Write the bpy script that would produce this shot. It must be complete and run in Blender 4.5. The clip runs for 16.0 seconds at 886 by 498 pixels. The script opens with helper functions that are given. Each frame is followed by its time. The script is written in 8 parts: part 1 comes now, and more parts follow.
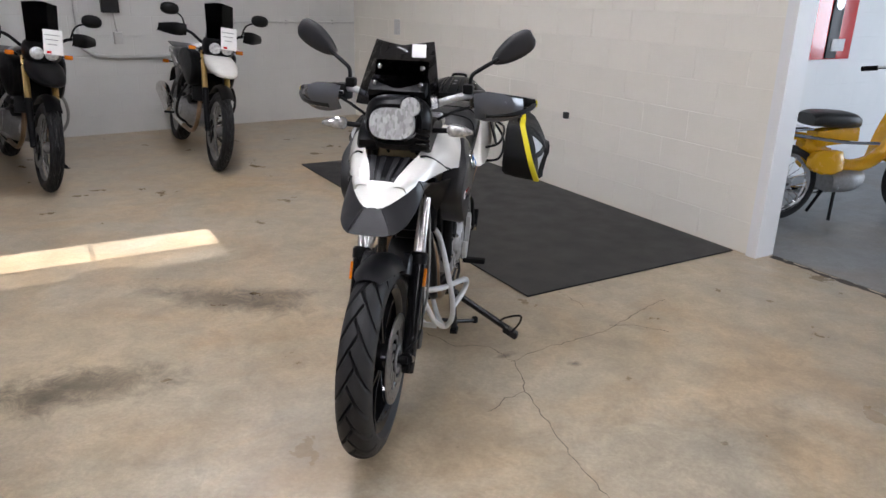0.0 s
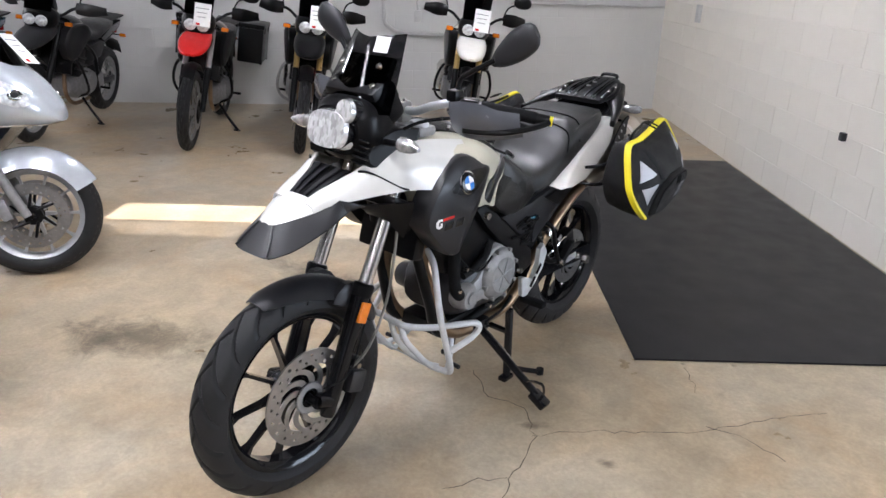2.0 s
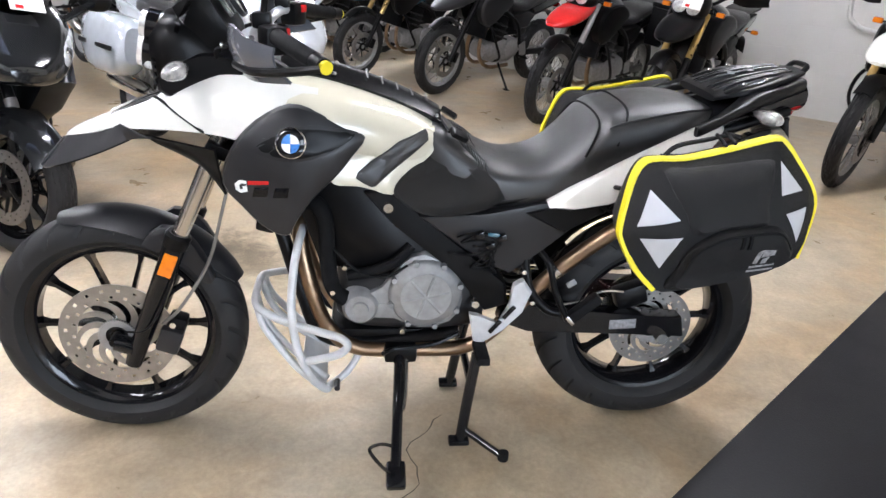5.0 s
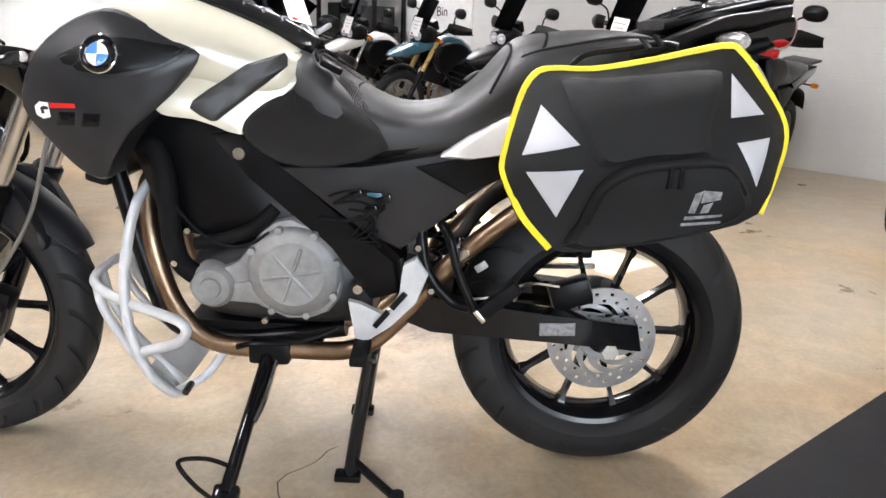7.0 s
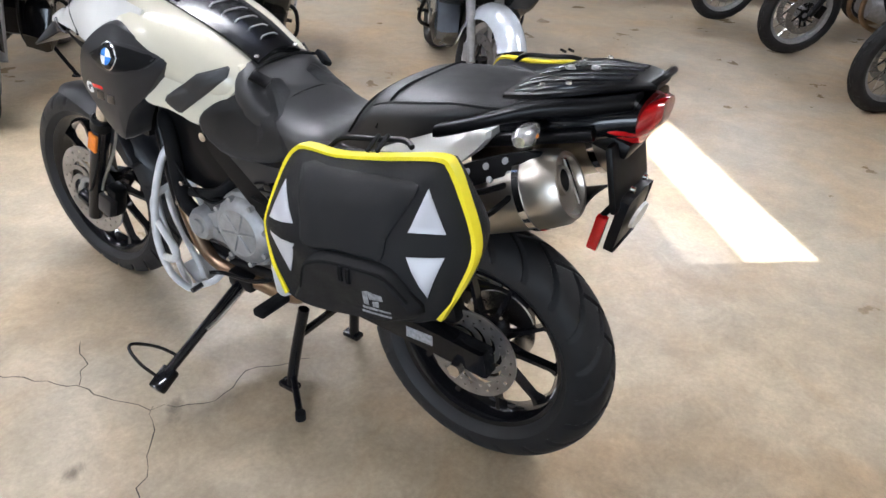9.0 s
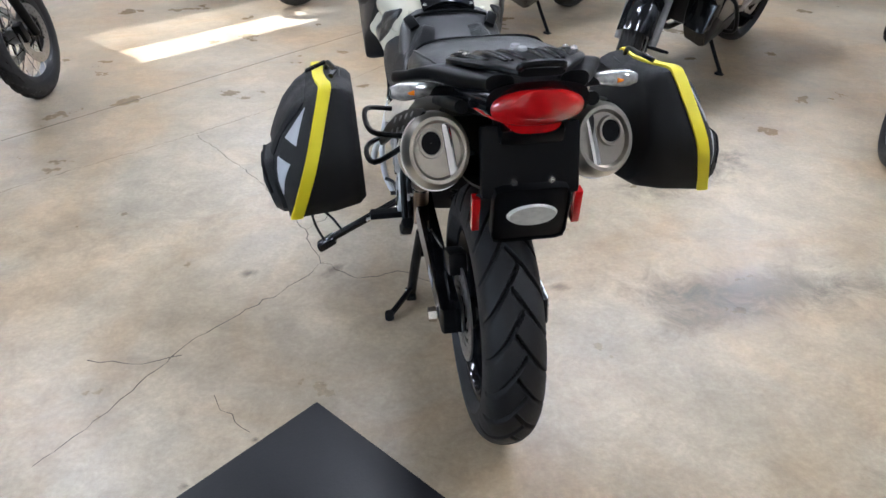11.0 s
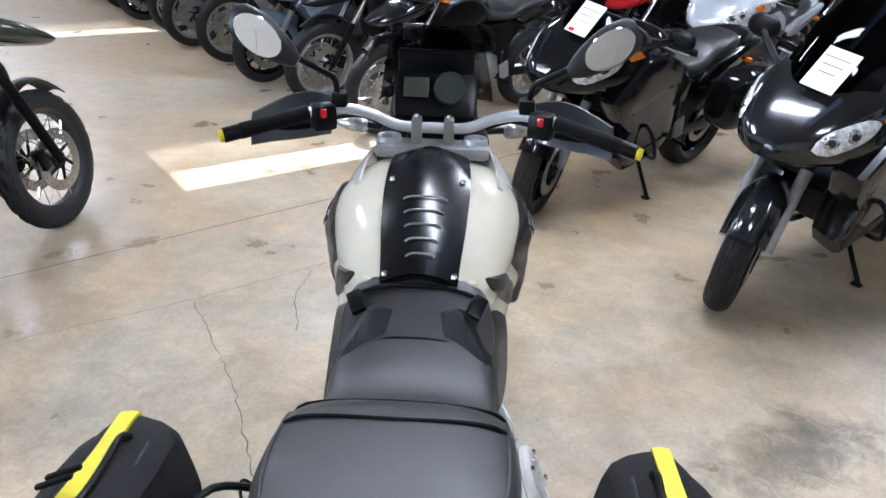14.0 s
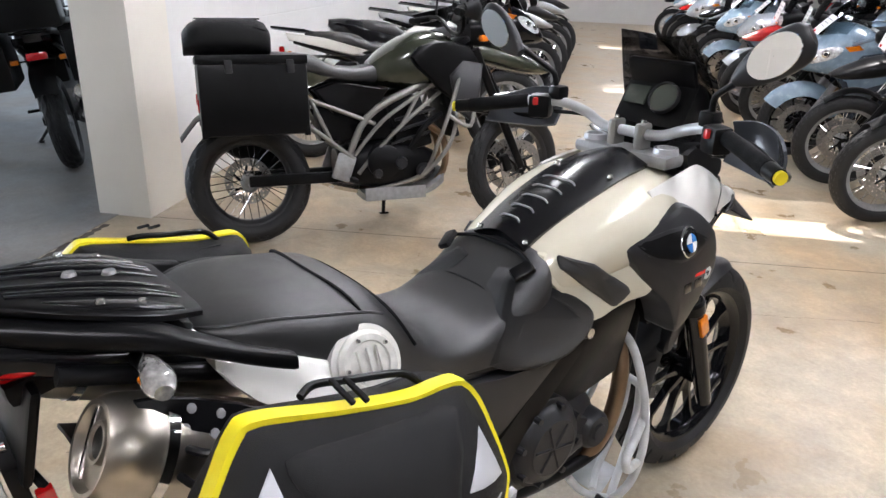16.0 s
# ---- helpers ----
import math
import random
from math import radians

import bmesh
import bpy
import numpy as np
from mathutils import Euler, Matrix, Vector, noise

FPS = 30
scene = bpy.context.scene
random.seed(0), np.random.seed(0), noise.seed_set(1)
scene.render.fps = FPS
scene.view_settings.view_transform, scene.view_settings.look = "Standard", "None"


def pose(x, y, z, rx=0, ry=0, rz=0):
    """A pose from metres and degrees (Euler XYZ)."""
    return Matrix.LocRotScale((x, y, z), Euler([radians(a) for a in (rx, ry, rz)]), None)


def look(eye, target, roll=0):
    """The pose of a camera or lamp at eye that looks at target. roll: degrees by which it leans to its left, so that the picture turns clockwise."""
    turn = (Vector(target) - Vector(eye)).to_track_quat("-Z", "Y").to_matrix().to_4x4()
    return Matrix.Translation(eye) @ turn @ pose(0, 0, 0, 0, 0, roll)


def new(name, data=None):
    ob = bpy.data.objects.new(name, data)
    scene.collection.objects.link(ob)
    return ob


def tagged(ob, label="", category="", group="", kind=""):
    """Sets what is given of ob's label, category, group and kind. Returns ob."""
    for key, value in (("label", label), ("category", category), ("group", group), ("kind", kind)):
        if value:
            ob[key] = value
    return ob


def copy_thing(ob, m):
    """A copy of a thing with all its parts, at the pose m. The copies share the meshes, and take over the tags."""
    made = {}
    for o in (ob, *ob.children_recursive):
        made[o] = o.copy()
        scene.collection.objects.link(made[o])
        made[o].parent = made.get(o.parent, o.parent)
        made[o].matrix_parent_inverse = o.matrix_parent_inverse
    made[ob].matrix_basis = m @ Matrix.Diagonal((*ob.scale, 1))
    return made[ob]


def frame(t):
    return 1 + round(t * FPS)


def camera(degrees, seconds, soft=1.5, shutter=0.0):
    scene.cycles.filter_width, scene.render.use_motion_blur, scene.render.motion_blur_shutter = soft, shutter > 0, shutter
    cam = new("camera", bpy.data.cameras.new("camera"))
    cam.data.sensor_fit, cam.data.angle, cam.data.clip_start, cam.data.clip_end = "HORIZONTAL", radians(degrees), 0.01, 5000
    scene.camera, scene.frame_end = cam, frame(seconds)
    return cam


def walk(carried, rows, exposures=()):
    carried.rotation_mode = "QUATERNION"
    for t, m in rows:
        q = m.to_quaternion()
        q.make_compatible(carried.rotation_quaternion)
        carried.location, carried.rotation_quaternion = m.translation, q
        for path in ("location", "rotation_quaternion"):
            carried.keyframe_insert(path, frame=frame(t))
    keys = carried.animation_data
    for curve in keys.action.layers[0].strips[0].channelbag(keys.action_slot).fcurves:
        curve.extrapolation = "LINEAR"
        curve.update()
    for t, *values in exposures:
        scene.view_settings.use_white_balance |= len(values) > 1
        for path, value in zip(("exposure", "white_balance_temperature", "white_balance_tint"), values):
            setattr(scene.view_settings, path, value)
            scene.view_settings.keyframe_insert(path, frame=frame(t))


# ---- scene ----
cam = camera(63.1, 16.0)
PATH = [
    (0, (0.55, -2.808, 1.471), (0.252, -0.945, 0.807), 1.3),
    (0.5, (0.779, -2.611, 1.495), (0.29, -0.8, 0.801), 1.4),
    (1, (1.101, -2.417, 1.476), (0.271, -0.741, 0.767), 1.3),
    (1.5, (1.348, -2.19, 1.499), (0.285, -0.658, 0.776), 1.4),
    (2, (1.493, -1.854, 1.499), (0.306, -0.42, 0.768), 1.5),
    (2.5, (1.67, -1.499, 1.483), (0.343, -0.215, 0.714), 1.7),
    (3, (1.81, -1.193, 1.487), (0.247, -0.243, 0.678), 1.7),
    (3.5, (1.867, -0.861, 1.497), (0.238, -0.098, 0.622), 2.0),
    (5.8, (1.705, 0.081, 1.086), (-0.176, 0.1, 0.406), 2.5),
    (6, (1.619, 0.08, 1.015), (-0.271, 0.102, 0.361), 2.4),
    (6.5, (1.502, 0.155, 0.924), (-0.413, 0.163, 0.349), 2.5),
    (7, (1.544, 0.396, 0.954), (-0.378, 0.386, 0.401), 2.6),
    (7.5, (1.569, 0.639, 1.077), (-0.286, 0.383, 0.374), 2.7),
    (8, (1.468, 0.892, 1.212), (-0.291, 0.483, 0.354), 2.9),
    (8.5, (1.363, 1.113, 1.325), (-0.299, 0.483, 0.408), 2.9),
    (9, (1.279, 1.395, 1.43), (-0.195, 0.494, 0.422), 3.4),
    (9.5, (1.099, 1.691, 1.475), (-0.061, 0.424, 0.451), 2.9),
    (9.7, (1.002, 1.759, 1.488), (-0.029, 0.412, 0.428), 2.4),
    (11.8, (0.07, 2.278, 1.427), (0.046, 0.556, 0.41), 1.9),
    (12, (0.042, 2.176, 1.438), (0.028, 0.443, 0.44), 2.0),
    (12.5, (0.015, 1.946, 1.505), (0.003, 0.2, 0.53), 2.5),
    (13, (-0.048, 1.73, 1.567), (-0.068, -0.015, 0.59), 3.0),
    (13.5, (-0.069, 1.529, 1.595), (-0.054, -0.216, 0.619), 3.3),
    (14, (-0.066, 1.306, 1.59), (-0.024, -0.487, 0.706), 3.4),
    (14.5, (-0.188, 1.223, 1.55), (-0.049, -0.618, 0.781), 3.2),
    (15, (-0.487, 1.229, 1.532), (0.195, -0.499, 0.791), 2.3),
    (15.5, (-0.729, 1.198, 1.479), (0.325, -0.332, 0.738), 2.4),
    (16, (-0.99, 1.11, 1.468), (0.422, -0.091, 0.719), 2.0),
]
walk(cam, [(t, look(eye, target, roll)) for t, eye, target, roll in PATH], [(0, 0.86, 6300, 13), (1, 1.10, 6250, 13), (2.5, 1.38, 6150, 13), (3.5, 1.56, 6200, 12), (6, 1.84, 6350, 12), (7.5, 1.89, 6600, 12), (8.5, 1.66, 6450, 12), (9.5, 1.45, 5800, 10), (12, 1.32, 5650, 9), (13, 1.34, 5550, 9), (14.5, 1.27, 5850, 10), (15.3, 1.35, 6250, 11), (16, 1.37, 6300, 12)])
from mathutils.bvhtree import BVHTree

# the building's own axes: along the door wall towards the far corner, and from it into the hall
U = Vector((-0.64, 0.768, 0)).normalized()
V = Vector((-0.768, -0.64, 0)).normalized()

# ---- world and light ----
world = bpy.data.worlds.new("sky")
scene.world = world
world.use_nodes = True
wn = world.node_tree
sky = wn.nodes.new("ShaderNodeTexSky")
sky.sky_type, sky.sun_disc = "NISHITA", False
SUN_DIR = (V * -0.02 - U * 0.42 + Vector((0, 0, 0.9))).normalized()
sky.sun_elevation = math.asin(SUN_DIR.z)
sky.sun_rotation = math.atan2(SUN_DIR.x, SUN_DIR.y)
wn.links.new(sky.outputs[0], wn.nodes["Background"].inputs[0])
wn.nodes["Background"].inputs[1].default_value = 0.12
sun = new("sun", bpy.data.lights.new("sun", "SUN"))
sun.data.energy, sun.data.angle, sun.data.color = 5.0, radians(0.5), (1, 0.95, 0.88)
sun.matrix_world = look(SUN_DIR * 30, (0, 0, 0))


# ---- mesh helpers ----
def box(size, at=(0, 0, 0), rot=(0, 0, 0), bevel=0.0, bm=None):
    bm = bm or bmesh.new()
    m = pose(*at, *rot) @ Matrix.Diagonal((*size, 1))
    got = bmesh.ops.create_cube(bm, size=1, matrix=m)
    if bevel:
        edges = list({e for v in got["verts"] for e in v.link_edges})
        bmesh.ops.bevel(bm, geom=edges, offset=bevel, segments=2, affect="EDGES", profile=0.6)
    return bm


def ring(bm, pts):
    return [bm.verts.new(p) for p in pts]


def bridge(bm, a, b):
    n = len(a)
    for i in range(n):
        bm.faces.new((a[i], a[(i + 1) % n], b[(i + 1) % n], b[i]))


def frame_of(d):
    d = Vector(d).normalized()
    a = Vector((0, 0, 1)) if abs(d.z) < 0.9 else Vector((1, 0, 0))
    s = d.cross(a).normalized()
    return d, s, s.cross(d).normalized()


def rod(p, q, r, r2=None, seg=14, bm=None):
    """A round bar from p to q."""
    bm = bm or bmesh.new()
    p, q = Vector(p), Vector(q)
    _, s, u = frame_of(q - p)
    r2 = r if r2 is None else r2
    ends = []
    for c, k in ((p, r), (q, r2)):
        ends.append(ring(bm, [c + (s * math.cos(a) + u * math.sin(a)) * k for a in (2 * math.pi * i / seg for i in range(seg))]))
    bridge(bm, *ends)
    bm.faces.new(ends[0][::-1])
    bm.faces.new(ends[1])
    return bm


def smooth_line(pts, n=6):
    """Catmull-Rom through the points."""
    pts = [Vector(p) for p in pts]
    out = []
    for i in range(len(pts) - 1):
        a, b, c, d = pts[max(i - 1, 0)], pts[i], pts[i + 1], pts[min(i + 2, len(pts) - 1)]
        for k in range(n):
            t = k / n
            out.append(0.5 * (2 * b + (c - a) * t + (2 * a - 5 * b + 4 * c - d) * t * t + (3 * b - a - 3 * c + d) * t**3))
    return out + [pts[-1]]


def tube(pts, r, seg=10, n=6, bm=None, close=False, radii=None):
    """A bent round tube through the points."""
    bm = bm or bmesh.new()
    line = smooth_line(pts, n) if n > 1 else [Vector(p) for p in pts]
    rings, up = [], None
    for i, p in enumerate(line):
        d = (line[min(i + 1, len(line) - 1)] - line[max(i - 1, 0)]).normalized()
        if up is None:
            up = frame_of(d)[2]
        up = (up - d * up.dot(d)).normalized()
        s = d.cross(up)
        k = r if radii is None else radii[0] + (radii[1] - radii[0]) * i / (len(line) - 1)
        rings.append(ring(bm, [p + (s * math.cos(a) + up * math.sin(a)) * k for a in (2 * math.pi * j / seg for j in range(seg))]))
    for a, b in zip(rings, rings[1:]):
        bridge(bm, a, b)
    bm.faces.new(rings[0][::-1])
    bm.faces.new(rings[-1])
    return bm


def lathe(profile, seg=48, at=(0, 0, 0), axis="x", bm=None, closed=True, groove=None):
    """Turns (along, radius) pairs round an axis through at."""
    bm = bm or bmesh.new()
    at, rings = Vector(at), []
    for i in range(seg):
        a = 2 * math.pi * i / seg
        row = []
        for k, (h, r) in enumerate(profile):
            if groove:
                r = groove(a, h, r)
            c, s = r * math.cos(a), r * math.sin(a)
            p = {"x": (h, c, s), "y": (c, h, s), "z": (c, s, h)}[axis]
            row.append(bm.verts.new(at + Vector(p)))
        rings.append(row)
    n = len(profile)
    for i in range(seg):
        a, b = rings[i], rings[(i + 1) % seg]
        for k in range(n if closed else n - 1):
            bm.faces.new((a[k], b[k], b[(k + 1) % n], a[(k + 1) % n]))
    return bm


def loft(sections, seg=20, bm=None, cap=True):
    """A body through upright sections: (y, x centre, half width, z low, z high, roundness)."""
    bm = bm or bmesh.new()
    rings = []
    for y, xc, hw, z0, z1, n in sections:
        zc, hh, row = (z0 + z1) / 2, (z1 - z0) / 2, []
        for i in range(seg):
            a = 2 * math.pi * (i + 0.5) / seg
            c, s = math.cos(a), math.sin(a)
            row.append((xc + hw * math.copysign(abs(c) ** (2 / n), c), y, zc + hh * math.copysign(abs(s) ** (2 / n), s)))
        rings.append(ring(bm, row))
    for a, b in zip(rings, rings[1:]):
        bridge(bm, a, b)
    if cap:
        bm.faces.new(rings[0][::-1])
        bm.faces.new(rings[-1])
    return bm


def between(rows, n=3):
    """More sections between the given ones, on smooth lines."""
    vec = [np.array(r, float) for r in rows]
    out = []
    for i in range(len(vec) - 1):
        a, b, c, d = vec[max(i - 1, 0)], vec[i], vec[i + 1], vec[min(i + 2, len(vec) - 1)]
        for k in range(n):
            t = k / n
            out.append(0.5 * (2 * b + (c - a) * t + (2 * a - 5 * b + 4 * c - d) * t * t + (3 * b - a - 3 * c + d) * t**3))
    return out + [vec[-1]]


def boss(outline, levels, ky=0.0, kz=0.0, side=1, bm=None, smooth=0):
    """A plate in the side plane: outline of (y, z); levels of (x, scale) and, if it has one, its own lean. ky, kz lean it."""
    bm = bm or bmesh.new()
    if smooth:
        loop = [Vector((0, y, z)) for y, z in outline]
        pts = smooth_line([loop[-1]] + loop + loop[:2], smooth)[smooth:-smooth - 1]
        outline = [(p.y, p.z) for p in pts]
    cy, cz = (sum(p[i] for p in outline) / len(outline) for i in (0, 1))
    rings = []
    for x, k, *own in levels:
        lz = own[0] if own else kz
        rings.append(ring(bm, [(side * (x + ky * (y - cy) * k + lz * (z - cz) * k), cy + (y - cy) * k, cz + (z - cz) * k) for y, z in outline]))
    for a, b in zip(rings, rings[1:]):
        bridge(bm, a, b)
    bm.faces.new(rings[0][::-1])
    bm.faces.new(rings[-1])
    return bm


def shell(rail_a, rail_b, thick=0.004, across=6, bulge=0.0, toward=(1, 0, 0), n=5, bm=None):
    """A curved sheet between two rails, swelling by bulge."""
    bm = bm or bmesh.new()
    a, b = smooth_line(rail_a, n), smooth_line(rail_b, n)
    m, toward = min(len(a), len(b)), Vector(toward)
    grid = []
    for i in range(m):
        row = []
        for j in range(across + 1):
            t = j / across
            row.append(bm.verts.new(a[i].lerp(b[i], t) + toward * bulge * math.sin(math.pi * t)))
        grid.append(row)
    faces = [bm.faces.new((grid[i][j], grid[i + 1][j], grid[i + 1][j + 1], grid[i][j + 1])) for i in range(m - 1) for j in range(across)]
    bmesh.ops.recalc_face_normals(bm, faces=faces)
    if thick:
        bmesh.ops.solidify(bm, geom=faces, thickness=thick)
    return bm


def skin(*obs):
    """The outer faces of some objects as one tree to lay things on."""
    verts, polys = [], []
    for ob in obs:
        base = len(verts)
        verts += [ob.matrix_basis @ v.co for v in ob.data.vertices]
        polys += [[base + i for i in f.vertices] for f in ob.data.polygons]
    return BVHTree.FromPolygons(verts, polys)


def drape(tree, outline, thick, side=1, rings=5, smooth=0, edge=0.5, sink=0.004, cut=4):
    """A pad of that thickness lying on a skin, cut to an outline of (y, z) and seen from the side."""
    bm = bmesh.new()
    loop = [Vector((0, y, z)) for y, z in outline]
    if smooth:
        pts = smooth_line([loop[-1]] + loop + loop[:2], smooth)[smooth:-smooth - 1]
    else:
        pts = [a.lerp(b, k / cut) for a, b in zip(loop, loop[1:] + loop[:1]) for k in range(cut)]
    c = sum(pts, Vector()) / len(pts)

    def drop(p, up):
        hit = tree.ray_cast(Vector((side * 0.9, p.y, p.z)), Vector((-side, 0, 0)))
        x = hit[0].x if hit[0] else drop.last
        drop.last = x
        return (x + side * up, p.y, p.z)

    drop.last = side * 0.2
    rows = [ring(bm, [drop(p, -sink) for p in pts])]
    for k in range(rings):
        f = 1 - k / rings * 0.92
        up = thick * (edge if k == 0 else 1)
        f = f if k != 1 else 1 - 0.12
        rows.append(ring(bm, [drop(c + (p - c) * f, up) for p in pts]))
    for a, b in zip(rows, rows[1:]):
        bridge(bm, a, b)
    bm.faces.new(rows[-1])
    return bm


def mirrored(bm):
    """A copy of a bmesh on the other side of x = 0."""
    other = bm.copy()
    bmesh.ops.scale(other, vec=(-1, 1, 1), verts=other.verts)
    bmesh.ops.reverse_faces(other, faces=other.faces)
    return other


def part(name, bm, material, parent=None, label="", flat=False, sharp=38):
    """One mesh object, under a thing or a part."""
    me = bpy.data.meshes.new(name)
    bmesh.ops.recalc_face_normals(bm, faces=bm.faces)
    if not flat:
        lim = radians(sharp)
        for f in bm.faces:
            f.smooth = True
        for e in bm.edges:
            e.smooth = len(e.link_faces) == 2 and e.calc_face_angle(0) < lim
    bm.to_mesh(me)
    bm.free()
    me.materials.append(material)
    ob = new(name, me)
    if parent is not None:
        ob.parent = parent
    if label:
        ob["label"] = label
    return ob


def both(name, bm, material, parent, label=""):
    """The part and its mirror image."""
    other = mirrored(bm)
    return part(name, bm, material, parent, label), part(name, other, material, parent, label)


def thing(name, label, category, m=None, group="", kind=""):
    ob = new(name)
    if m is not None:
        ob.matrix_basis = m
    return tagged(ob, label, category, group, kind)


# ---- materials ----
def mat(name, color, rough=0.5, metal=0.0, vary=0.12, scale=18.0, bump=0.0, fine=220.0, coat=0.0, spec=0.5, ribs=0.0):
    """A surface with mottling at a coarse scale and relief at a fine one."""
    m = bpy.data.materials.new(name)
    m.use_nodes = True
    nt = m.node_tree
    b = nt.nodes["Principled BSDF"]
    co = nt.nodes.new("ShaderNodeTexCoord")
    n1 = nt.nodes.new("ShaderNodeTexNoise")
    n1.inputs["Scale"].default_value, n1.inputs["Detail"].default_value = scale, 5
    nt.links.new(co.outputs["Object"], n1.inputs["Vector"])
    ramp = nt.nodes.new("ShaderNodeMapRange")
    ramp.inputs[1].default_value, ramp.inputs[2].default_value = 0.3, 0.7
    ramp.inputs[3].default_value, ramp.inputs[4].default_value = 1 - vary, 1 + vary
    nt.links.new(n1.outputs[0], ramp.inputs[0])
    mul = nt.nodes.new("ShaderNodeVectorMath")
    mul.operation = "SCALE"
    mul.inputs[0].default_value = color
    nt.links.new(ramp.outputs[0], mul.inputs["Scale"])
    nt.links.new(mul.outputs[0], b.inputs["Base Color"])
    b.inputs["Metallic"].default_value = metal
    b.inputs["Coat Weight"].default_value = coat
    b.inputs["Coat Roughness"].default_value = 0.05
    b.inputs["Specular IOR Level"].default_value = spec
    r = nt.nodes.new("ShaderNodeMapRange")
    r.inputs[1].default_value, r.inputs[2].default_value = 0.3, 0.7
    r.inputs[3].default_value, r.inputs[4].default_value = max(rough * 0.85, 0.02), min(rough * 1.15, 1)
    nt.links.new(n1.outputs[0], r.inputs[0])
    nt.links.new(r.outputs[0], b.inputs["Roughness"])
    if bump:
        n2 = nt.nodes.new("ShaderNodeTexNoise")
        n2.inputs["Scale"].default_value, n2.inputs["Detail"].default_value = fine, 3
        nt.links.new(co.outputs["Object"], n2.inputs["Vector"])
        bp = nt.nodes.new("ShaderNodeBump")
        bp.inputs["Strength"].default_value, bp.inputs["Distance"].default_value = bump, 0.002
        nt.links.new(n2.outputs[0], bp.inputs["Height"])
        nt.links.new(bp.outputs[0], b.inputs["Normal"])
        if ribs:
            w = nt.nodes.new("ShaderNodeTexWave")
            w.bands_direction = "DIAGONAL"
            w.inputs["Scale"].default_value = ribs / 20
            nt.links.new(co.outputs["Object"], w.inputs["Vector"])
            b2 = nt.nodes.new("ShaderNodeBump")
            b2.inputs["Strength"].default_value, b2.inputs["Distance"].default_value = 0.8, 0.002
            nt.links.new(w.outputs["Fac"], b2.inputs["Height"])
            nt.links.new(bp.outputs[0], b2.inputs["Normal"])
            nt.links.new(b2.outputs[0], b.inputs["Normal"])
    return m


def glass(name, color, rough=0.02, mix=0.9):
    """Thin tinted plastic or glass: see-through with gloss."""
    m = bpy.data.materials.new(name)
    m.use_nodes = True
    nt = m.node_tree
    nt.nodes.remove(nt.nodes["Principled BSDF"])
    tr = nt.nodes.new("ShaderNodeBsdfTransparent")
    tr.inputs[0].default_value = (*color, 1)
    gl = nt.nodes.new("ShaderNodeBsdfGlossy")
    gl.inputs["Roughness"].default_value = rough
    fr = nt.nodes.new("ShaderNodeFresnel")
    fr.inputs[0].default_value = 1.32
    mx = nt.nodes.new("ShaderNodeMixShader")
    nt.links.new(fr.outputs[0], mx.inputs[0])
    nt.links.new(tr.outputs[0], mx.inputs[1])
    nt.links.new(gl.outputs[0], mx.inputs[2])
    nt.links.new(mx.outputs[0], nt.nodes["Material Output"].inputs[0])
    return m


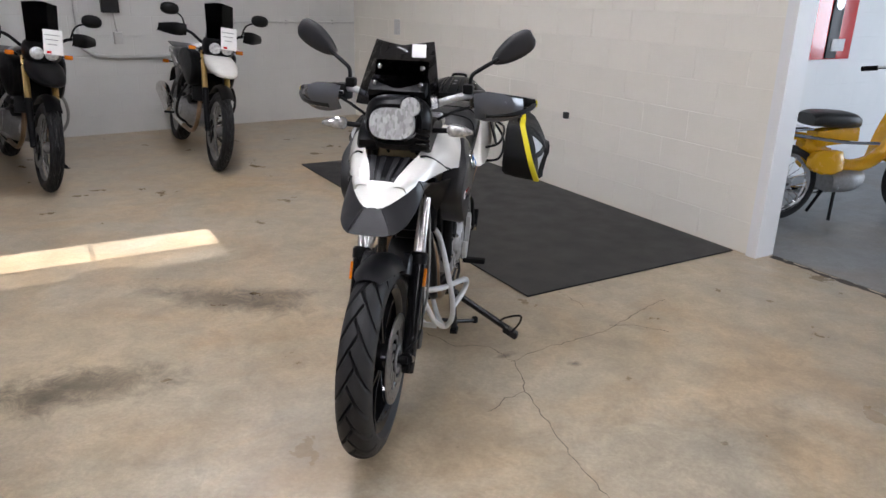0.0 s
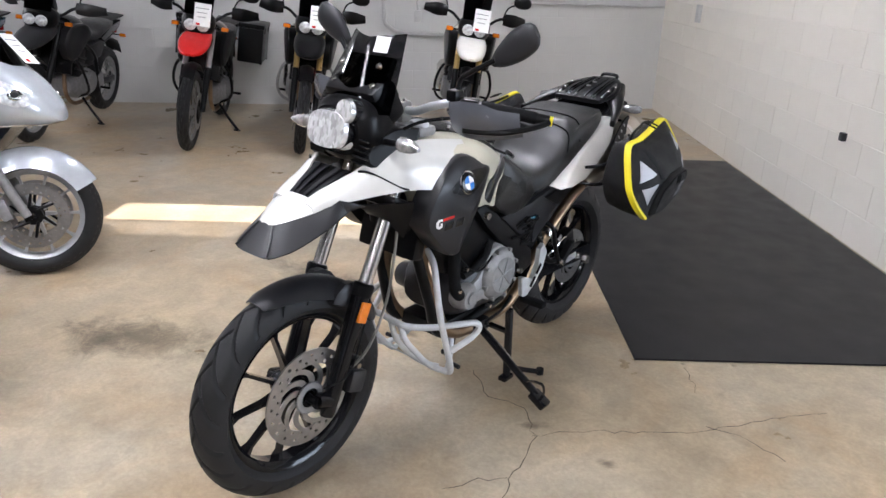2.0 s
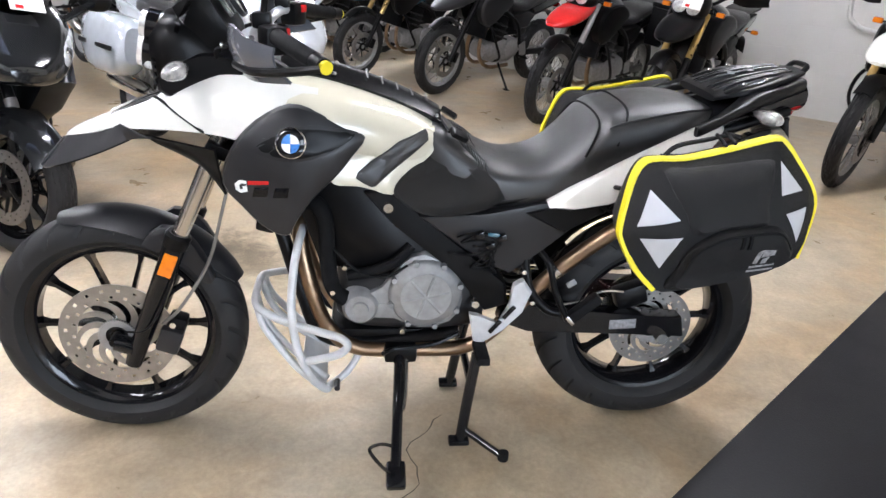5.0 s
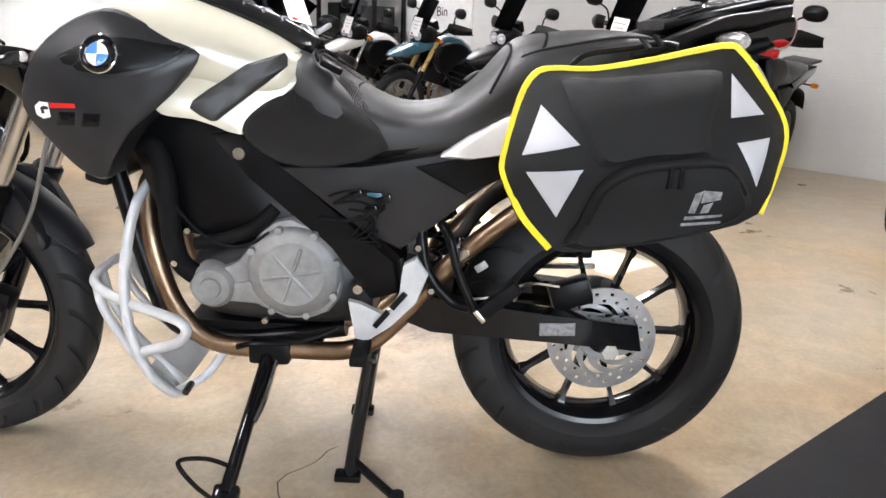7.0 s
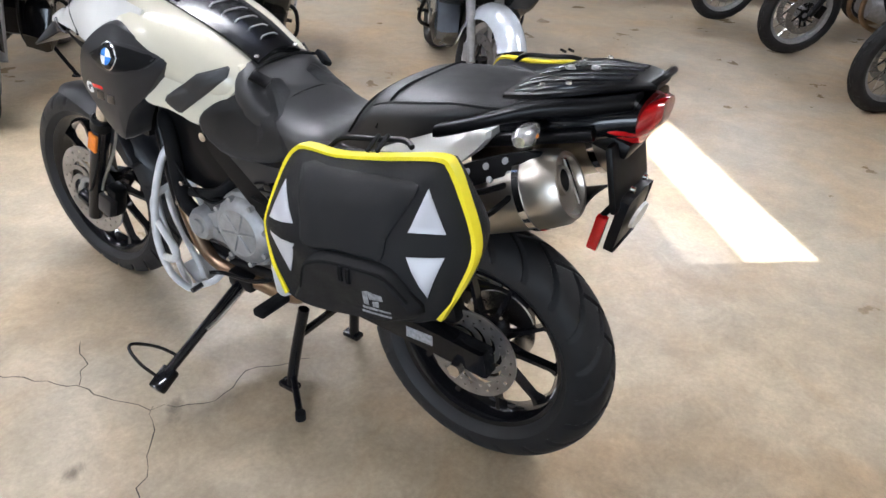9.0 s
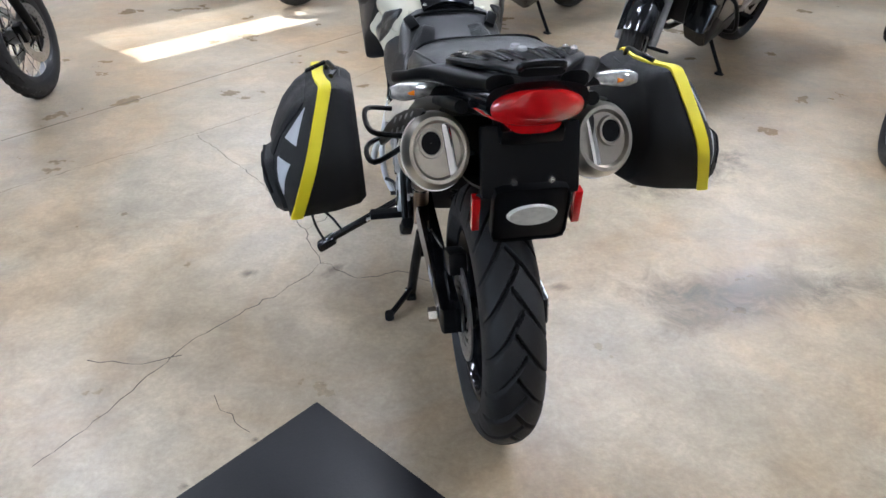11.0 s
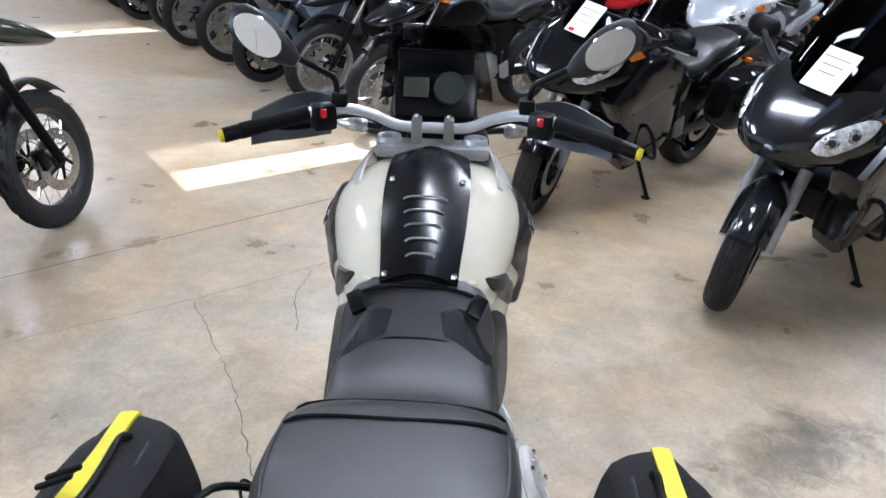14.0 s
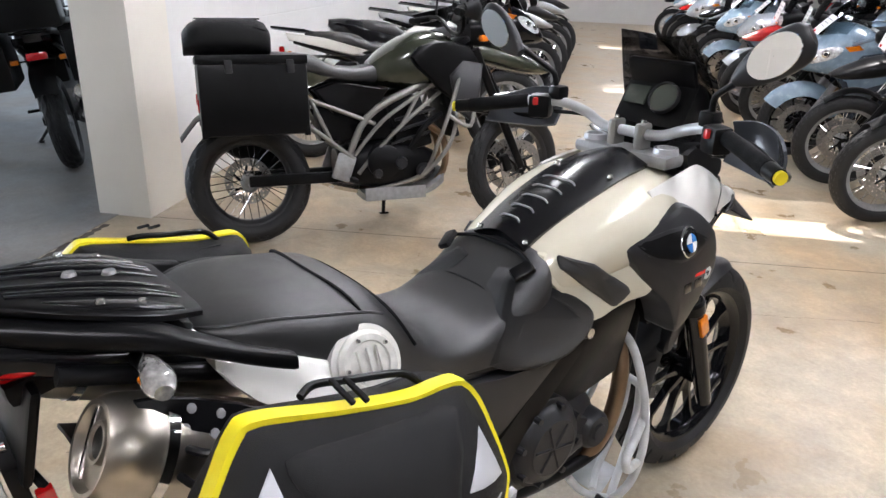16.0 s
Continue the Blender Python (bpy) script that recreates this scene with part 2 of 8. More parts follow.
M = dict(
    white=mat("white_lacquer", (0.70, 0.69, 0.65), 0.2, vary=0.03, coat=0.5),
    cream=mat("cream_lacquer", (0.60, 0.565, 0.45), 0.2, vary=0.03, coat=0.4),
    dark=mat("charcoal_plastic", (0.015, 0.015, 0.017), 0.38, vary=0.15, bump=0.08, fine=900, spec=0.42),
    black=mat("black_plastic", (0.004, 0.004, 0.0045), 0.33, vary=0.15, bump=0.06, fine=700, spec=0.16),
    gloss=mat("gloss_black", (0.006, 0.006, 0.007), 0.12, coat=0.2, spec=0.22),
    rubber=mat("tyre_rubber", (0.015, 0.015, 0.016), 0.55, vary=0.3, scale=14, bump=0.25, fine=500, spec=0.3),
    grip=mat("grip_rubber", (0.005, 0.005, 0.0055), 0.75, bump=0.3, fine=600, spec=0.15),
    seat=mat("seat_vinyl", (0.014, 0.014, 0.0145), 0.40, vary=0.12, bump=0.25, fine=1100, spec=0.7),
    steel=mat("bright_steel", (0.62, 0.60, 0.57), 0.24, 1.0, vary=0.08, bump=0.03),
    chrome=mat("chrome", (0.75, 0.75, 0.76), 0.08, 1.0, vary=0.04),
    silver=mat("silver_paint", (0.50, 0.51, 0.53), 0.4, 0.55, vary=0.08, bump=0.05),
    alu=mat("cast_aluminium", (0.30, 0.30, 0.30), 0.5, 0.5, vary=0.16, scale=40, bump=0.3, fine=400),
    header=mat("heat_tinted_steel", (0.31, 0.215, 0.14), 0.36, 1.0, vary=0.3, scale=9),
    disc=mat("brake_disc_steel", (0.34, 0.33, 0.32), 0.34, 0.9, vary=0.12, scale=30),
    gold=mat("gold_fork", (0.60, 0.42, 0.16), 0.3, 0.8, vary=0.08),
    bag=mat("nylon_bag", (0.006, 0.006, 0.0066), 0.6, vary=0.25, bump=0.6, fine=900, spec=0.28),
    yellow=mat("yellow_piping", (0.78, 0.66, 0.01), 0.5, vary=0.06, bump=0.3, fine=600),
    yellow_paint=mat("yellow_lacquer", (0.80, 0.42, 0.01), 0.25, coat=0.4, vary=0.05),
    print=mat("worn_print", (0.22, 0.22, 0.23), 0.6, vary=0.4, scale=120),
    cap=mat("satin_silver_cap", (0.62, 0.61, 0.57), 0.45, 0.3, vary=0.12, scale=70, bump=0.1),
    guard=mat("charcoal_satin", (0.080, 0.085, 0.098), 0.24, vary=0.06, bump=0.03, fine=900, coat=0.4),
    guardpaint=mat("light_grey_paint", (0.55, 0.56, 0.57), 0.4, 0.1, vary=0.1, scale=30, bump=0.05),
    satin=mat("satin_black", (0.005, 0.005, 0.006), 0.22, vary=0.08, spec=0.4),
    brushed=mat("brushed_steel", (0.52, 0.48, 0.42), 0.34, 1.0, vary=0.12, scale=25, bump=0.05),
    slate=mat("slate_blue_metallic", (0.07, 0.085, 0.11), 0.22, 0.3, coat=0.5),
    carbon=mat("ribbed_vinyl", (0.010, 0.010, 0.011), 0.38, vary=0.1, bump=0.2, fine=900, ribs=4400, spec=0.5),
    reflect=mat("silver_reflective_cloth", (0.50, 0.51, 0.54), 0.45, 0.2, vary=0.05, bump=0.2, fine=900),
    red=mat("red_lacquer", (0.60, 0.02, 0.02), 0.2, coat=0.5, vary=0.05),
    red_lens=mat("red_lens", (0.50, 0.006, 0.008), 0.1, coat=0.8, vary=0.1, scale=60),
    orange=mat("amber_lens", (0.75, 0.20, 0.01), 0.15, coat=0.5, vary=0.1, scale=60),
    clear=mat("clear_lens", (0.42, 0.41, 0.40), 0.12, 0.5, coat=0.7, vary=0.45, scale=70),
    lens=mat("headlamp_reflector", (0.72, 0.74, 0.76), 0.2, 0.35, vary=0.4, scale=55, coat=0.6),
    blue=mat("blue_enamel", (0.05, 0.22, 0.62), 0.2, coat=0.5, vary=0.03),
    paper=mat("white_paper", (0.80, 0.80, 0.79), 0.7, vary=0.04),
    mirror=mat("mirror_glass", (0.85, 0.86, 0.87), 0.02, 1.0, vary=0.01),
    lcd=mat("instrument_glass", (0.05, 0.06, 0.05), 0.08, coat=0.6),
    olive=mat("olive_black_metallic", (0.045, 0.05, 0.035), 0.22, 0.4, coat=0.5),
    silverbody=mat("silver_blue_metallic", (0.58, 0.62, 0.67), 0.22, 0.4, coat=0.6, vary=0.05),
    greybody=mat("dark_grey_metallic", (0.016, 0.017, 0.019), 0.16, 0.4, coat=0.6),
    teal=mat("dark_teal_paint", (0.03, 0.10, 0.14), 0.25, coat=0.4),
    lblue=mat("pale_blue_paint", (0.21, 0.29, 0.37), 0.25, coat=0.4),
    frame=mat("frame_grey", (0.21, 0.205, 0.19), 0.42, 0.5),
    smoke=glass("smoked_screen", (0.07, 0.07, 0.078)),
    screen=glass("clear_screen", (0.72, 0.76, 0.78)),
    green=mat("green_stripe", (0.05, 0.5, 0.12), 0.4),
)


def nodes_of(m):
    m.use_nodes = True
    return m.node_tree, m.node_tree.nodes["Principled BSDF"]


def add(nt, kind, **ins):
    n = nt.nodes.new(kind)
    for k, v in ins.items():
        n.inputs[k].default_value = v
    return n


def concrete(name, tan, grey, rough, stains_and_shade=()):
    """Worn sealed concrete: broad tan and grey clouds, speckle, dark oil staining and painted shade."""
    m = bpy.data.materials.new(name)
    nt, b = nodes_of(m)
    co = nt.nodes.new("ShaderNodeTexCoord")
    big = add(nt, "ShaderNodeTexNoise", Scale=0.55, Detail=6, Roughness=0.6)
    mid = add(nt, "ShaderNodeTexNoise", Scale=2.6, Detail=7, Roughness=0.58)
    fine = add(nt, "ShaderNodeTexNoise", Scale=60, Detail=8, Roughness=0.72)
    for n in (big, mid, fine):
        nt.links.new(co.outputs["Object"], n.inputs["Vector"])
    mix1 = nt.nodes.new("ShaderNodeMix")
    mix1.data_type = "RGBA"
    mix1.inputs[6].default_value, mix1.inputs[7].default_value = (*tan, 1), (*grey, 1)
    r1 = nt.nodes.new("ShaderNodeMapRange")
    r1.inputs[1].default_value, r1.inputs[2].default_value = 0.36, 0.64
    nt.links.new(big.outputs[0], r1.inputs[0])
    nt.links.new(r1.outputs[0], mix1.inputs[0])
    prev = mix1.outputs[2]

    def scaled(src, fac, lo, hi, a, c):
        r = nt.nodes.new("ShaderNodeMapRange")
        r.inputs[1].default_value, r.inputs[2].default_value, r.inputs[3].default_value, r.inputs[4].default_value = lo, hi, a, c
        nt.links.new(fac, r.inputs[0])
        s = nt.nodes.new("ShaderNodeVectorMath")
        s.operation = "SCALE"
        nt.links.new(src, s.inputs[0])
        nt.links.new(r.outputs[0], s.inputs["Scale"])
        return s.outputs[0]

    prev = scaled(prev, mid.outputs[0], 0.3, 0.72, 0.72, 1.17)
    scuff = add(nt, "ShaderNodeTexNoise", Scale=7.5, Detail=12, Roughness=0.78, Distortion=0.6)
    pit = add(nt, "ShaderNodeTexNoise", Scale=26, Detail=6, Roughness=0.7)
    for n in (scuff, pit):
        nt.links.new(co.outputs["Object"], n.inputs["Vector"])
    prev = scaled(prev, scuff.outputs[0], 0.40, 0.61, 0.87, 1.07)
    prev = scaled(prev, pit.outputs[0], 0.25, 0.40, 0.95, 1.0)
    rust = add(nt, "ShaderNodeTexNoise", Scale=1.1, Detail=6, Roughness=0.6, Distortion=1.0)
    nt.links.new(co.outputs["Object"], rust.inputs["Vector"])
    rr0 = nt.nodes.new("ShaderNodeMapRange")
    rr0.inputs[1].default_value, rr0.inputs[2].default_value, rr0.inputs[3].default_value, rr0.inputs[4].default_value = 0.44, 0.62, 0.0, 0.62
    nt.links.new(rust.outputs[0], rr0.inputs[0])
    warm = nt.nodes.new("ShaderNodeMix")
    warm.data_type, warm.blend_type = "RGBA", "MULTIPLY"
    warm.inputs[7].default_value = (0.98, 0.82, 0.64, 1)
    nt.links.new(rr0.outputs[0], warm.inputs[0])
    nt.links.new(prev, warm.inputs[6])
    prev = warm.outputs[2]
    prev = scaled(prev, fine.outputs[0], 0.34, 0.66, 0.88, 1.10)
    for (x, y), (ra, rb), turn, depth in stains_and_shade:
        mp = nt.nodes.new("ShaderNodeMapping")
        mp.vector_type = "TEXTURE"
        mp.inputs["Location"].default_value = (x, y, 0)
        mp.inputs["Rotation"].default_value = (0, 0, radians(turn))
        mp.inputs["Scale"].default_value = (ra, rb, 1)
        nt.links.new(co.outputs["Object"], mp.inputs[0])
        ln = nt.nodes.new("ShaderNodeVectorMath")
        ln.operation = "LENGTH"
        nt.links.new(mp.outputs[0], ln.inputs[0])
        wob = nt.nodes.new("ShaderNodeMath")
        wob.operation = "MULTIPLY_ADD"
        wob.inputs[1].default_value = 2.3
        nt.links.new(scuff.outputs[0], wob.inputs[0])
        nt.links.new(ln.outputs["Value"], wob.inputs[2])
        prev = scaled(prev, wob.outputs[0], 1.35, 2.1, depth, 1.0)
    nt.links.new(prev, b.inputs["Base Color"])
    rr = nt.nodes.new("ShaderNodeMapRange")
    rr.inputs[1].default_value, rr.inputs[2].default_value = 0.3, 0.7
    rr.inputs[3].default_value, rr.inputs[4].default_value = rough - 0.1, rough + 0.15
    nt.links.new(mid.outputs[0], rr.inputs[0])
    nt.links.new(rr.outputs[0], b.inputs["Roughness"])
    bp = nt.nodes.new("ShaderNodeBump")
    bp.inputs["Strength"].default_value, bp.inputs["Distance"].default_value = 0.2, 0.003
    nt.links.new(fine.outputs[0], bp.inputs["Height"])
    nt.links.new(bp.outputs[0], b.inputs["Normal"])
    return m


def block_paint(name, color, course=True, tint=0.05):
    """Thick paint over concrete blocks: faint joints in relief, scuffs."""
    m = bpy.data.materials.new(name)
    nt, b = nodes_of(m)
    co = nt.nodes.new("ShaderNodeTexCoord")
    info = nt.nodes.new("ShaderNodeObjectInfo")
    n1 = add(nt, "ShaderNodeTexNoise", Scale=1.3, Detail=7, Roughness=0.62)
    n2 = add(nt, "ShaderNodeTexNoise", Scale=110, Detail=4)
    for n in (n1, n2):
        nt.links.new(co.outputs["Object"], n.inputs["Vector"])
    r = nt.nodes.new("ShaderNodeMapRange")
    r.inputs[1].default_value, r.inputs[2].default_value, r.inputs[3].default_value, r.inputs[4].default_value = 0.3, 0.7, 1 - tint, 1 + tint
    nt.links.new(n1.outputs[0], r.inputs[0])
    jit = nt.nodes.new("ShaderNodeMath")
    jit.operation = "MULTIPLY_ADD"
    jit.inputs[1].default_value = 0.03
    nt.links.new(info.outputs["Random"], jit.inputs[0])
    nt.links.new(r.outputs[0], jit.inputs[2])
    s = nt.nodes.new("ShaderNodeVectorMath")
    s.operation = "SCALE"
    s.inputs[0].default_value = color
    nt.links.new(jit.outputs[0], s.inputs["Scale"])
    nt.links.new(s.outputs[0], b.inputs["Base Color"])
    b.inputs["Roughness"].default_value = 0.5
    bp = nt.nodes.new("ShaderNodeBump")
    bp.inputs["Strength"].default_value, bp.inputs["Distance"].default_value = 0.35, 0.003
    nt.links.new(n2.outputs[0], bp.inputs["Height"])
    last = bp
    if course:
        br = nt.nodes.new("ShaderNodeTexBrick")
        br.inputs["Scale"].default_value = 1.0
        br.inputs["Color1"].default_value = br.inputs["Color2"].default_value = (1, 1, 1, 1)
        br.inputs["Mortar"].default_value = (0, 0, 0, 1)
        br.inputs["Mortar Size"].default_value, br.inputs["Mortar Smooth"].default_value = 0.006, 0.6
        br.inputs["Brick Width"].default_value, br.inputs["Row Height"].default_value = 0.4, 0.2
        mp = nt.nodes.new("ShaderNodeMapping")
        mp.inputs["Rotation"].default_value = (radians(90), 0, 0)
        nt.links.new(co.outputs["Object"], mp.inputs[0])
        nt.links.new(mp.outputs[0], br.inputs["Vector"])
        bp2 = nt.nodes.new("ShaderNodeBump")
        bp2.inputs["Strength"].default_value, bp2.inputs["Distance"].default_value = 0.35, 0.006
        nt.links.new(br.outputs["Color"], bp2.inputs["Height"])
        nt.links.new(bp.outputs[0], bp2.inputs["Normal"])
        last = bp2
    nt.links.new(last.outputs[0], b.inputs["Normal"])
    return m


def facets(name):
    """A bright reflector pressed in small tilted cells behind a clear lens."""
    m = bpy.data.materials.new(name)
    nt, b = nodes_of(m)
    co = nt.nodes.new("ShaderNodeTexCoord")
    v = add(nt, "ShaderNodeTexVoronoi", Scale=95.0)
    mp = nt.nodes.new("ShaderNodeMapping")
    mp.inputs["Scale"].default_value = (1.3, 1.0, 0.7)
    nt.links.new(co.outputs["Object"], mp.inputs[0])
    nt.links.new(mp.outputs[0], v.inputs["Vector"])
    sep = nt.nodes.new("ShaderNodeSeparateColor")
    nt.links.new(v.outputs["Color"], sep.inputs[0])
    # cell greys painted in at random to imitate the sparkle of tilted facets
    r = nt.nodes.new("ShaderNodeMapRange")
    r.inputs[3].default_value, r.inputs[4].default_value = 0.50, 0.98
    nt.links.new(sep.outputs[0], r.inputs[0])
    c = nt.nodes.new("ShaderNodeCombineColor")
    for k in range(3):
        nt.links.new(r.outputs[0], c.inputs[k])
    nt.links.new(c.outputs[0], b.inputs["Base Color"])
    b.inputs["Metallic"].default_value, b.inputs["Roughness"].default_value = 0.55, 0.2
    b.inputs["Coat Weight"].default_value, b.inputs["Coat Roughness"].default_value = 0.8, 0.03
    bp = nt.nodes.new("ShaderNodeBump")
    bp.inputs["Strength"].default_value, bp.inputs["Distance"].default_value = 0.7, 0.004
    nt.links.new(sep.outputs[1], bp.inputs["Height"])
    nt.links.new(bp.outputs[0], b.inputs["Normal"])
    return m


def glow(name, color, strength):
    m = bpy.data.materials.new(name)
    m.use_nodes = True
    nt = m.node_tree
    e = nt.nodes.new("ShaderNodeEmission")
    e.inputs[0].default_value, e.inputs[1].default_value = (*color, 1), strength
    nt.links.new(e.outputs[0], nt.nodes["Material Output"].inputs[0])
    return m


FLOOR = concrete("sealed_concrete", (0.442, 0.350, 0.230), (0.435, 0.385, 0.300), 0.34, (
    ((-1.2, -0.58), (0.40, 0.19), 28, 0.42), ((-1.35, -0.72), (0.22, 0.16), 0, 0.6), ((-0.82, 0.45), (0.30, 0.08), 12, 0.62),
    # the third mark here is a painted shadow under the side stand's foot
    ((0.684, -0.006), (0.05, 0.03), 20, 0.42), ((-0.385, 0.213), (0.05, 0.035), 0, 0.5), ((0.383, 0.003), (0.07, 0.03), 40, 0.5),
    ((-1.08, 0.31), (0.55, 0.15), -6, 0.5), ((-0.86, 0.37), (0.26, 0.13), 10, 0.62), ((0.766, 0.913), (0.02, 0.016), 0, 0.4), ((0.605, 0.782), (0.016, 0.012), 0, 0.4),
    ((1.1, -0.5), (0.5, 0.3), 20, 0.86), ((0.2, 1.6), (0.6, 0.35), 60, 0.85), ((-1.9, 2.2), (0.8, 0.4), 50, 0.9), ((-1.15, 1.05), (0.45, 0.14), 40, 0.88)))
WALL = block_paint("cream_block_paint", (0.80, 0.765, 0.69), course=False)
WALL_GREY = block_paint("grey_block_paint", (0.63, 0.63, 0.615))
WALL_FAR = block_paint("white_block_paint", (0.74, 0.74, 0.73))
M["facets"] = facets("faceted_reflector")
M["mat"] = mat("ribbed_rubber_mat", (0.007, 0.007, 0.009), 0.38, vary=0.2, scale=6, bump=0.2, fine=160, spec=0.28)
M["ceiling"] = mat("unseen_dark_ceiling", (0.13, 0.13, 0.125), 0.8, vary=0.05, scale=2)
M["pipe"] = mat("painted_conduit", (0.55, 0.55, 0.54), 0.45, vary=0.05)
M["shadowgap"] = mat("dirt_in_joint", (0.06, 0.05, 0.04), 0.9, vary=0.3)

# ---- the building ----
JAMB = Vector((1.745, 1.638, 0))
HIGH = 3.7


def at(s, d, z=0.0):
    """s metres along the door wall from the jamb, d metres into the hall."""
    return JAMB + U * s + V * d + Vector((0, 0, z))


def slab(name, pts, z0, z1, material, label="", category="", parent=None):
    """An upright prism over a ground plan."""
    bm = bmesh.new()
    lo = ring(bm, [(p[0], p[1], z0) for p in pts])
    hi = ring(bm, [(p[0], p[1], z1) for p in pts])
    bridge(bm, lo, hi)
    bm.faces.new(lo[::-1])
    bm.faces.new(hi)
    ob = part(name, bm, material, parent, flat=True)
    if parent is None:
        tagged(ob, label, category, kind="structure")
    return ob


def local_wall(name, p, q, thick, z0, z1, material, label):
    """A wall from p to q whose own x axis runs along it; its front face is at its y = 0."""
    p, q = Vector(p), Vector(q)
    d = q - p
    turn = math.degrees(math.atan2(d.y, d.x))
    ob = part(name, box((d.length, thick, z1 - z0), (d.length / 2, thick / 2, (z0 + z1) / 2)), material, flat=True)
    ob.matrix_basis = pose(p.x, p.y, 0, 0, 0, turn)
    return tagged(ob, label, "wall", kind="structure")


floor = slab("floor", [(-22, -24), (22, -24), (22, 16), (-22, 16)], -0.2, 0.0, FLOOR, "tan sealed concrete floor, stained and cracked", "floor")

CORNER = at(5.95, 0)
BACK_DIR = Vector((-0.72, -0.694, 0)).normalized()
BACK_END = CORNER + BACK_DIR * 15
wall_door = local_wall("wall_door", at(6.2, 0), at(0, 0), 0.13, 0, HIGH, WALL, "cream painted concrete block wall")
wall_back = local_wall("wall_back", BACK_END, CORNER + BACK_DIR * -0.2, 0.2, 0, HIGH, WALL_GREY, "pale grey painted block wall with conduit")
wall_aisle = local_wall("wall_aisle", at(-2.66, 0), at(-19, 0), 0.2, 0, HIGH, WALL_FAR, "white painted block wall beside the aisle")
wall_end = local_wall("wall_end", at(-19, 0), at(-19, 18), 0.2, 0, HIGH, WALL_FAR, "white end wall of the hall")
wall_opposite = local_wall("wall_opposite", at(-19, 10.5), BACK_END, 0.2, 0, HIGH, WALL_FAR, "white painted wall across the hall")
wall_lintel = local_wall("wall_lintel", at(0, 0), at(-2.26, 0), 0.13, 2.7, HIGH, WALL, "cream lintel over the wide opening")
slab("pier", [at(-2.26, 0.08), at(-2.66, 0.08), at(-2.66, -0.25), at(-2.26, -0.25)], 0, HIGH, WALL, "cream painted pier beside the wide opening", "pier")
slab("jamb", [at(0.0, 0.025), at(-0.07, 0.025), at(-0.07, -0.14), at(0.0, -0.14)], 0, 2.7, mat("jamb_paint", (0.78, 0.78, 0.78), 0.4, vary=0.03, scale=2), "white painted door jamb", "door jamb")

# the room behind the opening
wall_side_near = local_wall("wall_side_near", at(1.4, -7), at(1.4, -0.125), 0.2, 0, HIGH, WALL_FAR, "white wall of the side room")
wall_side_end = local_wall("wall_side_end", at(-8, -0.2), at(-8, -7), 0.2, 0, HIGH, WALL_FAR, "white end wall of the side room")
wall_side_left = local_wall("wall_side_left", at(-1.0, -7), at(1.6, -7), 0.2, 0, HIGH, WALL_FAR, "white wall beside the open shutter door")
wall_side_right = local_wall("wall_side_right", at(-8.2, -7), at(-5.5, -7), 0.2, 0, HIGH, WALL_FAR, "white wall beside the open shutter door")
wall_side_top = local_wall("wall_side_top", at(-5.5, -7), at(-1.0, -7), 0.2, 3.0, HIGH, WALL_FAR, "white wall over the open shutter door")
wall_side_back = local_wall("wall_side_back", at(-8.2, -0.2), at(-2.7, -0.2), 0.02, 0, HIGH, WALL_FAR, "white wall of the side room")

# unseen ceiling, darkened to keep blacks deep; skylights at even steps along the hall
shift = -U * ((HIGH + 0.08) * (SUN_DIR.to_2d().length / SUN_DIR.z))
ds = shift.dot(U)
S_CUTS = [-20]
for s0, s1 in ((-13.53, -12.7), (-8.58, -7.75), (-3.76, -2.93), (1.40, 2.02)):
    S_CUTS += [s0 + ds, s1 + ds]
S_CUTS += [16]
D_CUTS = [-9, 2.72, 4.42, 19]
bm = bmesh.new()
for i in range(len(S_CUTS) - 1):
    for j in range(3):
        if j == 1 and i % 2 == 1:
            continue
        sa, sb, da, db = S_CUTS[i], S_CUTS[i + 1], D_CUTS[j], D_CUTS[j + 1]
        for z in (HIGH, HIGH + 0.12):
            bm.faces.new(ring(bm, [at(sa, da, z), at(sb, da, z), at(sb, db, z), at(sa, db, z)]))
        if j != 1:
            continue
        for s in (sa, sb):
            bm.faces.new(ring(bm, [at(s, da, HIGH), at(s, db, HIGH), at(s, db, HIGH + 0.12), at(s, da, HIGH + 0.12)]))
for i in range(1, len(S_CUTS) - 1, 2):
    for d in (D_CUTS[1], D_CUTS[2]):
        bm.faces.new(ring(bm, [at(S_CUTS[i], d, HIGH), at(S_CUTS[i + 1], d, HIGH), at(S_CUTS[i + 1], d, HIGH + 0.12), at(S_CUTS[i], d, HIGH + 0.12)]))
# glazing bars of the skylights
for i in range(1, len(S_CUTS) - 1, 2):
    mid, wide = (S_CUTS[i] + S_CUTS[i + 1]) / 2, S_CUTS[i + 1] - S_CUTS[i]
    turn = math.degrees(math.atan2(U.y, U.x))
    box((wide, 0.014, 0.03), at(mid, 3.42, HIGH + 0.06), (0, 0, turn), bm=bm)
    box((0.016, D_CUTS[2] - D_CUTS[1], 0.02), at(S_CUTS[i + 1] - 0.36, (D_CUTS[1] + D_CUTS[2]) / 2, HIGH + 0.06), (0, 0, turn), bm=bm)
tagged(part("ceiling", bm, M["ceiling"], flat=True), "unseen ceiling with skylight openings, darkened to deepen blacks", "ceiling", kind="structure")

